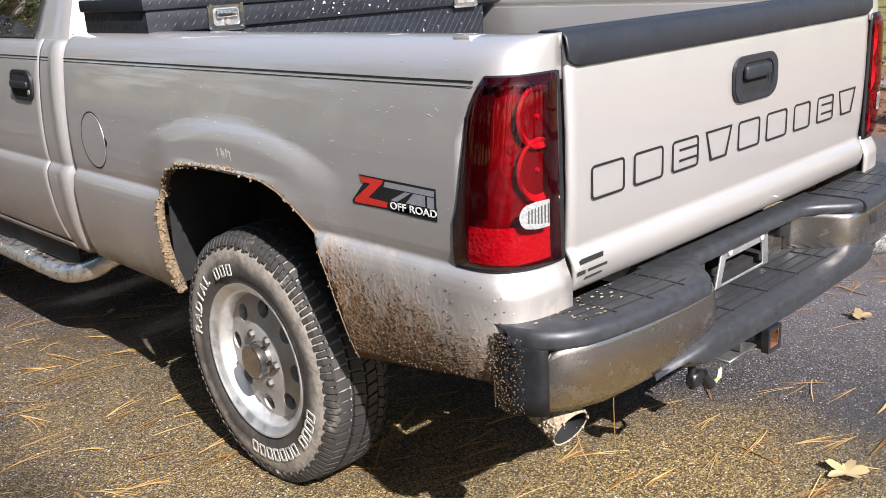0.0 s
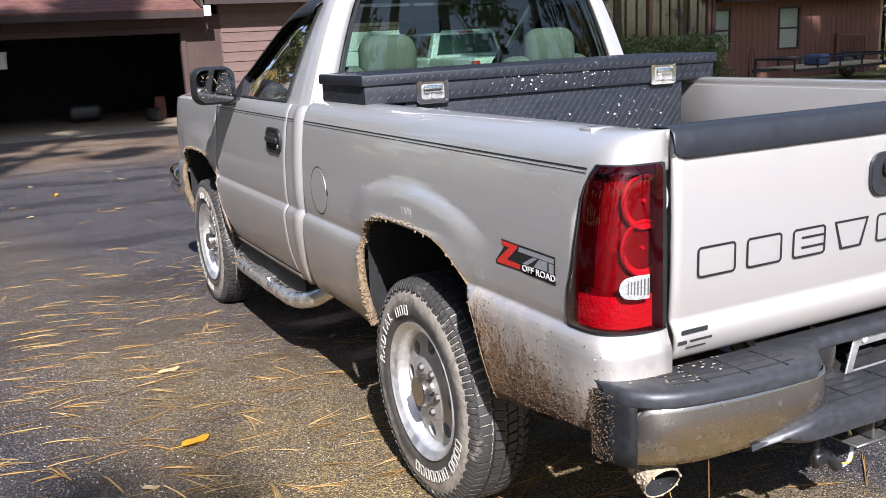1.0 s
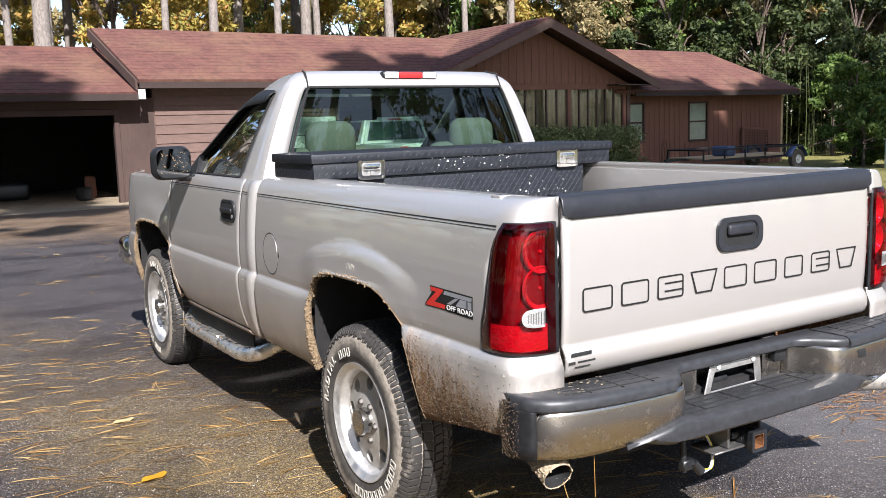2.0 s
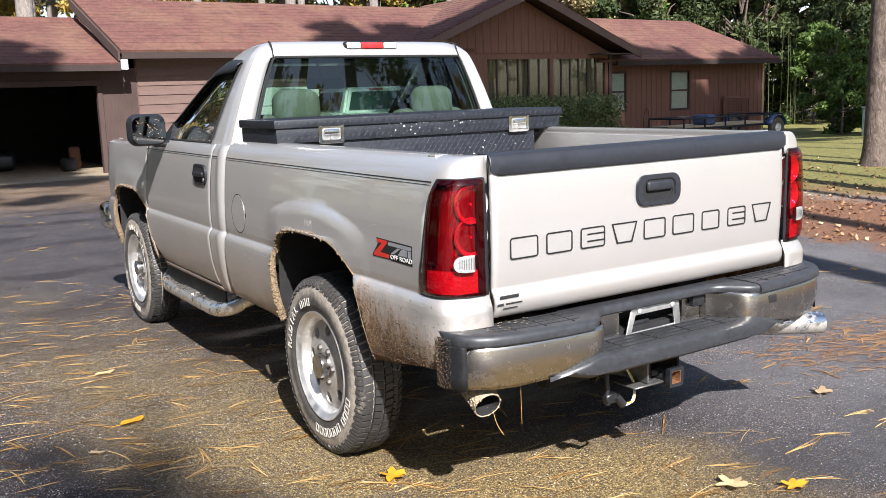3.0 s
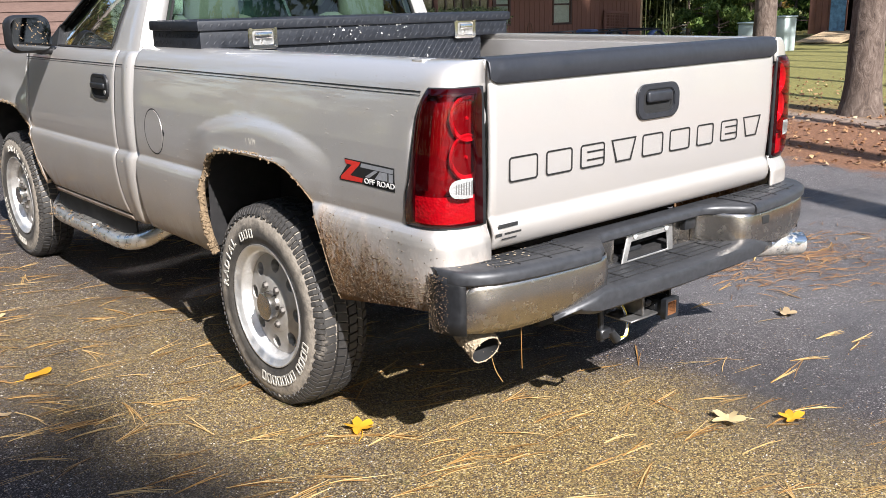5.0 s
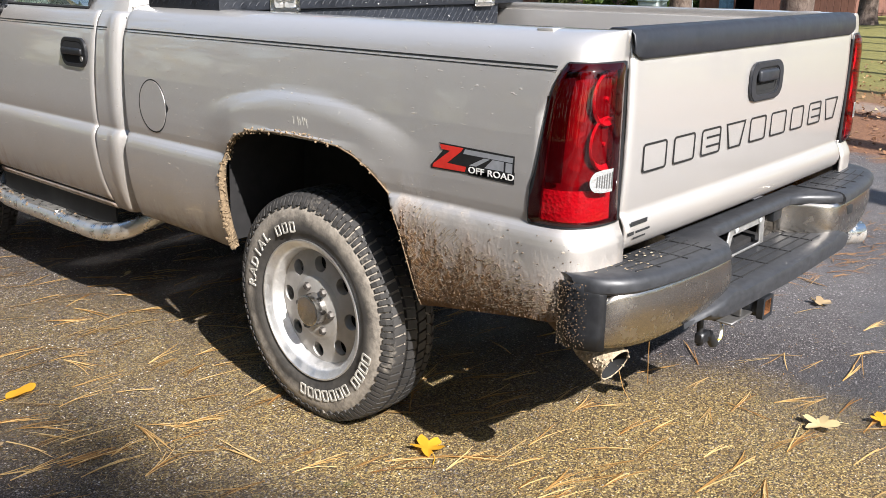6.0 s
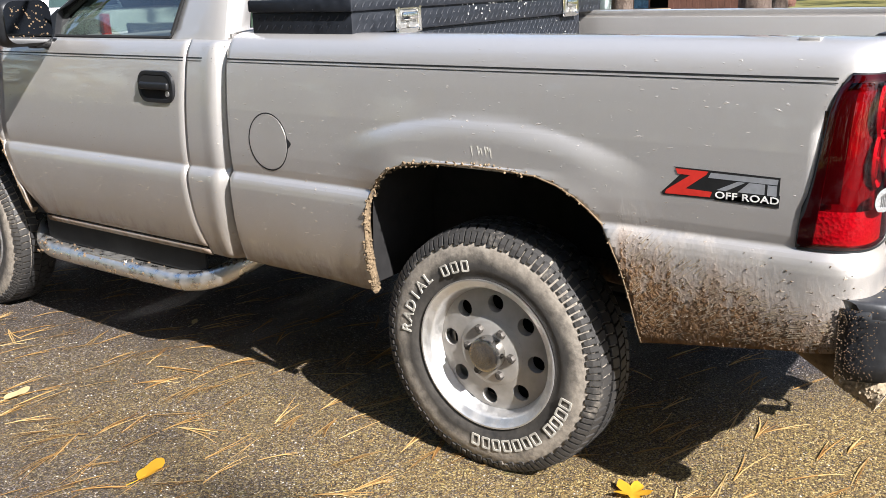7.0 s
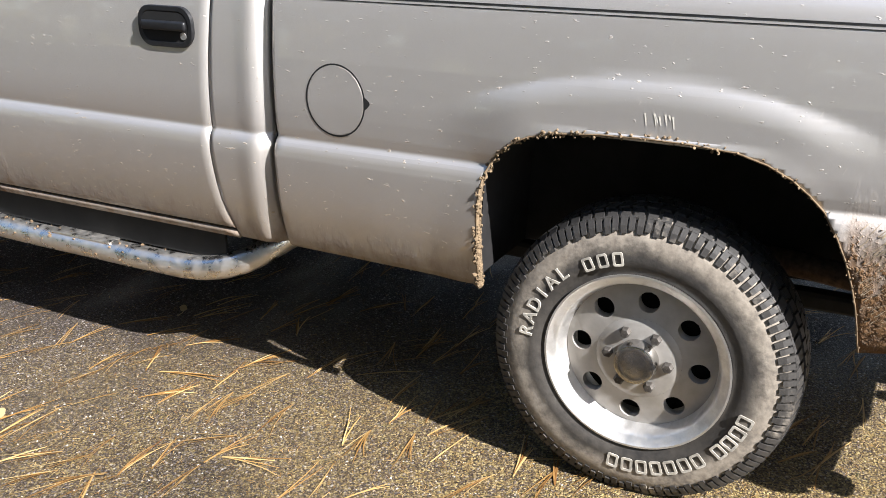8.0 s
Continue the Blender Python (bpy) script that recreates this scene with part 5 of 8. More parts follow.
add_cyl(bm, (-0.75, 1.05, 0.394), (0.75, 1.05, 0.394), 0.045, n=14)
got = bmesh.ops.create_uvsphere(bm, u_segments=14, v_segments=8, radius=0.15)["verts"]
bmesh.ops.translate(bm, verts=got, vec=(0.05, 1.05, 0.394))
part("rear_axle", bm, DARK, under)
part("front_axle", rod((-0.75, 4.065, 0.394), (0.75, 4.065, 0.394), 0.045, n=14), DARK, under)
for sign in (-1, 1):
    for arch in (REAR_ARCH, FRONT_ARCH):
        bm = bmesh.new()
        rows = [[bm.verts.new((sign * x, y, z + 0.022)) for x in (0.945, 0.61)] for y, z in arch]
        for a, b in zip(rows, rows[1:]):
            bm.faces.new((a[0], a[1], b[1], b[0]))
        bm.faces.new([r[1] for r in rows])
        part("inner_wing", bm, DARK, under)
for sign in (-1, 1):
    part("leaf_spring", boxed((sign * 0.52 - 0.03, 0.3, 0.44), (sign * 0.52 + 0.03, 1.8, 0.49), 0.01, 1), DARK, under)
    part("damper", rod((sign * 0.55, 0.95, 0.42), (sign * 0.50, 0.80, 0.80), 0.03, n=10), DARK, under)


# ---- wheels ----
def wheel_parts(bm_dict):
    """Meshes for one wheel about its hub, outer face towards -x."""
    R = 0.400
    # tyre carcass
    bm = bmesh.new()
    prof = [(0.13, 0.215), (0.125, 0.235), (0.134, 0.26), (0.142, 0.30), (0.138, 0.335), (0.122, 0.373), (0.095, 0.386), (0.0, 0.389),
            (-0.095, 0.386), (-0.122, 0.373), (-0.134, 0.350), (-0.1395, 0.335), (-0.141, 0.318), (-0.1425, 0.300), (-0.1405, 0.285), (-0.1415, 0.280), (-0.136, 0.262), (-0.129, 0.243), (-0.124, 0.231), (-0.118, 0.217)]
    add_lathe(bm, prof, 96)
    bm_dict["carcass"] = bm
    # tread blocks in five rows, with lugs over the shoulders
    bm = bmesh.new()
    count = 72
    for i in range(count):
        for row, (x0, x1, sh) in enumerate(((-0.121, -0.078, 0.0), (-0.070, -0.030, 0.5), (-0.022, 0.022, 0.2), (0.030, 0.070, 0.6), (0.078, 0.121, 0.1))):
            a0 = 2 * math.pi * (i + sh) / count
            da = 2 * math.pi / count * (0.72 if row in (0, 4) else 0.80)
            skew = 0.018 * (1 if row % 2 else -1)
            ring = []
            for rr in (0.380, R if row not in (0, 4) else R - 0.003):
                for xx, aa in ((x0, a0), (x1, a0 + skew), (x1, a0 + da + skew), (x0, a0 + da)):
                    k = rr - (0.010 if row == 0 and xx == x0 and rr > 0.39 else 0) - (0.010 if row == 4 and xx == x1 and rr > 0.39 else 0)
                    ring.append(bm.verts.new((xx, k * math.cos(aa), k * math.sin(aa))))
            for q in ((4, 5, 6, 7), (0, 1, 5, 4), (1, 2, 6, 5), (2, 3, 7, 6), (3, 0, 4, 7)):
                bm.faces.new([ring[k] for k in q])
    for i in range(112):
        a0, da = 2 * math.pi * i / 112, 2 * math.pi / 112 * (0.74 if i % 2 else 0.66)
        inner = 0.350 if i % 2 else 0.358
        ring = [bm.verts.new((-x, rr * math.cos(a), rr * math.sin(a))) for a in (a0, a0 + da) for x, rr in ((0.118, 0.390), (0.1330, 0.369), (0.1385, inner), (0.130, inner), (0.112, 0.377))]
        n = 5
        for k in range(n):
            bm.faces.new((ring[k], ring[(k + 1) % n], ring[n + (k + 1) % n], ring[n + k]))
        bm.faces.new(ring[:n]), bm.faces.new(ring[n:])
    bm_dict["tread"] = bm
    # rim barrel and lip
    bm = bmesh.new()
    add_lathe(bm, [(0.11, 0.235), (0.10, 0.205), (0.0, 0.195), (-0.070, 0.196), (-0.082, 0.200), (-0.100, 0.208), (-0.116, 0.211), (-0.122, 0.217), (-0.128, 0.229), (-0.136, 0.237), (-0.136, 0.242), (-0.124, 0.240)], 72)
    bm_dict["rim"] = bm
    # disc with eight holes: a ring of cells round each hole
    bm = bmesh.new()
    n_h, r_h, r_c = 8, 0.0275, 0.156
    depth = lambda r: float(np.interp(r, [0.05, 0.075, 0.10, 0.118, 0.150, 0.185, 0.200], [-0.103, -0.103, -0.101, -0.093, -0.089, -0.085, -0.078]))
    for h in range(n_h):
        mid = 2 * math.pi * (h + 0.11) / n_h
        outline = []
        for k in range(6):
            outline.append((0.200, mid - math.pi / n_h + 2 * math.pi / n_h * k / 6))
        for k in range(4):
            outline.append((0.200 - (0.200 - 0.112) * k / 4, mid + math.pi / n_h))
        for k in range(6):
            outline.append((0.112, mid + math.pi / n_h - 2 * math.pi / n_h * k / 6))
        for k in range(4):
            outline.append((0.112 + (0.200 - 0.112) * k / 4, mid - math.pi / n_h))
        cy, cz = r_c * math.cos(mid), r_c * math.sin(mid)
        outer, inner, deep = [], [], []
        for rr, aa in outline:
            y, z = rr * math.cos(aa), rr * math.sin(aa)
            outer.append(bm.verts.new((depth(rr), y, z)))
            d = Vector((y - cy, z - cz)).normalized()
            hy, hz = cy + r_h * d.x, cz + r_h * d.y
            inner.append(bm.verts.new((depth(math.hypot(hy, hz)), hy, hz)))
            deep.append(bm.verts.new((-0.060, hy, hz)))
        m = len(outer)
        for k in range(m):
            j = (k + 1) % m
            bm.faces.new((outer[k], outer[j], inner[j], inner[k]))
            bm.faces.new((inner[k], inner[j], deep[j], deep[k]))
    add_lathe(bm, [(depth(0.112), 0.112), (-0.099, 0.105), (-0.103, 0.096), (-0.103, 0.052)], 48)
    bmesh.ops.remove_doubles(bm, verts=bm.verts[:], dist=0.0004)
    bm_dict["disc"] = bm
    bm = bmesh.new()
    add_lathe(bm, [(-0.095, 0.056), (-0.130, 0.0545), (-0.141, 0.052), (-0.1435, 0.047), (-0.1425, 0.040), (-0.1435, 0.030), (-0.144, 0.0008)], 40)
    bm_dict["cap"] = bm
    bm = bmesh.new()
    add_lathe(bm, [(-0.098, 0.0155), (-0.112, 0.0145), (-0.117, 0.010), (-0.1175, 0.0005)], 6)
    bm_dict["nut"] = bm
    bm = bmesh.new()
    add_lathe(bm, [(-0.02, 0.19), (-0.02, 0.01)], 32)
    add_lathe(bm, [(-0.045, 0.13), (-0.045, 0.06), (0.0, 0.06)], 32)
    bm_dict["drum"] = bm


meshes = {}
wheel_parts(meshes)
for key, b in list(meshes.items()):
    me = bpy.data.meshes.new(key)
    if key in ("carcass", "tread"):
        for v in b.verts:
            v.co.x = v.co.x * 0.50 if v.co.x > 0 else v.co.x
    bmesh.ops.recalc_face_normals(b, faces=b.faces[:])
    b.to_mesh(me)
    b.free()
    me.materials.append({"carcass": SIDEWALL, "tread": TREAD, "rim": ALLOY, "disc": ALLOY_DISC, "cap": HUB_CHROME, "nut": DARK_NUT, "drum": DARK}[key])
    if key != "tread":
        me.polygons.foreach_set("use_smooth", [True] * len(me.polygons))
        me.set_sharp_from_angle(angle=radians(35))
    meshes[key] = me


def ring_word(text, size, radius, deg0, spread, name):
    """Raised white letters set round the sidewall, read from outside; blocks where text is None."""
    verts, faces = [], []
    n = len(text) if isinstance(text, str) else text
    for i in range(n):
        a = radians(deg0 + spread * (i - (n - 1) / 2))
        # u along the turn, v outward
        out = Vector((0, math.cos(a), math.sin(a)))
        along = Vector((0, -math.sin(a), math.cos(a)))
        m = Matrix(((0, 0, -1, -0.1425), (along.y, out.y, 0, radius * out.y), (along.z, out.z, 0, radius * out.z), (0, 0, 0, 1)))
        if isinstance(text, str):
            if text[i] == " ":
                continue
            cu = bpy.data.curves.new("c", "FONT")
            cu.body, cu.size, cu.extrude, cu.align_x, cu.align_y, cu.offset = text[i], size, 0.002, "CENTER", "CENTER", 0.0008
            tmp = bpy.data.objects.new("c", cu)
            me = bpy.data.meshes.new_from_object(tmp)
            bpy.data.objects.remove(tmp)
            base = len(verts)
            verts += [tuple(m @ v.co) for v in me.vertices]
            faces += [tuple(base + k for k in p.vertices) for p in me.polygons]
            bpy.data.meshes.remove(me)
        else:
            bm = bmesh.new()
            w, h, t = size * 0.72, size * 0.95, size * 0.15
            add_ring(bm, rounded(w, h, size * 0.12, 2), rounded(w - 2 * t, h - 2 * t, size * 0.06, 2), m, 0.002)
            bm.verts.index_update()
            base = len(verts)
            verts += [tuple(v.co) for v in bm.verts]
            faces += [tuple(base + v.index for v in f.verts) for f in bm.faces]
            bm.free()
    return mesh_of(name, verts, faces, TYRE_WHITE)


LETTERS = [ring_word("RADIAL", 0.050, 0.293, 27, 8.0, "raised_word"), ring_word(3, 0.038, 0.285, 70, 8.0, "raised_mark"),
           ring_word(4, 0.042, 0.297, 208, 7.2, "raised_mark"), ring_word(7, 0.042, 0.293, 254, 7.6, "raised_mark")]


def wheel(x, y, turn, flip):
    w = held(thing("wheel", "dusty alloy wheel with a mud-greyed all-terrain tyre", "", (0, 0, 0)), None)

    def add(name, me, up, label="", loc=None):
        ob = new(name, me)
        ob.parent = up
        if loc:
            ob.location = loc
        return tagged(ob, label) if label else ob

    ty = add("tyre", meshes["carcass"], w, "black tyre, dusty, with raised white letters")
    tagged(add("tread_pattern", meshes["tread"], ty), kind="stuff")
    for me in LETTERS:
        tagged(add(me.name.split(".")[0], me, ty), kind="stuff")
    rim = add("rim", meshes["rim"], w, "bright machined rim lip")
    add("rim_disc", meshes["disc"], rim)
    add("hub_cap", meshes["cap"], rim)
    for k in range(6):
        a = 2 * math.pi * (k + 0.05) / 6
        add("lug_nut", meshes["nut"], rim, "", (0, 0.079 * math.cos(a), 0.079 * math.sin(a)))
    add("brake_drum", meshes["drum"], w)
    w.matrix_basis = pose(x, y, 0.386, turn, 0, 180 if flip else 0)
    w.parent = TRUCK
    w.matrix_parent_inverse = TRUCK.matrix_basis.inverted()
    return w


wheel(-0.832, 1.044, 0, False)
wheel(-0.832, 4.058, 70, False)
wheel(0.815, 1.050, 30, True)
wheel(0.815, 4.065, 100, True)

# ---- rear bumper ----
bumper = held(thing("rear_bumper", "chrome step bumper with black pads, scuffed and muddy", "", (0, -0.05, 0.55)), TRUCK)


def bumper_line(x):
    """y of the outer face at x."""
    a = abs(x)
    return float(np.interp(a, [0, 0.42, 0.55, 0.70, 0.80, 0.86, 0.91, 0.945, 0.962, 0.972], [-0.150, -0.150, -0.148, -0.138, -0.124, -0.110, -0.086, -0.052, -0.022, 0.020]))


BX = [0.40, 0.415, 0.43, 0.455, 0.48, 0.52, 0.55, 0.62, 0.70, 0.76, 0.80, 0.83, 0.86, 0.885, 0.91, 0.93, 0.945, 0.957, 0.965, 0.970, 0.972]
for sign in (-1, 1):
    # chrome wing, running on into the recess
    v, f = [], []
    rows = 9
    inward = [(0.285, 0.012), (0.305, -0.006), (0.325, -0.034), (0.345, -0.070), (0.362, -0.102), (0.380, -0.128), (0.400, -0.143)]
    path = inward + [(x, bumper_line(x)) for x in BX[2:17]]
    for i, (x, yb) in enumerate(path):
        top = 0.712 - 0.034 * smoothstep(0.895, 0.95, x) ** 2
        bot = float(np.interp(x, [0.285, 0.43, 0.52, 0.62, 0.70, 0.78, 0.90, 0.972], [0.598, 0.590, 0.568, 0.555, 0.552, 0.549, 0.556, 0.566]))
        for j in range(rows):
            k = j / (rows - 1)
            z = bot + (top - bot) * k
            bow = (0.010 * math.sin(math.pi * k) - 0.018 * (1 - k) ** 3 * smoothstep(0.45, 0.65, x)) * smoothstep(0.30, 0.43, x)
            v.append((sign * x, yb - bow * (1 if x < 0.93 else 0.6), z))
    for i in range(len(path) - 1):
        for j in range(rows - 1):
            a = i * rows + j
            q = (a, a + rows, a + rows + 1, a + 1)
            f.append(q if sign > 0 else q[::-1])
    shell("chrome_wing", v, f, WING_CHROME, bumper, "scuffed chrome bumper wing", thick=0.004, angle=70)
    # black end cap with the corner
    v, f = [], []
    xs = BX[15:]
    for i, x in enumerate(xs):
        for j, z in enumerate((0.556, 0.60, 0.66, 0.70, 0.73)):
            v.append((sign * (x + 0.004), bumper_line(x) - 0.004, z))
    v += [(sign * 0.972, 0.045, z) for z in (0.575, 0.61, 0.66, 0.70, 0.73)]
    for i in range(len(xs)):
        for j in range(4):
            a = i * 5 + j
            q = (a, a + 5, a + 6, a + 1)
            f.append(q if sign > 0 else q[::-1])
    shell("end_cap", v, f, BLACK_PLASTIC, bumper, "black plastic end cap caked in mud", thick=0.008)
    # step pad with grooves
    bm = bmesh.new()
    rings = []
    for x in [0.447] + BX[3:]:
        yo = bumper_line(x) - 0.016
        yi = 0.012 if x < 0.80 else 0.012 + (x - 0.80) * 0.35
        yi = max(yi, yo + 0.02)
        k = 0.745 + 0.004 * smoothstep(0.5, 0.9, x)
        sec = [(yi, k - 0.03), (yi, k), (yi + (yo - yi) * 0.55, k + 0.003), (yo + 0.022, k + 0.001), (yo + 0.008, k - 0.005), (yo, k - 0.018), (yo + 0.001, k - 0.036), (yo + 0.012, k - 0.044)]
        rings.append([bm.verts.new((sign * x, y, z)) for y, z in sec])
    for a, b in zip(rings, rings[1:]):
        for k in range(7):
            bm.faces.new((a[k], b[k], b[k + 1], a[k + 1]))
    bm.faces.new(rings[0])
    pad = part("step_pad", bm, PAD, bumper, "grooved black step pad")
    for k in range(4):
        gb = bmesh.new()
        pts = [(sign * x, (bumper_line(x) - 0.016) * (0.72 - 0.2 * k) + 0.012 * (0.28 + 0.2 * k), 0.7478 + 0.004 * smoothstep(0.5, 0.9, x)) for x in (0.48, 0.53, 0.58, 0.66, 0.74, 0.80, 0.84)]
        add_tube(gb, pts, 0.0019, 5)
        part("groove", gb, GAP, pad)
    for x in (0.52, 0.64, 0.76):
        part("groove", boxed((sign * x - 0.0018, bumper_line(x) + 0.012, 0.7465), (sign * x + 0.0018, 0.0, 0.7492 + 0.003 * smoothstep(0.5, 0.9, x))), GAP, pad)
    # square socket in the wing
    part("wing_socket", boxed((sign * 0.53 - 0.028, -0.160, 0.655), (sign * 0.53 + 0.022, -0.140, 0.688), 0.006, 2), GAP, bumper) if sign > 0 else None

crumbs = bmesh.new()
rr = random.Random(52)
for _ in range(50):
    x, y = -0.62 - 0.30 * rr.random(), 0.0 - 0.10 * rr.random() ** 1.5
    c = Vector((x, y, 0.7505 + 0.002 * rr.random()))
    s, a = rr.uniform(0.0015, 0.007), rr.uniform(0, 6.28)
    vs = [crumbs.verts.new(c + Vector((s * math.cos(a + k), s * 0.6 * math.sin(a + k), rr.uniform(0, 0.002)))) for k in (0, 1.5, 3.0, 4.6)]
    crumbs.faces.new(vs)
tagged(part("leaf_crumbs", crumbs, CRUST, bumper, "dry leaf crumbs and grit on the step pad"), kind="stuff")

# middle: upper ledge, recess, plate frame, lower step
bm = bmesh.new()
rings = []
for x in np.linspace(-0.46, 0.46, 33):
    yo = float(np.interp(abs(x), [0, 0.29, 0.33, 0.37, 0.41, 0.46], [-0.036, -0.040, -0.058, -0.105, -0.146, -0.160]))
    sec = [(0.035, 0.712), (0.035, 0.741), (yo + 0.018, 0.743), (yo + 0.006, 0.738), (yo, 0.728), (yo + 0.002, 0.712), (yo + 0.010, 0.706)]
    rings.append([bm.verts.new((float(x), y, z)) for y, z in sec])
for a, b in zip(rings, rings[1:]):
    for k in range(7):
        bm.faces.new((a[k], b[k], b[(k + 1) % 7], a[(k + 1) % 7]))
bm.faces.new(rings[0]), bm.faces.new(rings[-1][::-1])
part("upper_ledge", bm, PAD, bumper, "black upper ledge of the bumper")
bm = bmesh.new()
add_box(bm, (-0.33, 0.015, 0.59), (-0.165, 0.030, 0.725))
add_box(bm, (0.18, 0.015, 0.59), (0.33, 0.030, 0.725))
add_box(bm, (-0.17, 0.015, 0.69), (0.185, 0.030, 0.725))
part("recess_face", bm, WING_CHROME, bumper)
# near-black sheet painted for the shade behind the plate bracket
part("recess_hollow", boxed((-0.17, 0.09, 0.58), (0.19, 0.10, 0.70)), GAP, bumper)
bm = bmesh.new()
rings = []
for x in np.linspace(-0.63, 0.63, 53):
    a = abs(x)
    yo = min(-0.186 + 0.02 * a, 1.0) if a < 0.40 else bumper_line(a) - 0.028 + 0.036 * smoothstep(0.47, 0.63, a)
    zt = float(np.interp(a, [0, 0.35, 0.39, 0.42, 0.46, 0.52, 0.58, 0.64, 0.68], [0.602, 0.602, 0.612, 0.616, 0.606, 0.590, 0.574, 0.560, 0.556]))
    zb_ = 0.530 + 0.028 * smoothstep(0.42, 0.62, a)
    yi = float(np.interp(a, [0, 0.30, 0.36, 0.42, 0.68], [0.03, 0.02, -0.06, -0.13, -0.12]))
    sec = [(yi, zt - 0.01), (yi, zt), (yo + 0.05, zt + 0.002), (yo + 0.018, zt - 0.001), (yo + 0.005, zt - 0.007), (yo, zt - 0.018), (yo + 0.003, max(min(zb_ + 0.014, zt - 0.012), zt - 0.08 + 0.078 * smoothstep(0.50, 0.62, a))), (yo + 0.022, max(min(zb_, zt - 0.014), zt - 0.08 + 0.077 * smoothstep(0.50, 0.62, a)))]
    rings.append([bm.verts.new((float(x), y, z)) for y, z in sec])
for a, b in zip(rings, rings[1:]):
    for k in range(8):
        bm.faces.new((a[k], b[k], b[(k + 1) % 8], a[(k + 1) % 8]))
bm.faces.new(rings[0]), bm.faces.new(rings[-1][::-1])
low = part("lower_step", bm, PAD, bumper, "grooved black lower step")
for k in range(4):
    part("groove", boxed((-0.36, -0.125 + k * 0.035, 0.603), (0.36, -0.1215 + k * 0.035, 0.6062)), GAP, low)
for x in (-0.27, -0.09, 0.09, 0.27):
    part("groove", boxed((x - 0.0016, -0.13, 0.603), (x + 0.0016, -0.02, 0.6062)), GAP, low)
# licence plate bracket, empty
bm = bmesh.new()
mpl = on_rear(-0.004, -0.006, 0.652)
add_ring(bm, [(-0.152, -0.064), (0.150, -0.060), (0.138, 0.062), (-0.118, 0.060)], [(-0.120, -0.044), (0.116, -0.042), (0.106, 0.024), (-0.098, 0.022)], mpl, 0.006)
bmesh.ops.bevel(bm, geom=bm.edges[:], offset=0.0015, segments=1, affect="EDGES")
plate = part("plate_bracket", bm, STEEL, bumper, "bare metal plate bracket, no plate on it")
for x in (-0.088, 0.092):
    part("bolt", rod((x, -0.008, 0.694), (x, -0.018, 0.694), 0.010, n=8), WHITE_PAINT, plate)
part("plate_lamp", boxed((-0.10, 0.03, 0.61), (0.02, 0.085, 0.64), 0.012, 2), BLACK_PLASTIC, bumper)
for x, w in ((-0.365, 0.02), (0.255, 0.035)):
    part("rubber_stop", boxed((x - w, -0.01 if x > 0 else -0.10, 0.655), (x + w, 0.02 if x > 0 else -0.06, 0.70), 0.008, 2), BLACK_PLASTIC, bumper)

# receiver hitch, chain plate, trailer plug
hitch = held(thing("receiver_hitch", "rusty black receiver hitch under the bumper", "", (0.03, -0.02, 0.42)), TRUCK)
bm = bmesh.new()
add_ring(bm, rounded(0.064, 0.064, 0.006, 2), rounded(0.050, 0.050, 0.004, 2), on_rear(0.035, 0.12, 0.42), 0.215)
add_ring(bm, rounded(0.076, 0.076, 0.006, 2), rounded(0.052, 0.052, 0.004, 2), on_rear(0.035, -0.075, 0.42), 0.022)
part("receiver_tube", bm, BLACK_STEEL, hitch)
bm = bmesh.new()
add_ring(bm, rounded(0.0525, 0.0525, 0.004, 2), rounded(0.046, 0.046, 0.004, 2), on_rear(0.035, -0.050, 0.42), 0.045)
part("tube_mouth", bm, RUST_ORANGE, hitch, "rusty orange mouth of the receiver tube")
part("tube_lining", boxed((0.010, 0.05, 0.396), (0.060, 0.06, 0.444)), AMBER, hitch, "rusty orange inside of the tube")
bm = bmesh.new()
add_box(bm, (-0.50, 0.05, 0.44), (0.55, 0.11, 0.50), 0.006, 1)
for x in (-0.045, 0.115):
    add_box(bm, (x - 0.006, -0.03, 0.40), (x + 0.006, 0.09, 0.54))
part("cross_tube", bm, DARK, hitch)
bm = bmesh.new()
add_box(bm, (-0.15, -0.06, 0.395), (0.01, 0.06, 0.403), 0.003, 1)
add_cyl(bm, (-0.03, -0.02, 0.43), (0.10, -0.02, 0.43), 0.012, n=10)
part("chain_plate", bm, DULL_GREY, hitch)
part("hitch_gusset", boxed((-0.082, -0.055, 0.405), (-0.070, 0.06, 0.535), 0.003, 1), DULL_GREY, hitch, "bare grey steel gusset")
# dark disc on the uncut tube, painting the hole's shade
bm = bmesh.new()
add_cyl(bm, (-0.0022, -0.035, 0.42), (0.001, -0.035, 0.42), 0.0135, n=16)
part("pin_hole", bm, GAP, hitch)
plug = held(thing("trailer_plug", "dusty black trailer plug hanging on coloured wires", "", (-0.20, 0, 0.36)), TRUCK)
bm = bmesh.new()
add_cyl(bm, (-0.235, 0.01, 0.46), (-0.24, 0.0, 0.34), 0.011, n=10)
add_cyl(bm, (-0.205, -0.01, 0.372), (-0.172, -0.015, 0.330), 0.015, 0.017, 12)
add_box(bm, (-0.255, -0.015, 0.345), (-0.20, 0.015, 0.385), 0.006, 1)
part("socket", bm, BLACK_PLASTIC, plug)
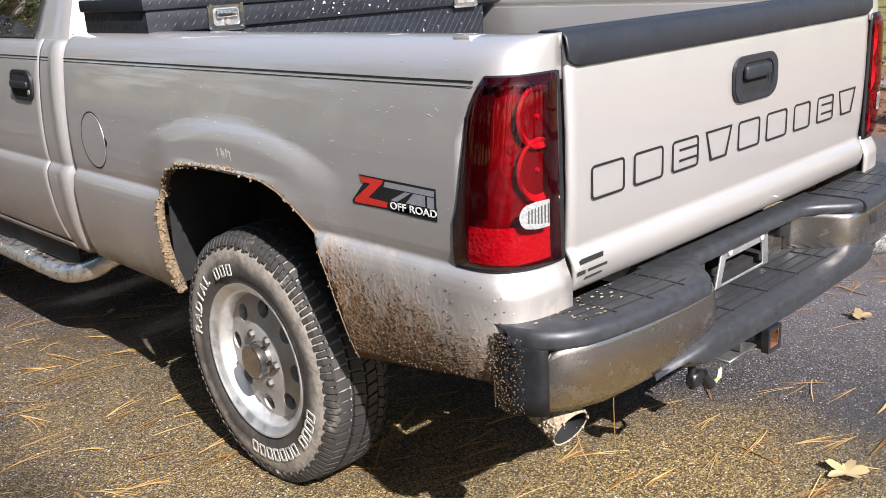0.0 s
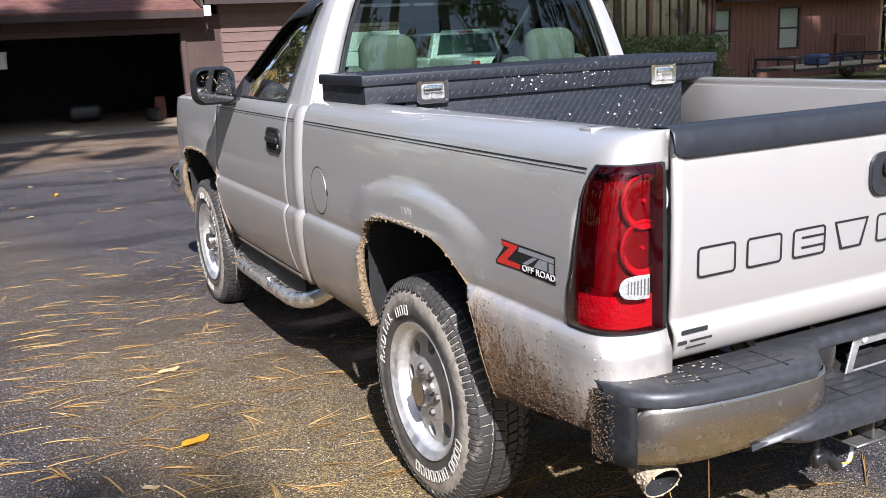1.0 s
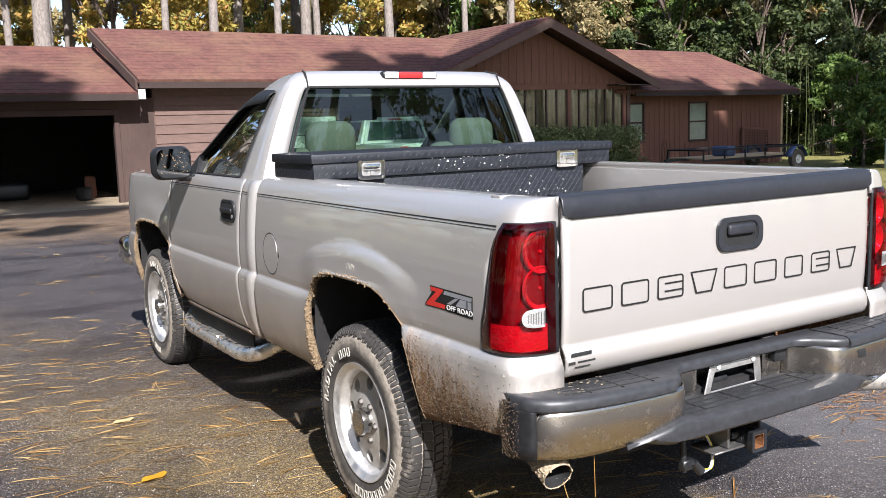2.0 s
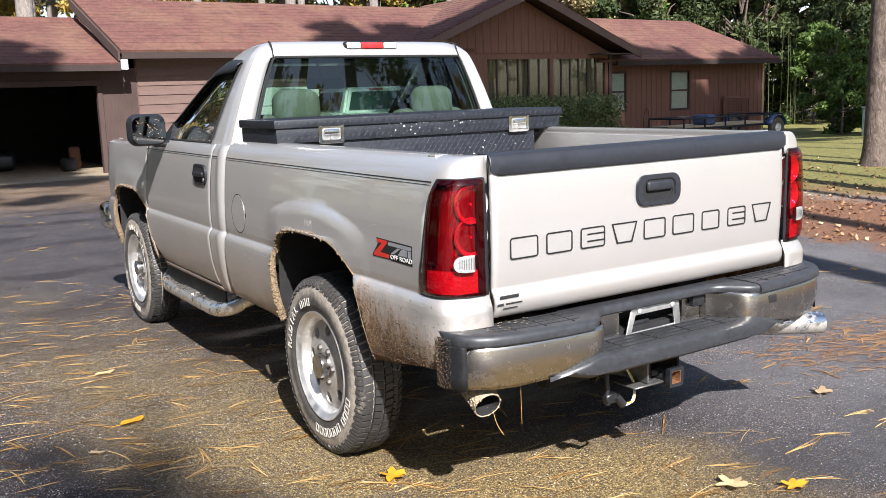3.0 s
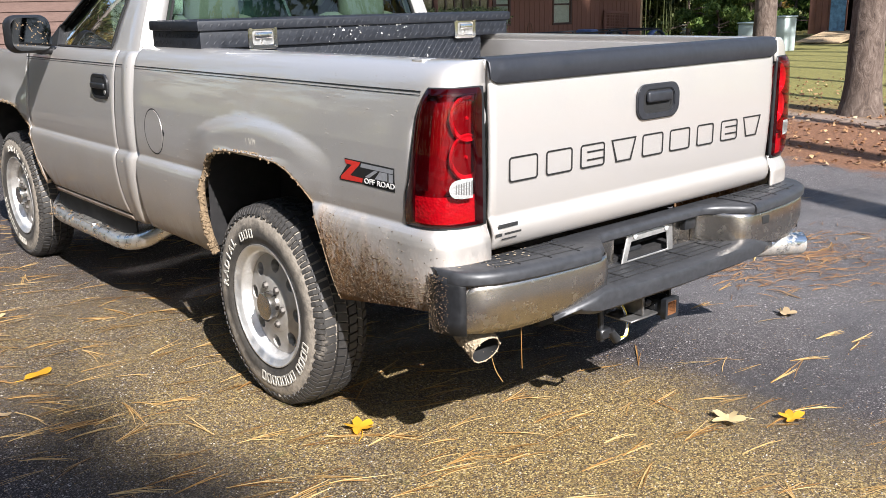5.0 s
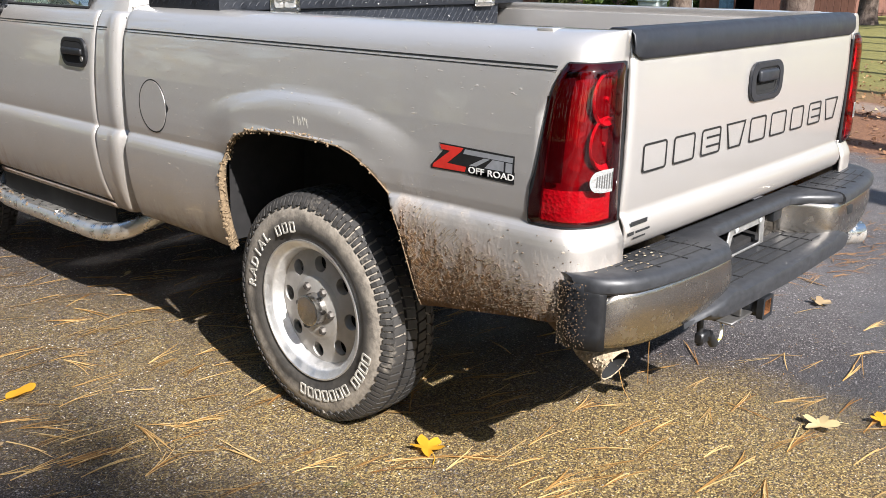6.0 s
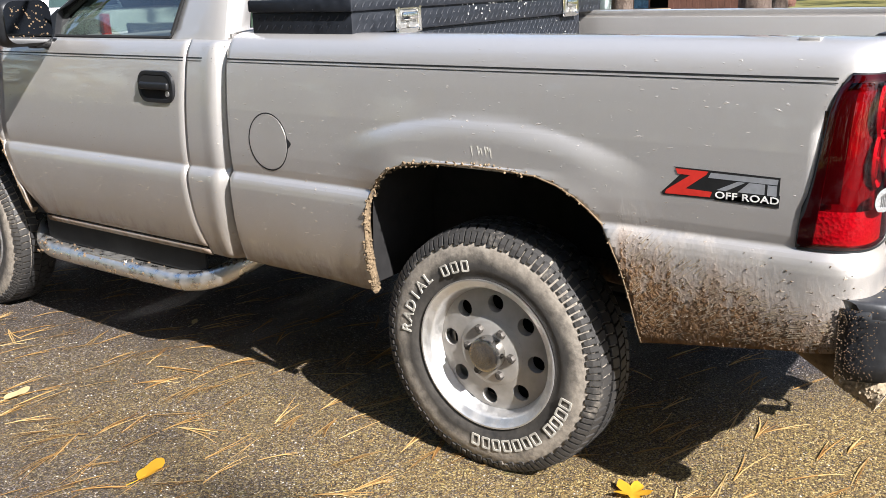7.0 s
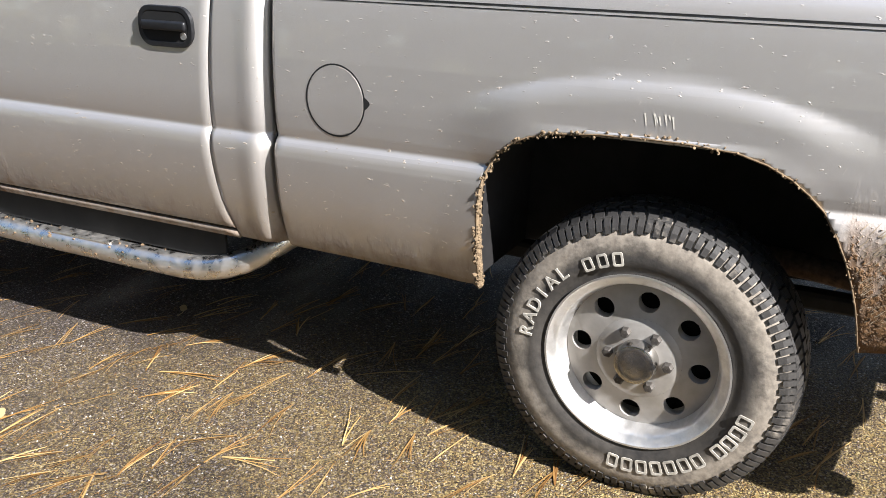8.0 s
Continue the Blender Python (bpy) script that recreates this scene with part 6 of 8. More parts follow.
for i, col in enumerate(((0.75, 0.75, 0.72), (0.05, 0.18, 0.55), (0.6, 0.45, 0.05))):
    bm = bmesh.new()
    add_tube(bm, curve_points([(-0.165, -0.015, 0.325 + i * 0.004), (-0.12 + i * 0.004, -0.012, 0.335), (-0.100, 0.0, 0.39 + i * 0.004), (-0.115, 0.02, 0.45), (-0.13, 0.04, 0.49)], 6), 0.0042, 6)
    part("wire", bm, simple("wire_colour", col, 0.5, 0, 0.1, 40, 0.0), plug)

# exhausts
for sign in (-1, 1):
    ex = bmesh.new()
    reach = 0.115 if sign < 0 else 0.34
    d = (Vector((-0.10, -0.90, -0.42)) if sign < 0 else Vector((0.92, -0.38, -0.05))).normalized()
    tip = Vector((sign * 0.840, -0.052, 0.482)) if sign < 0 else Vector((1.015, -0.045, 0.468))
    q = d.to_track_quat("Z", "Y").to_matrix().to_4x4()
    add_lathe(ex, [(-reach, 0.046), (-reach + 0.005, 0.049), (-0.004, 0.050), (0.0, 0.049), (-0.002, 0.0465)], 32, "Z")
    bmesh.ops.transform(ex, matrix=Matrix.Translation(tip) @ q, verts=ex.verts[:])
    eo = part("exhaust_tip", ex, CRUST if sign < 0 else CHROME, TRUCK, "exhaust tip caked in dry tan mud" if sign < 0 else "bright chrome exhaust tip")
    inner = bmesh.new()
    add_lathe(inner, [(-0.002, 0.0465), (-0.02, 0.045), (-0.18, 0.044), (-0.18, 0.001)], 28, "Z")
    bmesh.ops.transform(inner, matrix=Matrix.Translation(tip) @ q, verts=inner.verts[:])
    part("bore", inner, GAP, eo)
    sleeve = bmesh.new()
    add_lathe(sleeve, [(-reach - 0.125, 0.042), (-reach - 0.085, 0.044), (-reach + 0.003, 0.0475)], 28, "Z")
    bmesh.ops.transform(sleeve, matrix=Matrix.Translation(tip) @ q, verts=sleeve.verts[:])
    part("sleeve", sleeve, MUD if sign < 0 else RUSTY, eo)
    pipe = bmesh.new()
    add_tube(pipe, curve_points([tip - d * (reach + 0.085), Vector((sign * (0.76 if sign < 0 else 0.55), 0.30, 0.60)), Vector((sign * 0.60, 0.9, 0.60)), Vector((sign * 0.40, 1.5, 0.55)), Vector((sign * 0.3, 2.4, 0.45))], 6), 0.033, 10)
    part("pipe", pipe, RUSTY, eo)
    if sign < 0:
        mud = bmesh.new()
        rr = random.Random(21)
        side, up = q.to_3x3() @ Vector((1, 0, 0)), q.to_3x3() @ Vector((0, 1, 0))
        for _ in range(260):
            a = rr.uniform(0, 2 * math.pi)
            p = tip - d * rr.uniform(0.0, 0.115) + 0.0495 * (math.cos(a) * side + math.sin(a) * up)
            got = bmesh.ops.create_icosphere(mud, subdivisions=1, radius=rr.uniform(0.002, 0.0055))["verts"]
            for vv in got:
                vv.co = p + vv.co * rr.uniform(0.6, 1.3)
        tagged(part("mud_crust", mud, CRUST, eo), kind="stuff")
        for q0, q1, q2 in ((tip + Vector((0.02, 0.0, -0.02)), tip + Vector((0.03, -0.01, -0.07)), tip + Vector((0.05, -0.02, -0.11))), (Vector((-0.72, -0.08, 0.55)), Vector((-0.718, -0.08, 0.48)), Vector((-0.72, -0.085, 0.40)))):
            straw = bmesh.new()
            add_tube(straw, curve_points([q0, q1, q2], 4), 0.0011, 5)
            part("hanging_straw", straw, NEEDLE, eo)

# side step bars
for sign in (-1, 1):
    bm = bmesh.new()
    pts = [(sign * 0.70, 2.20, 0.50), (sign * 0.80, 2.26, 0.455), (sign * 0.875, 2.36, 0.395), (sign * 0.918, 2.50, 0.365), (sign * 0.928, 2.70, 0.362), (sign * 0.928, 3.0, 0.362), (sign * 0.928, 3.3, 0.362), (sign * 0.918, 3.46, 0.365), (sign * 0.875, 3.58, 0.385), (sign * 0.80, 3.64, 0.44), (sign * 0.70, 3.66, 0.50)]
    add_tube(bm, curve_points(pts, 7), 0.041, 16)
    sb = part("step_bar", bm, BAR_CHROME, TRUCK, "muddy chrome tubular step bar")
    part("tread_pad", boxed((sign * 0.928 - 0.028, 2.86, 0.392), (sign * 0.928 + 0.028, 3.14, 0.4045), 0.010, 2), BAR_CHROME, sb)
    if sign < 0:
        mud = bmesh.new()
        rr = random.Random(33)
        for _ in range(60):
            y = 3.5 - rr.random() ** 1.8
            a = rr.uniform(-0.6, 1.9)
            p = Vector((-0.928 - 0.041 * math.sin(a), y, 0.362 + 0.041 * math.cos(a)))
            got = bmesh.ops.create_icosphere(mud, subdivisions=1, radius=rr.uniform(0.0015, 0.0050) * (1 + (y - 2.5) * 0.6))["verts"]
            for vv in got:
                vv.co = p + vv.co * rr.uniform(0.5, 1.3)
        tagged(part("mud_crust", mud, MUD, sb), kind="stuff")
    for y in (2.34, 3.52):
        part("bracket", boxed((sign * 0.72 - 0.10, y - 0.02, 0.44), (sign * 0.72 + 0.10, y + 0.02, 0.50), 0.004, 1), DARK, sb)


# ---- tool box across the bed ----
def tool_box():
    box = thing("tool_box", "black diamond-plate tool box across the bed rails, scuffed", "tool box", (0, 1.81, 1.33))
    y0, y1 = 1.575, 2.045
    bm = bmesh.new()
    add_box(bm, (-0.872, y0 + 0.012, 1.330), (0.872, y1, 1.404), 0.006, 2)
    add_box(bm, (-0.700, y0 + 0.03, 0.98), (0.700, y1 - 0.03, 1.332), 0.006, 2)
    part("body", bm, PLATE, box)
    bm = bmesh.new()
    add_box(bm, (-0.885, y0, 1.402), (0.885, y1 + 0.004, 1.444), 0.008, 2)
    lid = part("lid", bm, PLATE, box, "black tread-plate lid, closed")
    # raised lozenges: rows leaning one way then the other
    verts, faces = [], []

    def lozenge(c, u, v, n, lean):
        base = len(verts)
        d, s = (u * math.cos(lean) + v * math.sin(lean)), (-u * math.sin(lean) + v * math.cos(lean))
        for a, b, h in ((-0.0150, 0, 0), (0, 0.0036, 0), (0.0150, 0, 0), (0, -0.0036, 0), (-0.009, 0, 0.0015), (0.009, 0, 0.0015)):
            verts.append(tuple(c + d * a + s * b + n * h))
        for q in ((0, 3, 4), (0, 4, 1), (3, 2, 5), (2, 1, 5), (3, 5, 4), (4, 5, 1)):
            faces.append(tuple(base + k for k in q))

    X, Y, Z = Vector((1, 0, 0)), Vector((0, 1, 0)), Vector((0, 0, 1))
    for face, (u0, u1, v0, v1, at, U, V, N) in enumerate((
        (-0.86, 0.86, 1.338, 1.398, y0 + 0.0122, X, Z, -Y), (-0.69, 0.69, 1.02, 1.325, y0 + 0.0302, X, Z, -Y), (-0.875, 0.875, 1.412, 1.436, y0 - 0.0002, X, Z, -Y),
        (-0.875, 0.875, y0 + 0.012, y1 - 0.01, 1.4442, X, Y, Z))):
        rows = max(1, int((v1 - v0) / 0.0215))
        for j in range(rows):
            v = v0 + (j + 0.5) * (v1 - v0) / rows
            n = int((u1 - u0) / 0.034)
            for i in range(n):
                u = u0 + (i + 0.5 + 0.5 * (j % 2)) * (u1 - u0) / n
                if u > u1:
                    continue
                c = X * u + (Y * at + Z * v if V is Z else Y * v + Z * at)
                lozenge(c, U, V, N, radians(48 if (i + j) % 2 else 42))
    for j in range(2):
        for i in range(12):
            for sgn in (-1,):
                c = Vector((-0.8722, y0 + 0.04 + i * 0.036, 1.352 + j * 0.03))
                lozenge(c, -Y, Z, -X, radians(45))
    ob = held(new("tread_pattern", mesh_of("tread_pattern", verts, faces, PLATE)), box)
    tagged(ob, "raised tread-plate lozenges", kind="stuff")
    for x in (-0.585, 0.572):
        bm = bmesh.new()
        m = on_rear(x, y0 + 0.011, 1.367)
        add_ring(bm, rounded(0.140, 0.096, 0.014), rounded(0.100, 0.060, 0.012), m, 0.006)
        bmesh.ops.bevel(bm, geom=bm.edges[:], offset=0.002, segments=1, affect="EDGES")
        la = part("paddle_latch", bm, CHROME, box, "bright chrome paddle latch")
        bm = bmesh.new()
        add_prism(bm, rounded(0.104, 0.064, 0.012), on_rear(x, y0 + 0.0115, 1.367), 0.001)
        part("dish", bm, STEEL, la)
        part("paddle", boxed((x - 0.042, y0 - 0.004, 1.362), (x + 0.042, y0 + 0.008, 1.390), 0.006, 2), CHROME, la)
        part("lock", rod((x, y0 + 0.010, 1.348), (x, y0 - 0.002, 1.348), 0.010, n=14), STEEL, la)
        for dx in (-0.060, 0.060):
            for dz in (-0.038, 0.038):
                part("rivet", rod((x + dx, y0 + 0.006, 1.367 + dz), (x + dx, y0 + 0.001, 1.367 + dz), 0.006, n=8), CHROME, la)
    # chips in the coating, thickest at the lid's middle and low at one end
    r = random.Random(44)
    bm = bmesh.new()
    for k in range(120):
        if k < 55:
            x, z, y = r.gauss(-0.02, 0.16), 1.37 + r.gauss(0.02, 0.03), y0 + 0.0095
            z = min(max(z, 1.338), 1.40)
        else:
            x, z, y = r.gauss(0.42, 0.16), 1.17 + r.gauss(0, 0.07), y0 + 0.0270
            x = min(x, 0.69)
        q, a = r.uniform(0.0012, 0.0055) * (1.5 if k % 17 == 0 else 1), r.uniform(0, 6.28)
        bm.faces.new([bm.verts.new((x + q * r.uniform(0.5, 1.2) * math.cos(a + e), y, z + q * 0.7 * r.uniform(0.5, 1.2) * math.sin(a + e))) for e in (0, 1.2, 2.5, 3.7, 5.0)])
    tagged(part("chips", bm, WHITE_INK, box, "pale chips in the black coating", smooth=False), kind="stuff")
    return box


tool_box()


# ---- ground ----
def lie(x, y):
    """Height of the ground: level where the truck stands, dropping a little to the house."""
    return -0.14 * smoothstep(6.0, 19.0, y) - 0.17 * smoothstep(12, 26, x) * smoothstep(4, 20, y) + 0.0


def ground():
    axis_x = np.r_[-1500, -400, -150, -80, -50, np.arange(-36, 60.1, 2.0), 80, 150, 400, 1500]
    axis_y = np.r_[-1500, -400, -150, -60, np.arange(-30, 70.1, 2.0), 100, 200, 500, 1500]
    v = [(float(x), float(y), float(lie(x, y))) for y in axis_y for x in axis_x]
    n = len(axis_x)
    f = [(j * n + i, j * n + i + 1, (j + 1) * n + i + 1, (j + 1) * n + i) for j in range(len(axis_y) - 1) for i in range(n - 1)]
    ob = new("ground", mesh_of("ground", v, f, GROUND, True))
    return tagged(ob, "damp asphalt drive with pine litter, lawn beyond", "ground", kind="structure")


ground()


def needles(count, seed, name, region, length, width, lift, material=NEEDLE):
    """Loose pine needles in threes, one mesh."""
    r = np.random.RandomState(seed)
    verts, faces = [], []
    for _ in range(count):
        x, y, heading = region(r)
        z = float(lie(x, y)) + lift
        for k in range(r.randint(2, 6)):
            a = heading + r.normal(0, 0.06)
            l = length * r.uniform(0.6, 1.15)
            bend = r.normal(0, 0.10)
            w = width * r.uniform(0.7, 1.2)
            pts = []
            for t in (0, 0.33, 0.66, 1):
                aa = a + bend * t
                pts.append((x + l * t * math.cos(aa), y + l * t * math.sin(aa), z + 0.004 * math.sin(t * 3.1) + r.uniform(0, 0.002)))
            base = len(verts)
            nx, ny = -math.sin(a) * w / 2, math.cos(a) * w / 2
            for i, p in enumerate(pts):
                s = 1 - 0.5 * (i == 3)
                verts += [(p[0] - nx * s, p[1] - ny * s, p[2]), (p[0] + nx * s, p[1] + ny * s, p[2] + 0.0006)]
            for i in range(3):
                b = base + 2 * i
                faces.append((b, b + 2, b + 3, b + 1))
    ob = new(name, mesh_of(name, verts, faces, material))
    return tagged(ob, "dry orange pine needles strewn on the asphalt", "pine needles", kind="stuff")


def strewn(r):
    while True:
        x, y = r.uniform(-3.6, 3.0), r.uniform(-2.2, 5.5)
        near = math.exp(-((x * 0.8 + y * 0.22 + 0.9) / 1.25) ** 2)
        if r.rand() < 0.16 + 0.85 * near:
            return x, y, radians(-14) + r.normal(0, 0.36) + (math.pi if r.rand() < 0.5 else 0)


def far_strewn(r):
    x, y = r.uniform(-9, 6), r.uniform(-3, 16)
    return x, y, r.uniform(0, 6.3)


needles(1250, 1, "pine_needles", strewn, 0.19, 0.0038, 0.002)


def drift(r):
    # a drift of needles blown together beside the truck
    x, y = 2.25 + r.normal(0, 0.38), 0.62 + r.normal(0, 0.22)
    return x, y, radians(-10) + r.normal(0, 0.6)


needles(330, 5, "pine_needles", drift, 0.12, 0.0017, 0.003, OLD_NEEDLE)
needles(650, 2, "pine_needles", far_strewn, 0.22, 0.004, 0.002)


def chaff():
    """Broken needle bits that felt the ground by the truck."""
    r = np.random.RandomState(8)
    n = 36000
    x = r.uniform(-3.2, 2.4, n)
    y = r.uniform(-2.2, 4.2, n)
    keep = r.rand(n) < 0.06 + np.exp(-((x * 0.8 + y * 0.22 + 0.60) / 0.9) ** 2)
    x, y = x[keep], y[keep]
    n = len(x)
    a, l, w = r.uniform(0, 6.28, n), r.uniform(0.004, 0.020, n) ** 1.0, r.uniform(0.0004, 0.0010, n)
    c, s = np.cos(a), np.sin(a)
    z = 0.0015 + r.uniform(0, 0.004, n)
    p = np.stack([np.stack([x - c * l / 2 - s * w, y - s * l / 2 + c * w, z], 1), np.stack([x + c * l / 2 - s * w, y + s * l / 2 + c * w, z + 0.001], 1),
                  np.stack([x + c * l / 2 + s * w, y + s * l / 2 - c * w, z + 0.001], 1), np.stack([x - c * l / 2 + s * w, y - s * l / 2 - c * w, z], 1)], 1).reshape(-1, 3)
    ob = new("needle_litter", mesh_of("needle_litter", p.tolist(), np.arange(4 * n).reshape(-1, 4).tolist(), NEEDLE))
    tagged(ob, "broken brown needle litter felted on the drive", "litter", kind="stuff")


chaff()


def grit():
    """Loose stones lying in the worn surface by the truck."""
    r = np.random.RandomState(23)
    n = 34000
    x, y = r.uniform(-2.8, 1.7, n), r.uniform(-1.6, 3.4, n)
    keep = r.rand(n) < np.where(x < -0.9, 0.9, np.where((y < 0.3) & (x < 0.2), 0.6, 0.05))
    x, y = x[keep], y[keep]
    n = len(x)
    s = r.uniform(0.0016, 0.0042, n)
    a = r.uniform(0, 6.28, n)
    verts, faces = np.zeros((n, 5, 3)), []
    for k in range(4):
        t = a + k * 1.571
        q = s * r.uniform(0.7, 1.3, n)
        verts[:, k] = np.stack([x + q * np.cos(t), y + q * np.sin(t), np.full(n, 0.0002)], 1)
    verts[:, 4] = np.stack([x + s * r.uniform(-0.3, 0.3, n), y + s * r.uniform(-0.3, 0.3, n), s * r.uniform(0.6, 1.1, n)], 1)
    base = np.arange(n)[:, None] * 5
    faces = np.concatenate([base + np.array([[k, (k + 1) % 4, 4]]) for k in range(4)])
    ob = new("loose_grit", mesh_of("loose_grit", verts.reshape(-1, 3).tolist(), faces.tolist(), GRIT))
    tagged(ob, "loose pale and dark grit on the worn asphalt", "grit", kind="stuff")


grit()


def fallen_leaf(name, x, y, size, turn, material, label, lobed=True):
    """A curled leaf with lobes and a stalk lying on the drive."""
    bm = bmesh.new()
    r = random.Random(int(x * 100) + int(y * 37))
    rim = []
    n = 40
    for i in range(n):
        a = 2 * math.pi * i / n
        k = (0.50 + 0.50 * abs(math.cos(2.5 * a)) ** 1.3) if lobed else (0.55 + 0.45 * abs(math.cos(a)) ** 1.6)
        k *= r.uniform(0.9, 1.1) if lobed else r.uniform(0.98, 1.02)
        rim.append(bm.verts.new((size * k * math.cos(a), size * k * math.sin(a) * (0.9 if lobed else 0.75), 0.010 + (0.016 if lobed else 0.009) * k * abs(math.sin(a * 1.5 + x)) * size / 0.06)))
    c = bm.verts.new((0, 0, 0.006))
    for i in range(n):
        bm.faces.new((c, rim[i], rim[(i + 1) % n]))
    add_tube(bm, [(-size * 0.5, 0, 0.009), (-size * 1.1, 0.01, 0.007), (-size * 1.5, 0.03, 0.004)], 0.0014, 5)
    bmesh.ops.transform(bm, matrix=pose(x, y, float(lie(x, y)), 0, 0, turn), verts=bm.verts[:])
    ob = part(name, bm, material)
    return tagged(ob, label, "leaf", "fallen leaves")


fallen_leaf("fallen_leaf", -1.574, 1.935, 0.062, 20, YELLOW_LEAF, "bright yellow oval leaf lying on the drive", False)
fallen_leaf("fallen_leaf", -0.869, 0.591, 0.062, 70, YELLOW_LEAF, "yellow maple leaf beside the rear tyre")
fallen_leaf("fallen_leaf", 0.151, -0.281, 0.066, 160, TAN_LEAF, "tan maple leaf lying on the drive")
fallen_leaf("fallen_leaf", -1.496, 2.862, 0.055, 10, TAN_LEAF, "pale curled leaf lying on the drive", False)
fallen_leaf("fallen_leaf", 0.33, -0.43, 0.055, 200, YELLOW_LEAF, "yellow maple leaf lying on the drive")
fallen_leaf("fallen_leaf", -0.612, 2.891, 0.03, 50, TAN_LEAF, "small pale leaf under the truck", False)
rl = random.Random(41)
for i in range(46):
    x, y = rl.uniform(-6, 5), rl.uniform(-1.5, 12)
    if -1.3 < x < 1.2 and y > -0.3 and y < 5.3:
        continue
    fallen_leaf("fallen_leaf", x, y, rl.uniform(0.03, 0.06), rl.uniform(0, 360), rl.choice((TAN_LEAF, FALLEN, FALLEN, YELLOW_LEAF)), "dry curled leaf lying on the drive", rl.random() < 0.5)


def leaf_litter():
    """Leaves thick on the ground between drive and lawn."""
    r = np.random.RandomState(15)
    n = 8200
    x, y = r.uniform(5.3, 15, n), r.uniform(-4, 16, n)
    keep = r.rand(n) < np.clip(1.25 - (x + 0.25 * y - 6) / 9.0, 0.05, 1)
    x, y = x[keep], y[keep]
    n = len(x)
    z = np.array([float(lie(a, b)) for a, b in zip(x, y)]) + 0.012
    s, a = r.uniform(0.014, 0.038, n), r.uniform(0, 6.28, n)
    verts, faces = [], []
    for i in range(n):
        b = len(verts)
        for k in range(5):
            t = a[i] + k * 1.257
            verts.append((x[i] + s[i] * math.cos(t), y[i] + s[i] * math.sin(t) * 0.8, z[i] + r.uniform(-0.008, 0.03)))
        faces.append(tuple(range(b, b + 5)))
    ob = new("leaf_litter", mesh_of("leaf_litter", verts, faces, LITTER))
    tagged(ob, "brown fallen leaves between drive and lawn", "leaf litter", kind="stuff")


leaf_litter()

# ---- the house ----
HY = 21.0  # front wall
HZ = -0.15
house = thing("house", "long low rust-brown timber house with shingled roofs and open garage", "house", (8, 25, HZ))


def quad_box(name, lo, hi, mat_, parent, bevel=0.0, label=""):
    return part(name, boxed(lo, hi, bevel, 1), mat_, parent, label, smooth=False)


# walls with openings through them
def wall_x(name, x0, x1, y, t, z0, z1, holes, material, parent, label=""):
    """A wall along x with rectangular holes (x0, x1, z0, z1), in stretches that butt end to end."""
    xs = sorted({x0, x1, *[h[0] for h in holes], *[h[1] for h in holes]})
    for a, b in zip(xs, xs[1:]):
        cuts = sorted([(h[2], h[3]) for h in holes if h[0] <= a + 1e-6 and h[1] >= b - 1e-6])
        z = z0
        for c, d in cuts + [(z1, z1)]:
            if c > z + 1e-4:
                part(name, boxed((a, y, z), (b, y + t, c)), material, parent, label, smooth=False)
            z = max(z, d)


GARAGE = (-2.95, 2.59, HZ, 1.99)
wall_x("garage_wall", -9.0, 3.55, HY, 0.15, HZ, 2.40, [GARAGE, (-9.0 + 0.6, -3.6, HZ, 1.99)], TRIM, house, "brown garage front wall")
wall_x("main_wall", 3.55, 13.2, HY + 0.02, 0.15, HZ, 2.72, [], LAPBOARD, house, "tan lap-board wall")
wall_x("porch_wall", 12.6, 18.90, HY - 0.55, 0.15, HZ, 2.66, [(13.9, 16.36, 0.60, 2.50), (16.50, 18.72, 0.60, 2.50)], SIDING, house, "rust boards round the sun porch")
wall_x("wing_wall", 18.90, 27.45, HY, 0.15, HZ - 0.3, 2.32, [(19.25, 20.16, 0.76, 2.0), (22.42, 23.30, 0.72, 2.0)], SIDING, house, "rust board-and-batten wall")
for x0, x1, y0, y1 in ((27.30, 27.45, HY, HY + 8), (-9.0, -8.85, HY, HY + 7), (3.4, 3.55, HY, HY + 8)):
    quad_box("end_wall", (x0, y0 + 0.15, HZ - 0.3), (x1, y1, 2.1), SIDING, house)
quad_box("back_wall", (-9.0, HY + 8, HZ - 0.3), (27.45, HY + 8.15, 2.2), SIDING, house)
# grooved boards standing proud
bm_b = bmesh.new()
add_box(bm_b, (-0.1, -0.014, 0), (0.1, 0.0, 1.0), 0.004, 1)
me_b = bpy.data.meshes.new("board")
bm_b.to_mesh(me_b)
bm_b.free()
me_b.materials.append(SIDING)


def board(x, y, z0, z1, w):
    ob = new("board", me_b)
    ob.location, ob.scale = (x, y, z0), (w / 0.2, 1, z1 - z0)
    held(ob, house)


for i in range(34):
    x = 18.92 + (i + 0.5) * 0.25
    y = HY - 0.002
    blocked = [(19.17, 20.24, 0.68, 2.08), (22.34, 23.38, 0.64, 2.08)]
    gaps = [b for b in blocked if b[0] < x + 0.1 and b[1] > x - 0.1]
    if gaps:
        board(x, y, HZ - 0.3, gaps[0][2], 0.24)
        board(x, y, gaps[0][3], 2.3, 0.24)
    else:
        board(x, y, HZ - 0.3, 2.3, 0.24)
for i in range(22):
    x = 12.75 + i * 0.29
    top = 4.24 - abs(x - 15.2) * 0.44
    board(x, HY - 0.552, 2.67, max(2.7, top), 0.28)
# lap boards of the main wall
bm_l = bmesh.new()
vs = [bm_l.verts.new(p) for p in ((-0.5, -0.006, 1), (0.5, -0.006, 1), (0.5, -0.030, 0), (-0.5, -0.030, 0), (-0.5, 0, 0), (0.5, 0, 0), (-0.5, 0, 1), (0.5, 0, 1))]
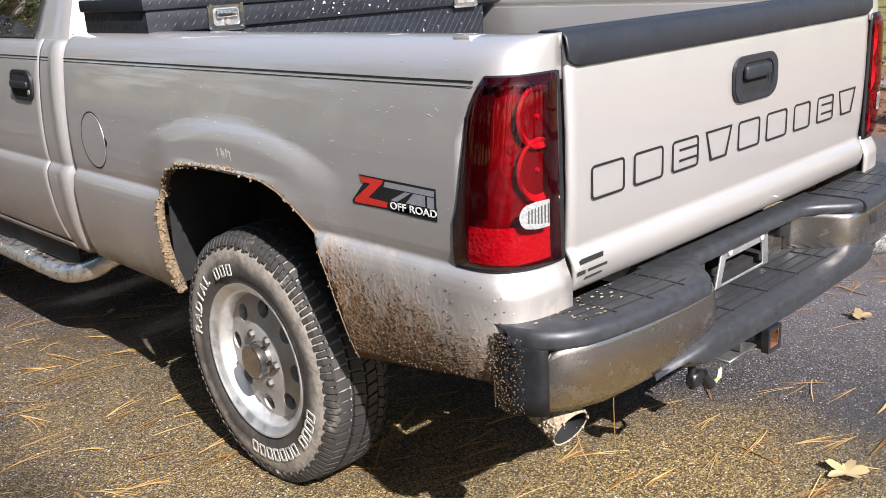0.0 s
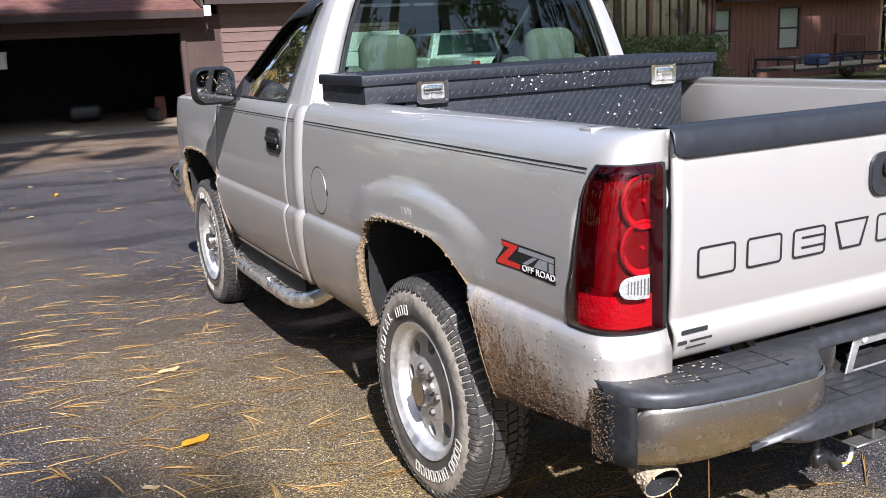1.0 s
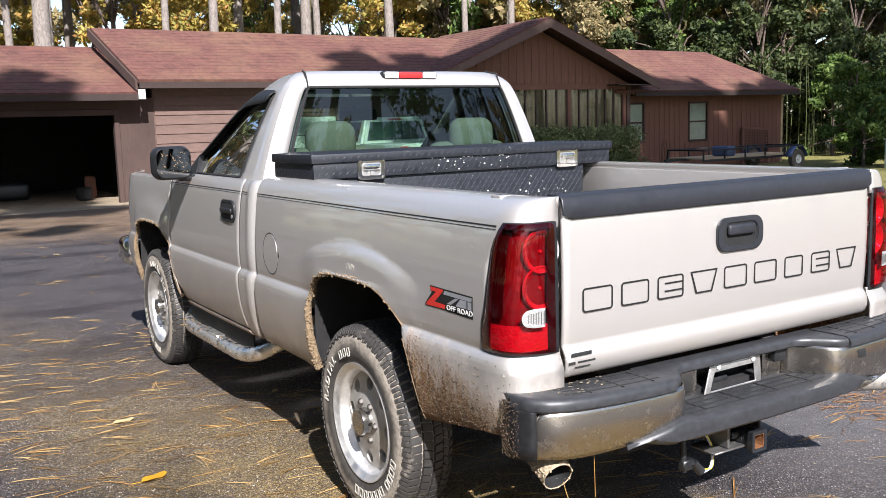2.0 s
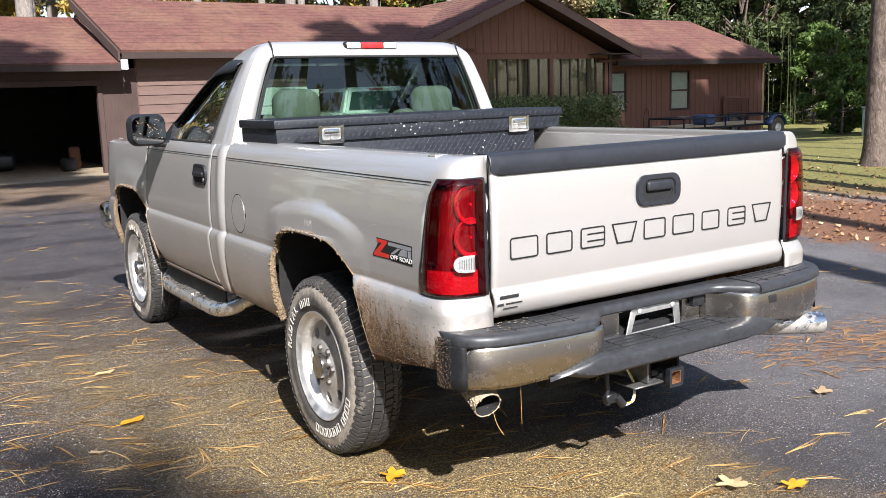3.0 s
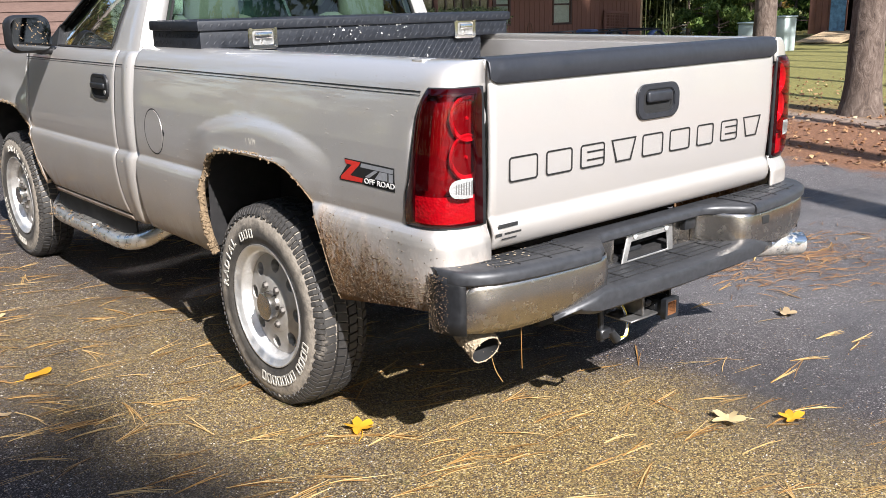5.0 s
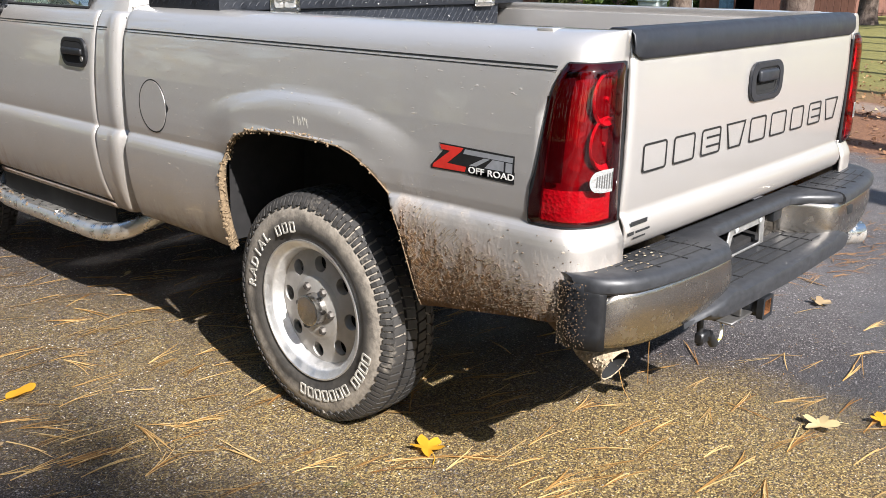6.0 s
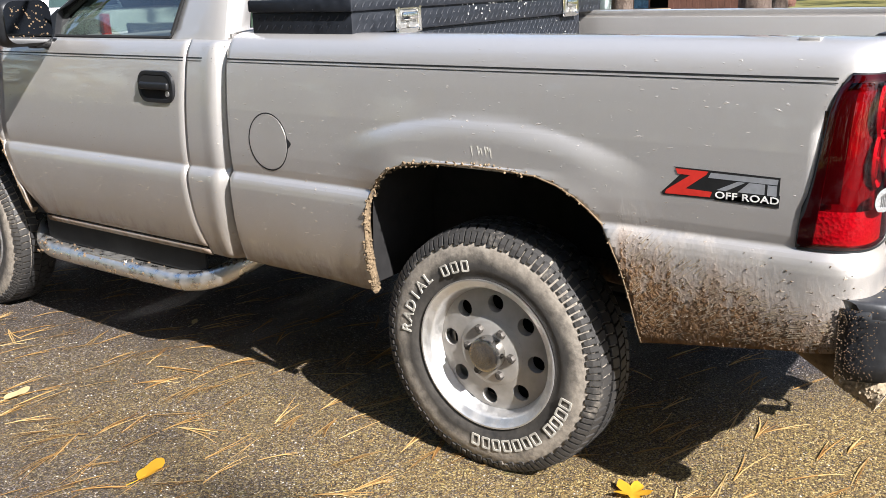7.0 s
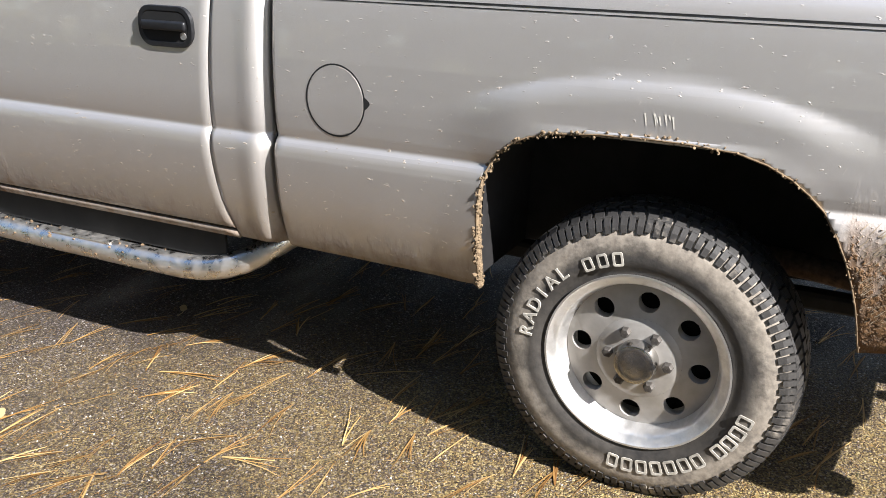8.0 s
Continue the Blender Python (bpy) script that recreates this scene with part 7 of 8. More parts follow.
for q in ((0, 3, 2, 1), (3, 4, 5, 2), (0, 1, 7, 6), (0, 6, 4, 3), (1, 2, 5, 7)):
    bm_l.faces.new([vs[k] for k in q])
me_l = bpy.data.meshes.new("lap_board")
bm_l.to_mesh(me_l)
bm_l.free()
me_l.materials.append(LAPBOARD)
for i in range(12):
    ob = new("lap_board", me_l)
    ob.location, ob.scale = (8.1, HY + 0.015, HZ + i * 0.235), (9.05, 1, 0.232)
    held(ob, house)
# gable triangle
bm = bmesh.new()
g = [(11.4, 2.66), (19.0, 2.66), (15.2, 4.34)]
add_prism(bm, g, on_rear(0, HY - 0.40, 0), 0.14)
part("gable_wall", bm, SIDING, house, smooth=False)


def slope(name, pts, thick, material, parent, label=""):
    """A roof plane from its four corners, with thickness."""
    v = [Vector(p) for p in pts]
    n = (v[1] - v[0]).cross(v[3] - v[0]).normalized()
    if n.z < 0:
        n = -n
    vs = v + [p - n * thick for p in v]
    f = [(0, 1, 2, 3), (7, 6, 5, 4), (0, 4, 5, 1), (1, 5, 6, 2), (2, 6, 7, 3), (3, 7, 4, 0)]
    return shell(name, vs, f, material, parent, label, smooth=False)


def shingled(pts, name, label, course=0.24):
    """Roof plane with its courses of shingles lying proud on it."""
    base = slope(name, pts, 0.10, SHINGLE, house, label)
    a, b, c, d = [Vector(p) for p in pts]  # eave left, eave right, ridge right, ridge left
    n = (b - a).cross(d - a).normalized()
    n = n if n.z > 0 else -n
    rows = max(3, int(((d - a).length + (c - b).length) / 2 / course))
    for i in range(rows):
        t0, t1 = i / rows, min(1, (i + 1.06) / rows)
        p = [a.lerp(d, t0) + n * 0.012, b.lerp(c, t0) + n * 0.012, b.lerp(c, t1) + n * 0.006, a.lerp(d, t1) + n * 0.006]
        vs = p + [p[0] - n * 0.010, p[1] - n * 0.010]
        shell("shingle_course", vs, [(0, 1, 2, 3), (4, 5, 1, 0)], SHINGLE, base, smooth=False)
    return base


EY = HY - 0.62
shingled([(-9.6, EY, 2.50), (3.05, EY, 2.50), (2.95, HY + 2.9, 3.85), (-9.6, HY + 2.9, 3.85)], "garage_roof", "red-brown shingled garage roof")
shingled([(3.10, EY, 2.80), (13.4, EY, 2.80), (14.8, HY + 2.6, 4.30), (2.75, HY + 2.6, 4.32)], "main_roof", "red-brown shingled main roof")
shingled([(18.4, EY, 2.44), (27.72, EY, 2.44), (26.2, HY + 2.7, 4.06), (17.0, HY + 2.7, 4.12)], "wing_roof", "red-brown hipped shingle roof")
shingled([(27.72, EY, 2.44), (27.72, HY + 8.6, 2.44), (26.2, HY + 2.72, 4.06), (26.2, HY + 2.7, 4.06)], "wing_hip", "hip end of the shingled roof")
# gable roof: two slopes that meet over the porch
GY = HY - 1.15
shingled([(19.76, GY, 2.70), (19.76, HY + 5, 2.70), (15.2, HY + 5, 4.64), (15.2, GY, 4.64)], "gable_roof", "shingled gable roof")
shingled([(10.64, HY + 5, 2.70), (10.64, GY, 2.70), (15.2, GY, 4.64), (15.2, HY + 5, 4.64)], "gable_roof", "shingled gable roof")
slope("back_roof", [(-9.6, HY + 8.6, 2.3), (26.2, HY + 8.6, 2.3), (26.2, HY + 2.62, 3.8), (-9.6, HY + 2.62, 3.8)], 0.1, SHINGLE, house)
# barge boards, fascias, soffits
for s in (-1, 1):
    bm = bmesh.new()
    a, b = Vector((15.2 + s * 4.58, GY - 0.03, 2.66)), Vector((15.2, GY - 0.03, 4.58))
    d = (b - a).normalized()
    nrm = Vector((-d.z, 0, d.x)) * (1 if s < 0 else -1)
    nrm = nrm if nrm.z > 0 else -nrm
    q = [a, b, b + nrm * -0.0 + Vector((0, 0, -0.26)), a + Vector((0, 0, -0.20))]
    vs = [bm.verts.new(p) for p in q] + [bm.verts.new(p + Vector((0, 0.05, 0))) for p in q]
    for k in ((0, 1, 2, 3), (7, 6, 5, 4), (0, 4, 5, 1), (1, 5, 6, 2), (2, 6, 7, 3), (3, 7, 4, 0)):
        bm.faces.new([vs[i] for i in k])
    part("barge_board", bm, LAPBOARD, house, smooth=False)
for x0, x1, z in ((-9.6, 3.05, 2.40), (3.10, 11.2, 2.68), (19.2, 27.72, 2.33)):
    quad_box("fascia", (x0, EY - 0.03, z - 0.08), (x1, EY + 0.01, z + 0.07), SHADED_FASCIA, house)
    quad_box("soffit", (x0, EY + 0.01, z - 0.06), (x1, HY + 0.02, z - 0.03), TRIM, house)
quad_box("soffit", (18.0, GY + 0.02, 2.60), (19.62, HY - 0.02, 2.64), TRIM, house)
# raking end of the main roof over the garage roof
slope("rake_board", [(3.06, EY, 2.79), (3.06, EY, 2.55), (2.70, HY + 2.6, 4.08), (2.70, HY + 2.6, 4.31)], 0.05, TRIM, house)
quad_box("gutter_end", (3.06, EY - 0.06, 2.34), (3.22, EY + 0.02, 2.58), WHITE_PAINT, house, 0.01)


def window(x0, x1, z0, z1, y, name="window", cover=BLIND):
    w = held(thing(name, "double-hung window with a drawn blind", "", ((x0 + x1) / 2, y, z0)), house)
    t = 0.07
    for lo, hi, nm in (((x0 - t, y - 0.035, z0 - t), (x1 + t, y + 0.02, z0), "sill"), ((x0 - t, y - 0.03, z1), (x1 + t, y + 0.02, z1 + t), "head"), ((x0 - t, y - 0.03, z0), (x0, y + 0.02, z1), "jamb"), ((x1, y - 0.03, z0), (x1 + t, y + 0.02, z1), "jamb")):
        part(nm, boxed(lo, hi, 0.006, 1), TRIM, w, smooth=False)
    zm = (z0 + z1) / 2
    part("meeting_rail", boxed((x0, y + 0.01, zm - 0.03), (x1, y + 0.05, zm + 0.03), 0.004, 1), TRIM, w, smooth=False)
    for a, b in ((z0, zm - 0.03), (zm + 0.03, z1)):
        part("pane", boxed((x0, y + 0.03, a), (x1, y + 0.036, b)), HOUSE_GLASS, w, smooth=False)
    part("blind", boxed((x0, y + 0.045, z0), (x1, y + 0.055, z1)), cover, w, smooth=False)
    return w


window(22.42, 23.30, 0.72, 2.0, HY)
window(19.25, 20.16, 0.76, 2.0, HY)
# porch glazing: tall narrow panes with battens and a drawn curtain
for x0, x1, n in ((13.9, 16.36, 6), (16.50, 18.72, 6)):
    pw = held(thing("porch_window", "row of tall narrow panes with drawn tan curtains", "", ((x0 + x1) / 2, HY - 0.5, 0.60)), house)
    for i in range(n + 1):
        x = x0 + (x1 - x0) * i / n
        part("mullion", boxed((x - 0.03, HY - 0.515, 0.60), (x + 0.03, HY - 0.474, 2.50), 0.006, 1), TRIM, pw, smooth=False)
    for i in range(n):
        a, b = x0 + (x1 - x0) * i / n + 0.03, x0 + (x1 - x0) * (i + 1) / n - 0.03
        part("pane", boxed((a, HY - 0.49, 0.60), (b, HY - 0.484, 2.50)), HOUSE_GLASS, pw, smooth=False)
    v, f = [], []
    for i in range(61):
        x = x0 + (x1 - x0) * i / 60
        v += [(x, HY - 0.462 + 0.010 * math.sin(i * 1.3), 0.55), (x, HY - 0.462 + 0.010 * math.sin(i * 1.3), 2.55)]
        if i:
            f.append((2 * i - 2, 2 * i, 2 * i + 1, 2 * i - 1))
    shell("curtain", v, f, CURTAIN, pw, smooth=True)
quad_box("porch_rail", (12.6, HY - 0.60, 0.50), (18.9, HY - 0.5, 0.60), TRIM, house)
quad_box("corner_post", (18.85, HY - 0.60, HZ), (18.99, HY - 0.45, 2.6), TRIM, house)
quad_box("corner_post", (27.40, HY - 0.03, HZ - 0.3), (27.52, HY + 0.10, 2.3), PALE_WOOD, house)
# garage: lintel, jambs, and near-black inner walls that paint its shade
quad_box("lintel", (-3.1, HY - 0.04, 1.99), (2.71, HY, 2.13), TRIM, house, 0.01)
quad_box("jamb", (2.59, HY - 0.04, HZ), (2.71, HY, 1.99), TRIM, house, 0.01)
quad_box("garage_door_rolled_up", (-2.9, HY + 0.3, 2.03), (2.56, HY + 2.6, 2.09), TRIM, house)
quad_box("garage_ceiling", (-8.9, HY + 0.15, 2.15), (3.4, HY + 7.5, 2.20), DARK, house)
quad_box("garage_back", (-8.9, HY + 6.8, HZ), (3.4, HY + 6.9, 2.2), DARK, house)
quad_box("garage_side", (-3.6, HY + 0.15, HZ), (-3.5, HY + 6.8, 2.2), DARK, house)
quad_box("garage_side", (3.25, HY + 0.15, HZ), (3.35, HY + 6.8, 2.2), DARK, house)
# wide white sectional door beside the main wall
sd = held(thing("sectional_door", "white sectional garage door, closed", "", (7.3, HY, HZ)), house)
for i in range(4):
    part("door_section", boxed((6.35, HY - 0.045, HZ + i * 0.50), (8.5, HY + 0.0, HZ + 0.485 + i * 0.50), 0.012, 1), WHITE_PAINT, sd, smooth=False)

apron = quad_box("apron", (-9.2, HY - 1.5, HZ - 0.10), (4.0, HY + 6.5, HZ + 0.012), CONCRETE, None)
tagged(apron, "pale concrete apron before the garage", "pavement", kind="structure")


# things in and by the garage
def bucket(x, y, z, r=0.14, h=0.36, label="white plastic bucket standing by the garage door"):
    bm = bmesh.new()
    add_lathe(bm, [(0, 0.001), (0, r * 0.84), (h * 0.9, r * 0.97), (h * 0.91, r * 1.04), (h, r * 1.05), (h, r * 0.97), (0.02, r * 0.80), (0.02, 0.001)], 24, "Z", (x, y, z))
    add_tube(bm, [(x + r * math.cos(a), y + 0.02 - 0.1 * math.sin(a), z + h * 0.9 - 0.12 * math.sin(a)) for a in np.linspace(0, math.pi, 12)], 0.004, 6)
    return tagged(part("bucket", bm, WHITE_PAINT), label, "bucket")


bucket(3.32, HY - 0.32, HZ + 0.012)
bucket(-1.3, HY + 1.6, 1.35, 0.16, 0.4, "white bucket hung from the garage ceiling")
bm = bmesh.new()
add_cyl(bm, (-1.3, HY + 1.6, 1.7), (-1.3, HY + 1.6, 2.16), 0.006, n=6)
tagged(part("hanging_cord", bm, BLACK_STEEL), "thin dark cord holding the hung bucket", "cord")


def sack(x, y, z, w, h, material, label, name="sack"):
    bm = bmesh.new()
    add_box(bm, (x - w / 2, y - w * 0.3, z), (x + w / 2, y + w * 0.3, z + h), min(w, h) * 0.28, 3)
    for v in bm.verts:
        v.co += 0.03 * Vector((noise.noise(v.co * 5), noise.noise(v.co * 5 + Vector((7, 0, 0))), 0))
    return tagged(part(name, bm, material), label, name)


# sack and bundles coloured darker to carry the garage's shade
sack(2.36, HY + 2.3, HZ + 0.012, 0.30, 0.60, SHED_WOOD, "tan stuffed sack leaning inside the garage")
sack(2.05, HY + 1.5, HZ + 0.012, 0.4, 0.35, DARK, "grey bundle on the garage floor", "sack")
sack(0.6, HY + 3.4, HZ + 0.012, 0.9, 0.5, BLACK_PLASTIC, "dark bundle at the back of the garage", "sack")


def shelf_unit(x, y):
    s = thing("shelf_unit", "open wooden garage shelving with clutter", "shelves", (x, y, HZ))
    for k in range(4):
        part("shelf", boxed((x - 0.6, y, HZ + 0.3 + k * 0.5), (x + 0.6, y + 0.45, HZ + 0.33 + k * 0.5), 0.004, 1), PALE_WOOD, s, smooth=False)
    for dx in (-0.6, 0.56):
        for dy in (0, 0.41):
            part("post", boxed((x + dx, y + dy, HZ + 0.012), (x + dx + 0.04, y + dy + 0.04, HZ + 1.95)), PALE_WOOD, s, smooth=False)


shelf_unit(-2.8, HY + 2.2)
rb = random.Random(3)
for k in range(4):
    for i in range(3):
        x = -3.2 + i * 0.38 + rb.uniform(-0.04, 0.04)
        h = rb.uniform(0.12, 0.32)
        bm = boxed((x - 0.13, HY + 2.25, HZ + 0.332 + k * 0.5), (x + 0.13, HY + 2.55, HZ + 0.332 + h + k * 0.5), 0.01, 1)
        tagged(part("storage_box", bm, rb.choice((PALE_WOOD, BLUE_PAINT, UTILITY, AMBER)), None, smooth=False), "box stored on the garage shelf", "box", "boxes on the garage shelf")

# lattice panel and hose hook on the wing wall
lat = thing("lattice_panel", "weathered lattice panel leaning on the house wall", "lattice", (25.76, HY - 0.1, HZ - 0.2))
mlat = Matrix.Translation((25.76, HY - 0.25, HZ - 0.30)) @ pose(0, 0, 0, -4, 3, 0) @ Matrix.Diagonal((1.25, 1, 1.12, 1))
for lo, hi in (((-0.62, 0, 0), (-0.54, 0.05, 1.35)), ((0.54, 0, 0), (0.62, 0.05, 1.35)), ((-0.62, 0, 1.27), (0.62, 0.05, 1.35)), ((-0.62, 0, 0), (0.62, 0.05, 0.08))):
    part("frame_bar", boxed(lo, hi, 0.004, 1, mlat), SHED_WOOD, lat, smooth=False)
for i in range(12):
    z = 0.13 + i * 0.098
    part("slat", boxed((-0.55, 0.015, z), (0.55, 0.03, z + 0.035), 0, 1, mlat), SHED_WOOD, lat, smooth=False)
for i in range(9):
    x = -0.5 + i * 0.12
    part("slat", boxed((x, 0.031, 0.08), (x + 0.035, 0.045, 1.27), 0, 1, mlat), SHED_WOOD, lat, smooth=False)
bm = bmesh.new()
add_tube(bm, [(21.7 - 0.55 + 0.13 * math.cos(a), HY - 0.05, 0.35 + 0.42 * math.sin(a)) for a in np.linspace(0, math.pi, 14)], 0.012, 6)
add_box(bm, (21.02, HY - 0.06, -0.35), (21.04, HY - 0.03, 0.36))
add_box(bm, (21.27, HY - 0.06, -0.35), (21.29, HY - 0.03, 0.36))
add_box(bm, (21.00, HY - 0.10, -0.30), (21.32, HY - 0.02, 0.02), 0.01, 1)
tagged(part("hose_hanger", bm, RUSTY), "rusty iron hose hanger on the house wall", "hose hanger")


# ---- hedge, trailer ----
def leaf_cloud(centres, radii, count, size, seed, squash=0.7, shellness=0.65):
    """Small leaf blades scattered in clumps; returns points and faces."""
    r = np.random.RandomState(seed)
    centres, radii = np.array(centres, float), np.array(radii, float)
    w = radii ** 2 / (radii ** 2).sum()
    pick = r.choice(len(centres), count, p=w)
    d = r.normal(size=(count, 3))
    d /= np.linalg.norm(d, axis=1)[:, None]
    rad = radii[pick] * (shellness + (1 - shellness) * r.rand(count)) * r.uniform(0.75, 1.12, count)
    p = centres[pick] + d * rad[:, None] * np.array([1, 1, squash])
    s = size * r.uniform(0.55, 1.35, count)
    u = r.normal(size=(count, 3))
    u /= np.linalg.norm(u, axis=1)[:, None]
    n = d + 0.9 * r.normal(size=(count, 3))
    v = np.cross(n, u)
    v /= np.linalg.norm(v, axis=1)[:, None] + 1e-9
    u, v = u * s[:, None], v * (s * 0.42)[:, None]
    pts = np.stack([p - u, p + v, p + u, p - v], 1).reshape(-1, 3)
    return pts, np.arange(count * 4).reshape(-1, 4)


def leaf_part(name, pts, faces, material, parent, label=""):
    ob = held(new(name, mesh_of(name, pts.tolist(), faces.tolist(), material)), parent)
    return tagged(ob, label, kind="stuff")


def hedge():
    h = thing("hedge", "clipped green hedge before the porch", "hedge", (16, HY - 1.7, HZ))
    r = np.random.RandomState(4)
    cs, rs = [], []
    for i in range(46):
        x = 12.6 + 5.4 * i / 45
        for k in range(3):
            cs.append((x + r.normal(0, 0.08), HY - 1.75 + r.normal(0, 0.22), 0.16 + 0.44 * k + r.normal(0, 0.05)))
            rs.append(0.36 + r.uniform(-0.04, 0.08))
    pts, f = leaf_cloud(cs, rs, 26000, 0.045, 5, 0.9)
    leaf_part("foliage", pts, f, HEDGE_LEAF, h)
    bm = bmesh.new()
    for i in range(16):
        x = 12.8 + i * 0.33
        for k in range(4):
            add_cyl(bm, (x, HY - 1.75, HZ - 0.03), (x + r.normal(0, 0.2), HY - 1.75 + r.normal(0, 0.2), 0.75), 0.02, 0.006, 5)
    part("stems", bm, BARK, h)


hedge()


def trailer():
    t = thing("utility_trailer", "small black rail utility trailer with blue mudguards and plank floor", "trailer", (23.6, 15.5, -0.35))
    gz = -0.30
    x0, x1, y0, y1 = 19.5, 24.35, 17.7, 19.2
    for y in (y0, y1):
        part("side_rail", boxed((x0, y - 0.025, gz + 0.75), (x1, y + 0.025, gz + 0.80), 0.006, 1), BLACK_STEEL, t)
        part("bottom_rail", boxed((x0, y - 0.03, gz + 0.42), (x1, y + 0.03, gz + 0.49), 0.006, 1), BLACK_STEEL, t)
        for k in range(6):
            x = x0 + (x1 - x0) * k / 5
            part("post", boxed((x - 0.02, y - 0.02, gz + 0.45), (x + 0.02, y + 0.02, gz + 0.76)), BLACK_STEEL, t)
    for x in (x0, x1):
        part("end_rail", boxed((x - 0.025, y0, gz + 0.75), (x + 0.025, y1, gz + 0.80), 0.006, 1), BLACK_STEEL, t)
    for k in range(9):
        y = y0 + 0.02 + k * 0.165
        part("floor_plank", boxed((x0 + 0.02, y, gz + 0.49), (x1 - 0.02, y + 0.155, gz + 0.53), 0.004, 1), PALE_WOOD, t, smooth=False)
    for y in (y0 - 0.16, y1 + 0.16):
        for x in (x1 - 0.55,):
            bm = bmesh.new()
            add_lathe(bm, [(-0.09, 0.15), (-0.10, 0.20), (-0.10, 0.30), (-0.07, 0.33), (0.07, 0.33), (0.10, 0.30), (0.10, 0.2), (0.09, 0.15)], 28, "Y", (x, y, gz + 0.33))
            w = part("trailer_wheel", bm, SIDEWALL, t)
            bm = bmesh.new()
            add_lathe(bm, [(-0.09, 0.155), (-0.05, 0.13), (-0.06, 0.05), (-0.09, 0.04), (-0.09, 0.001)], 20, "Y", (x, y, gz + 0.33))
            part("hub", bm, WHITE_PAINT, w)
            bm = bmesh.new()
            rings = []
            for a in np.linspace(0.15, math.pi - 0.15, 12):
                rings.append([bm.verts.new((x + 0.42 * math.cos(a), yy, gz + 0.36 + 0.40 * math.sin(a))) for yy in (y - 0.13, y + 0.13)])
            for a, b in zip(rings, rings[1:]):
                bm.faces.new((a[0], a[1], b[1], b[0]))
            mg = part("mudguard", bm, BLUE_PAINT, t, "faded blue mudguard")
            md_ = mg.modifiers.new("thickness", "SOLIDIFY")
            md_.thickness = 0.012
    part("tool_chest", boxed((x0 + 1.35, y0 + 0.2, gz + 0.53), (x0 + 1.75, y0 + 0.9, gz + 0.86), 0.08, 3), BLUE_PAINT, t, "blue chest on the trailer's floor")
    part("drawbar", boxed((x0 - 0.9, (y0 + y1) / 2 - 0.04, gz + 0.44), (x0 + 0.2, (y0 + y1) / 2 + 0.04, gz + 0.52), 0.006, 1), BLACK_STEEL, t)
    part("jack", rod((x0 - 0.8, (y0 + y1) / 2, gz), (x0 - 0.8, (y0 + y1) / 2, gz + 0.6), 0.03, n=10), BLACK_STEEL, t)


trailer()


# ---- trees ----
def pine(x, y, h, r, seed, crown=True, lean=0.0, leaves=2600, label="tall pine with a bare flaking trunk", low=0.55, spread=2.6, size=0.22, material=None, skin=None):
    """A tapered trunk with limbs, and a crown of many sprays high up."""
    rr = random.Random(seed)
    z0 = float(lie(x, y))
    t = thing("pine_tree", label, "tree", (x, y, z0))
    bm = bmesh.new()
    pts, rad = [], []
    n = 14
    for i in range(n + 1):
        k = i / n
        pts.append((x + lean * h * k + 0.10 * math.sin(seed + 4 * k), y + 0.08 * math.cos(seed * 2 + 3 * k), z0 - 0.1 + h * k))
        rad.append(r * ((1 - 0.72 * k) + 0.35 * math.exp(-h * k / 0.35)))
    foot = Vector(pts[0])
    pts[0:1] = [tuple(foot.lerp(Vector(pts[1]), q)) for q in (0, 0.12 / h * n, 0.28 / h * n, 0.5 / h * n)]
    rad[0:1] = [r * 1.55, r * 1.34, r * 1.16, r * 1.04]
    add_tube(bm, pts, rad, 14)
    part("trunk", bm, skin or BARK, t)
    if not crown:
        return t
    bm = bmesh.new()
    cs, rs = [], []
    for i in range(22):
        k = low + (0.98 - low) * i / 21
        a = rr.uniform(0, 6.28)
        base = Vector(pts[min(n, int(k * n)) + 3])
        reach = spread * (1.15 - 0.75 * (k - low) / (1 - low)) * rr.uniform(0.5, 1.1)
        tip = base + Vector((math.cos(a) * reach, math.sin(a) * reach, rr.uniform(-0.2, 0.8)))
        midp = base.lerp(tip, 0.5) + Vector((0, 0, rr.uniform(0.0, 0.3)))
        add_tube(bm, [base, midp, tip], [r * 0.20, r * 0.12, 0.012], 6)
        for q in (0.55, 0.8, 1.0):
            cs.append(tuple(base.lerp(tip, q) + Vector((rr.gauss(0, 0.25), rr.gauss(0, 0.25), rr.gauss(0, 0.2)))))
            rs.append(rr.uniform(0.35, 0.75))
    part("limbs", bm, BARK, t)
    pts2, f2 = leaf_cloud(cs, rs, leaves, size, seed + 100, 0.6, 0.25)
    leaf_part("crown", pts2, f2, material or LEAF_PINE, t)
    return t


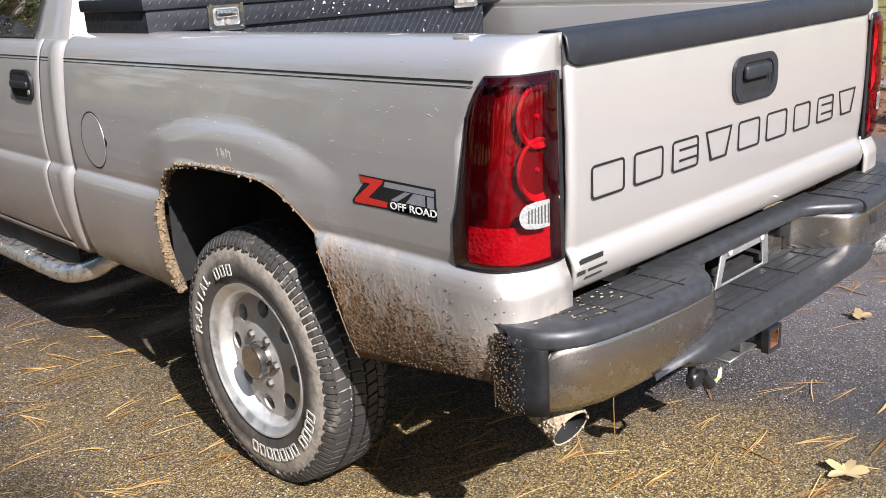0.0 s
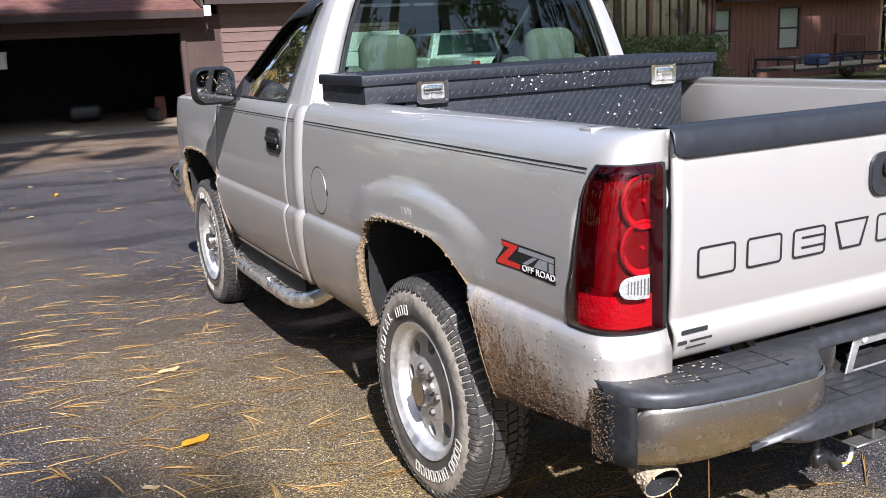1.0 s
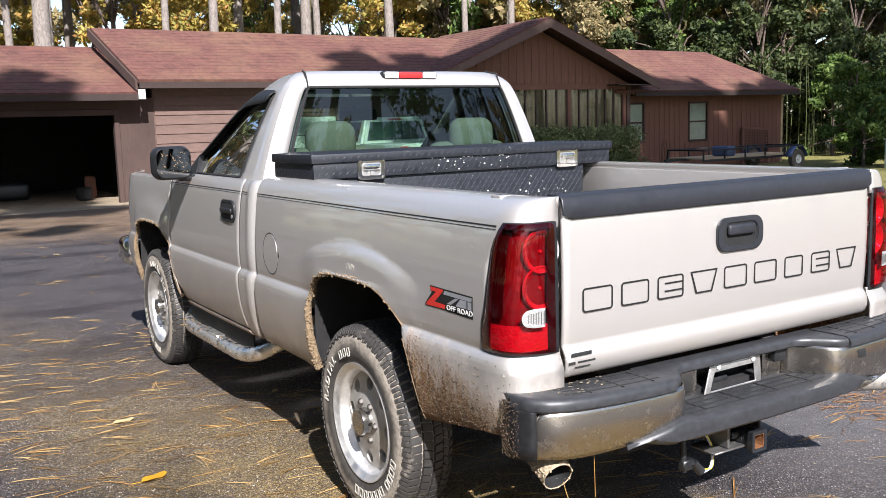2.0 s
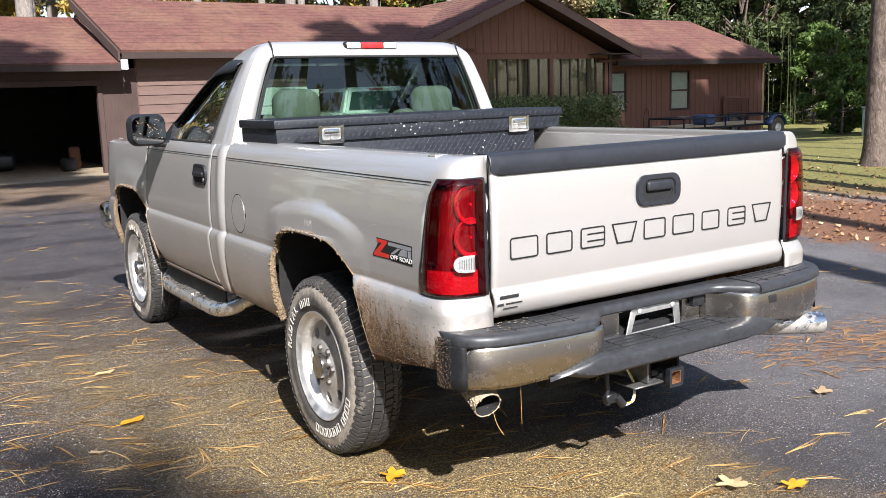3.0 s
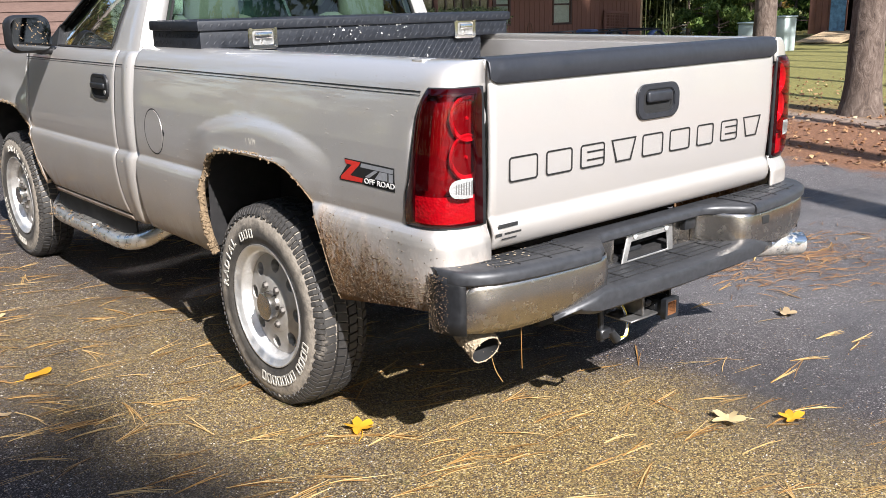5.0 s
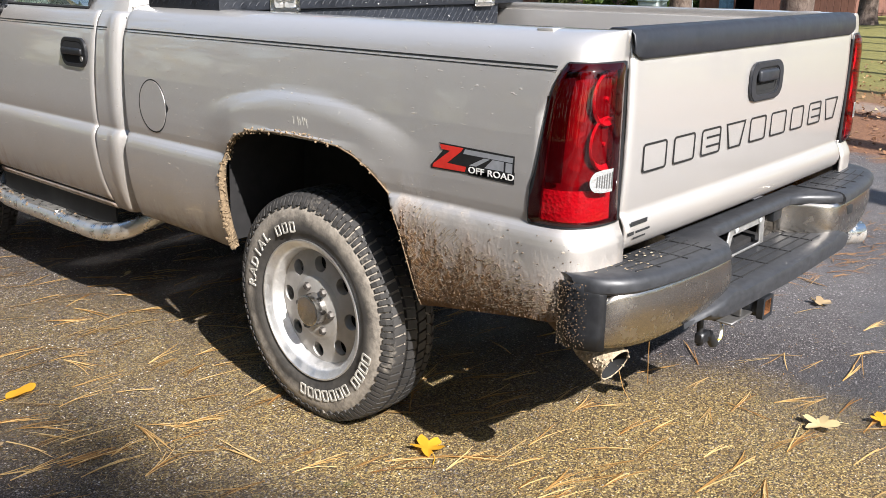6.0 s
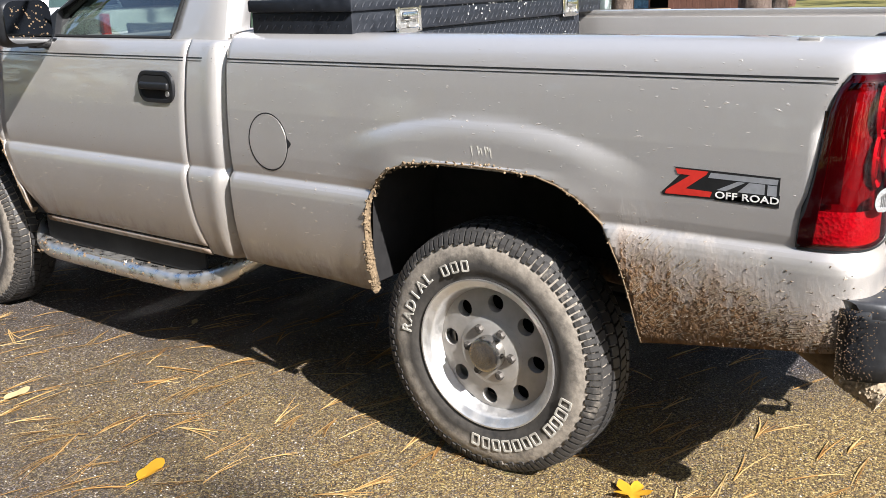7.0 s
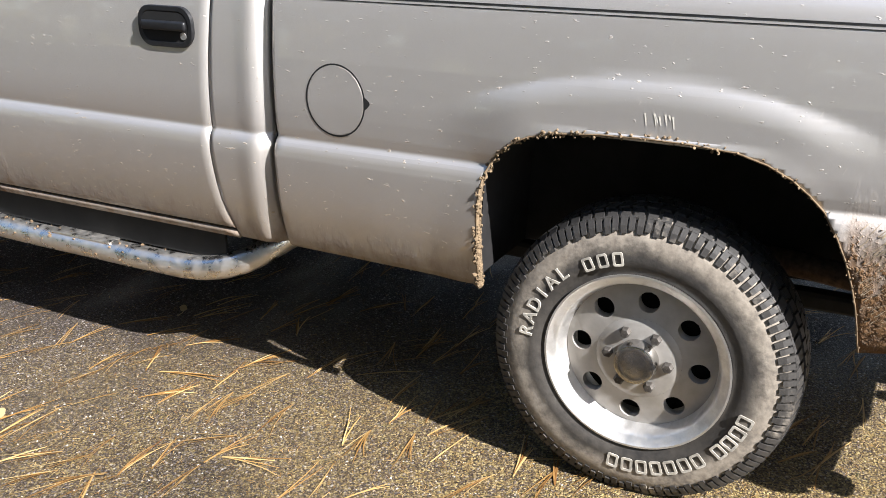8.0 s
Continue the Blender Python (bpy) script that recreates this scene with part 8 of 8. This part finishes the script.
def broadleaf(x, y, h, w, seed, material, count, label, size=0.10, base=0.15, name="tree"):
    """A leafy tree: trunk, forking limbs, clumps with gaps between."""
    rr = random.Random(seed)
    z0 = float(lie(x, y))
    t = thing(name, label, "tree", (x, y, z0))
    bm = bmesh.new()
    add_tube(bm, [(x, y, z0 - 0.1), (x + rr.gauss(0, 0.1), y, z0 + h * 0.3), (x + rr.gauss(0, 0.3), y + rr.gauss(0, 0.2), z0 + h * 0.75)], [0.035 * h * 0.6, 0.02 * h * 0.6, 0.02], 10)
    cs, rs = [], []
    for i in range(int(16 + h * 3)):
        k = rr.random() ** 0.8
        z = z0 + h * (base + (1 - base) * k)
        a, d = rr.uniform(0, 6.28), w * math.sqrt(rr.random()) * (1.0 - 0.65 * max(0, k - 0.45))
        c = Vector((x + math.cos(a) * d, y + math.sin(a) * d, z))
        cs.append(tuple(c))
        rs.append(rr.uniform(0.10, 0.24) * w + 0.15)
        if i % 2 == 0:
            add_tube(bm, [(x, y, z0 + h * (0.15 + 0.5 * k)), tuple(Vector((x, y, z0 + h * (0.2 + 0.55 * k))).lerp(c, 0.5)), tuple(c)], [0.012 * h * 0.5, 0.03, 0.01], 6)
    part("trunk", bm, BARK, t)
    pts2, f2 = leaf_cloud(cs, rs, count, size, seed + 7, 0.75, 0.45)
    leaf_part("crown", pts2, f2, material, t)
    return t


# yard pine beside the lawn
pine(12.9, 7.05, 17.0, 0.205, 3, lean=0.02, leaves=2600, label="pine with a grey-brown flaking trunk on the lawn's edge", low=0.62)
# pines behind the house
rp = random.Random(12)
for i in range(34):
    x = -16 + i * 1.75 + rp.uniform(-0.7, 0.7)
    y = 33 + rp.uniform(0, 15)
    pine(x, y, rp.uniform(19, 25), rp.uniform(0.22, 0.36), 20 + i, leaves=1500, low=0.5, size=0.30, label="tall pale-barked pine in the wood behind the house", skin=BARK_PALE)
for i in range(26):
    x = -18 + i * 2.3 + rp.uniform(-1, 1)
    y = 36 + rp.uniform(0, 14)
    mt = rp.choice((LEAF_AUTUMN, LEAF_AUTUMN, LEAF_AUTUMN, LEAF_GREEN))
    broadleaf(x, y, rp.uniform(6.5, 12.5), rp.uniform(2.0, 3.3), 80 + i, mt, 8000, "autumn tree in the wood behind the house", 0.13, 0.06)
# a farther, hazier row that closes the wood
for i in range(24):
    broadleaf(-22 + 3.6 * i + rp.uniform(-1.2, 1.2), 54 + rp.uniform(0, 9), rp.uniform(13, 19), rp.uniform(3.4, 4.6), 900 + i, (LEAF_TAN, LEAF_AUTUMN, LEAF_TAN, LEAF_GREEN)[i % 4], 6000, "far autumn tree deep in the wood", 0.27, 0.02)
for i in range(15):
    pine(-3 + 2.6 * i + rp.uniform(-0.9, 0.9), 31 + rp.uniform(0, 9), rp.uniform(18, 23), rp.uniform(0.15, 0.24), 930 + i, leaves=900, low=0.62, size=0.30, label="slim pale-barked pine in the wood behind the house", skin=BARK_PALE)
# dense dark thicket past the house's end
for i, (x, y, h, w, mt, c) in enumerate((
    (28.5, 27.5, 9.0, 2.6, LEAF_SHADED, 9000), (31.0, 25.0, 8.5, 2.8, LEAF_SHADED, 9000), (33.8, 26.0, 10, 3.0, LEAF_SHADED, 9000), (30.2, 30, 11, 3.2, LEAF_GREEN, 8000), (36.5, 24.0, 9.5, 3.0, LEAF_SHADED, 9000),
    (27.0, 32.0, 9, 3.0, LEAF_TAN, 6000), (39.5, 22.0, 10, 3.2, LEAF_SHADED, 8000), (35.5, 30.0, 12, 3.5, LEAF_SHADED, 7000), (42, 25, 12, 3.5, LEAF_SHADED, 6000), (33.0, 22.6, 4.2, 1.7, LEAF_GREEN, 7000), (44.0, 19.0, 9, 3.2, LEAF_AUTUMN, 7000),
    (47.0, 14.0, 10, 3.4, LEAF_SHADED, 6000), (50.0, 8.0, 11, 3.6, LEAF_SHADED, 6000), (37.2, 19.8, 3.4, 1.4, LEAF_GREEN, 6000), (52, 2, 11, 3.6, LEAF_AUTUMN, 5000), (46, 24, 13, 4, LEAF_AUTUMN, 6000), (50, 18, 13, 4, LEAF_GREEN, 6000), (54, 10, 13, 4, LEAF_AUTUMN, 6000))):
    broadleaf(x, y, h, w, 300 + i, mt, int(c * 1.8), "dense leafy tree in the dark thicket", 0.13, 0.03)
for i in range(16):
    broadleaf(24 + 1.7 * i + rp.uniform(-0.8, 0.8), 39 - 0.9 * i + rp.uniform(-2, 2), rp.uniform(12, 16), rp.uniform(3.2, 4.2), 340 + i, (LEAF_TAN, LEAF_GREEN, LEAF_AUTUMN, LEAF_TAN)[i % 4], 8000, "tall autumn tree at the back of the thicket", 0.24, 0.03)


def bamboo():
    t = thing("bamboo_stand", "stand of thin bamboo culms in the thicket", "bamboo", (32, 23, -0.4))
    r = random.Random(61)
    bm = bmesh.new()
    for i in range(44):
        x, y = r.uniform(27.5, 38), r.uniform(22.4, 25.5)
        lean = r.gauss(0, 0.05)
        h = r.uniform(2.2, 4.6)
        add_tube(bm, [(x, y, -0.6), (x + lean * h * 0.5, y, h * 0.5), (x + lean * h * 1.4, y + 0.1, h)], [0.016, 0.013, 0.005], 5)
    tagged(part("bamboo_culm", bm, CULM, t), kind="stuff")


bamboo()

# pines between lawn and shed, seen over the bed
for i, (x, y, r_) in enumerate(((9.15, 3.47, 0.215), (30.0, 9.25, 0.30), (20.5, 1.2, 0.25), (36.0, 6.0, 0.24), (33, -2, 0.25), (24, -5, 0.22))):
    pine(x, y, 18, r_, 150 + i, leaves=1300, low=0.6, label="pine trunk standing on the lawn")


# ---- shed, utility boxes ----
def shed():
    s = thing("shed", "weathered red-brown plank shed with a ramp", "shed", (34, 13.5, -0.4))
    gz = float(lie(32, 13)) - 0.03
    x0, x1, y0, y1 = 32.0, 36.0, 10.4, 16.4
    for k in range(24):
        y = y0 + k * 0.25
        if 14.0 < y < 14.9:
            continue
        part("plank", boxed((x0 - 0.03, y, gz + 0.35), (x0, y + 0.24, gz + 2.7), 0.006, 1), SHED_WOOD, s, smooth=False)
    for k in range(16):
        x = x0 + k * 0.25
        part("plank", boxed((x, y0 - 0.03, gz + 0.35), (x + 0.24, y0, gz + 2.7), 0.006, 1), SHED_WOOD, s, smooth=False)
        part("plank", boxed((x, y1, gz + 0.35), (x + 0.24, y1 + 0.03, gz + 2.7), 0.006, 1), SHED_WOOD, s, smooth=False)
    # near-black sheet painting the shade seen through the doorway
    part("inside", boxed((x0 + 1.5, y0 + 0.05, gz + 0.35), (x0 + 1.6, y1 - 0.05, gz + 2.7)), DARK, s, smooth=False)
    part("floor", boxed((x0 - 0.05, y0, gz + 0.25), (x1, y1, gz + 0.35)), SHED_WOOD, s, smooth=False)
    slope("shed_roof", [(x0 - 0.4, y0 - 0.3, gz + 2.7), (x0 - 0.4, y1 + 0.3, gz + 2.7), (x1 + 0.3, y1 + 0.3, gz + 3.4), (x1 + 0.3, y0 - 0.3, gz + 3.4)], 0.08, SHINGLE, s)
    part("door", boxed((x0 - 0.07, 14.95, gz + 0.35), (x0 - 0.035, 15.55, gz + 2.3), 0.01, 1), SHED_BLUE, s, "blue-grey door standing open")
    for k in range(7):
        y = 14.0 + k * 0.24
        v = [(x0 - 2.3, y, gz + 0.05), (x0 - 2.3, y + 0.22, gz + 0.05), (x0 - 0.05, y + 0.22, gz + 0.37), (x0 - 0.05, y, gz + 0.37)]
        slope("ramp_plank", v, 0.04, PALE_WOOD, s)
    for yy in (10.6, 13.4, 16.0):
        part("pier", boxed((x0, yy, gz), (x0 + 0.2, yy + 0.2, gz + 0.26)), CONCRETE, s, smooth=False)


shed()
for x, y, w, h in ((24.2, 14.10, 0.34, 0.86), (24.4, 13.15, 0.19, 1.02)):
    z = float(lie(x, y))
    ub = thing("utility_box", "grey-green metal utility cabinet on the lawn", "utility box", (x, y, z), "utility cabinets on the lawn")
    part("cabinet", boxed((x - 0.35, y - w, z), (x + 0.35, y + w, z + h), 0.03, 2), UTILITY, ub)
    part("lid", boxed((x - 0.38, y - w - 0.03, z + h), (x + 0.38, y + w + 0.03, z + h + 0.05), 0.02, 2), UTILITY, ub)
for i, (x, y) in enumerate(((25.0, 15.9), (25.8, 15.2), (26.0, 16.9))):
    broadleaf(x, y, 2.6 + 0.4 * i, 0.9, 360 + i, LEAF_GREEN, 5000, "bright green bush beside the utility cabinets", 0.09, 0.02, "bush")


# ---- second pickup ahead, seen through the glass ----
def far_pickup(x, y, turn):
    t = thing("parked_pickup", "white pickup truck parked before the house", "pickup truck", (0, 0, 0))
    white = simple("white_car_paint", (0.74, 0.75, 0.74), 0.3, 0.0, 0.04, 8, 0.0, 0.6)

    def add(name, bm, mt, label=""):
        ob = part(name, bm, mt, None, label)
        ob.parent = t
        return ob

    bm = bmesh.new()
    add_box(bm, (-0.96, -2.6, 0.55), (0.96, -0.5, 1.30), 0.06, 3)
    add_box(bm, (-0.96, -0.5, 0.55), (0.96, 1.35, 1.30), 0.06, 3)
    add_box(bm, (-0.94, 1.3, 0.55), (0.94, 2.7, 1.20), 0.08, 3)
    add("body", bm, white)
    bm = bmesh.new()
    lo = [(-0.88, -0.48), (0.88, -0.48), (0.88, 1.55), (-0.88, 1.55)]
    hi = [(-0.70, -0.38), (0.70, -0.38), (0.70, 0.85), (-0.70, 0.85)]
    a = [bm.verts.new((p[0], p[1], 1.28)) for p in lo]
    b = [bm.verts.new((p[0], p[1], 1.86)) for p in hi]
    for k in range(4):
        bm.faces.new((a[k], a[(k + 1) % 4], b[(k + 1) % 4], b[k]))
    bm.faces.new(b)
    bmesh.ops.bevel(bm, geom=[e for e in bm.edges if not e.is_boundary], offset=0.05, segments=2, affect="EDGES")
    add("cab", bm, white)
    bm = bmesh.new()
    q = [(-0.74, -0.478, 1.36), (0.74, -0.478, 1.36), (0.62, -0.41, 1.76), (-0.62, -0.41, 1.76)]
    vs = [bm.verts.new((p[0], p[1] - 0.012, p[2])) for p in q]
    bm.faces.new(vs)
    add("rear_window", bm, simple("dark_glass", (0.03, 0.05, 0.045), 0.06, 0, 0.1, 4, 0.0), "dark tinted rear window")
    for s in (-1, 1):
        for y0, y1 in ((-0.30, 0.28), (0.36, 1.15)):
            bm = bmesh.new()
            q = [(s * 0.880, y0, 1.36), (s * 0.880, y1, 1.36), (s * 0.755, y1 - 0.12 * (y1 > 1), 1.76), (s * 0.755, y0 + 0.02, 1.76)]
            vs = [bm.verts.new((p[0] + s * 0.006, p[1], p[2])) for p in q]
            bm.faces.new(vs)
            add("side_window", bm, GAP)
        add("tail_lamp", boxed((s * 0.90 - 0.08, -2.62, 0.90), (s * 0.90 + 0.06, -2.5, 1.25), 0.02, 2), RED_INK)
        for wy in (-1.6, 1.75):
            bm = bmesh.new()
            add_lathe(bm, [(-0.12, 0.2), (-0.13, 0.36), (-0.09, 0.39), (0.09, 0.39), (0.13, 0.36), (0.12, 0.2), (0.10, 0.001)], 28, "X", (s * 0.84, wy, 0.39))
            add("wheel", bm, TREAD)
    add("brake_lamp", boxed((-0.17, -0.42, 1.79), (0.17, -0.36, 1.83), 0.01, 1), RED_INK)
    add("bumper", boxed((-0.96, -2.8, 0.55), (0.96, -2.6, 0.72), 0.03, 2), CHROME)
    t.matrix_basis = pose(x, y, float(lie(x, y)), 0, 0, turn)


far_pickup(7.6, 16.4, -2)

# ---- unseen wood behind the camera, added to shade the drive and show in the glass ----
# the slim pine at c -1.98 is added to throw a band of shade
for i, (c, d, h, sp) in enumerate(((-9.6, 20.0, 20, 2.8), (4.6, 29.0, 18, 2.0), (5.2, 33.0, 20, 2.2), (7.0, 30.5, 18, 2.4), (8.6, 33.5, 20, 2.8), (11.5, 31.0, 19, 2.8), (-12.5, 17.0, 19, 2.8), (14.5, 34, 20, 2.8), (-1.98, 24, 21, 0.9), (1.6, 33, 21, 1.4))):
    # c: across the sun's way, d: back along it
    x, y = 0.959 * c - 0.282 * d, -0.282 * c - 0.959 * d
    pine(x, y, h, 0.24 if sp > 1 else 0.12, 400 + i, leaves=2600 if sp > 1 else 1100, low=0.42, spread=sp, size=0.26, label="unseen tall pine in the wood across the drive")
for i in range(20):
    a = radians(185 + i * 9)
    d = 34 + 5 * (i % 3)
    broadleaf(d * math.cos(a), d * math.sin(a), 9 + 3 * (i % 3), 3.6, 500 + i, (LEAF_AUTUMN, LEAF_GREEN, LEAF_PINE)[i % 3], 1500, "unseen tree in the wood across the drive", 0.26, 0.08)
for i in range(14):
    a = radians(150 + i * 5 - 25)
    d = 30 + 4 * (i % 3)
    broadleaf(d * math.cos(a), d * math.sin(a) + 6, 9 + 3 * (i % 3), 3.4, 540 + i, (LEAF_AUTUMN, LEAF_GREEN, LEAF_SHADED)[i % 3], 1500, "unseen tree in the wood beside the drive", 0.24, 0.08)
# unseen pines added for their shade
for i, (x, y) in enumerate(((-9.6, 3.4), (-9.0, 7.0))):
    pine(x, y, 17, 0.22, 600 + i, leaves=2600, low=0.4, spread=2.4, size=0.26, label="unseen tall pine beside the drive, added for its shade")

# unseen trees added to darken what the truck's flank reflects
for i in range(13):
    broadleaf(-15.5 - 2.2 * (i % 2), -9 + 2.3 * i, 11 + 2.5 * (i % 3), 3.1, 560 + i, (LEAF_TAN, LEAF_GREEN, LEAF_AUTUMN)[i % 3], 5000, "unseen tree in the wood beside the drive", 0.22, 0.04)

# unseen very tall pines, added so their crowns keep the house in broken shade
rh = random.Random(77)
for i, x in enumerate((-17.0, -14.6, -12.4, -10.4, -8.2, 1.4, 3.2, 5.0, 7.2, 9.4, 11.6, 13.8, 16.0, 18.4, 28.6)):
    pine(x, -7.2 + rh.uniform(-0.8, 0.8), rh.uniform(27, 29.5), 0.24 if x < 4 else 0.15, 700 + i, leaves=5200, low=0.76, spread=2.6, size=0.30, label="unseen very tall pine, added to shade the house and thicket")
# unseen pines added to shade the drive
for i, (x, y) in enumerate(((-13.0, -10.5), (-13.4, -3.0))):
    pine(x, y, 18, 0.23, 730 + i, leaves=3200, low=0.46, spread=2.7, size=0.28, label="unseen tall pine, added so its crown shades the drive")
pine(-9.4, -14.6, 17, 0.2, 741, leaves=2600, low=0.64, spread=1.3, size=0.24, label="unseen slim pine, added to shade the drive")
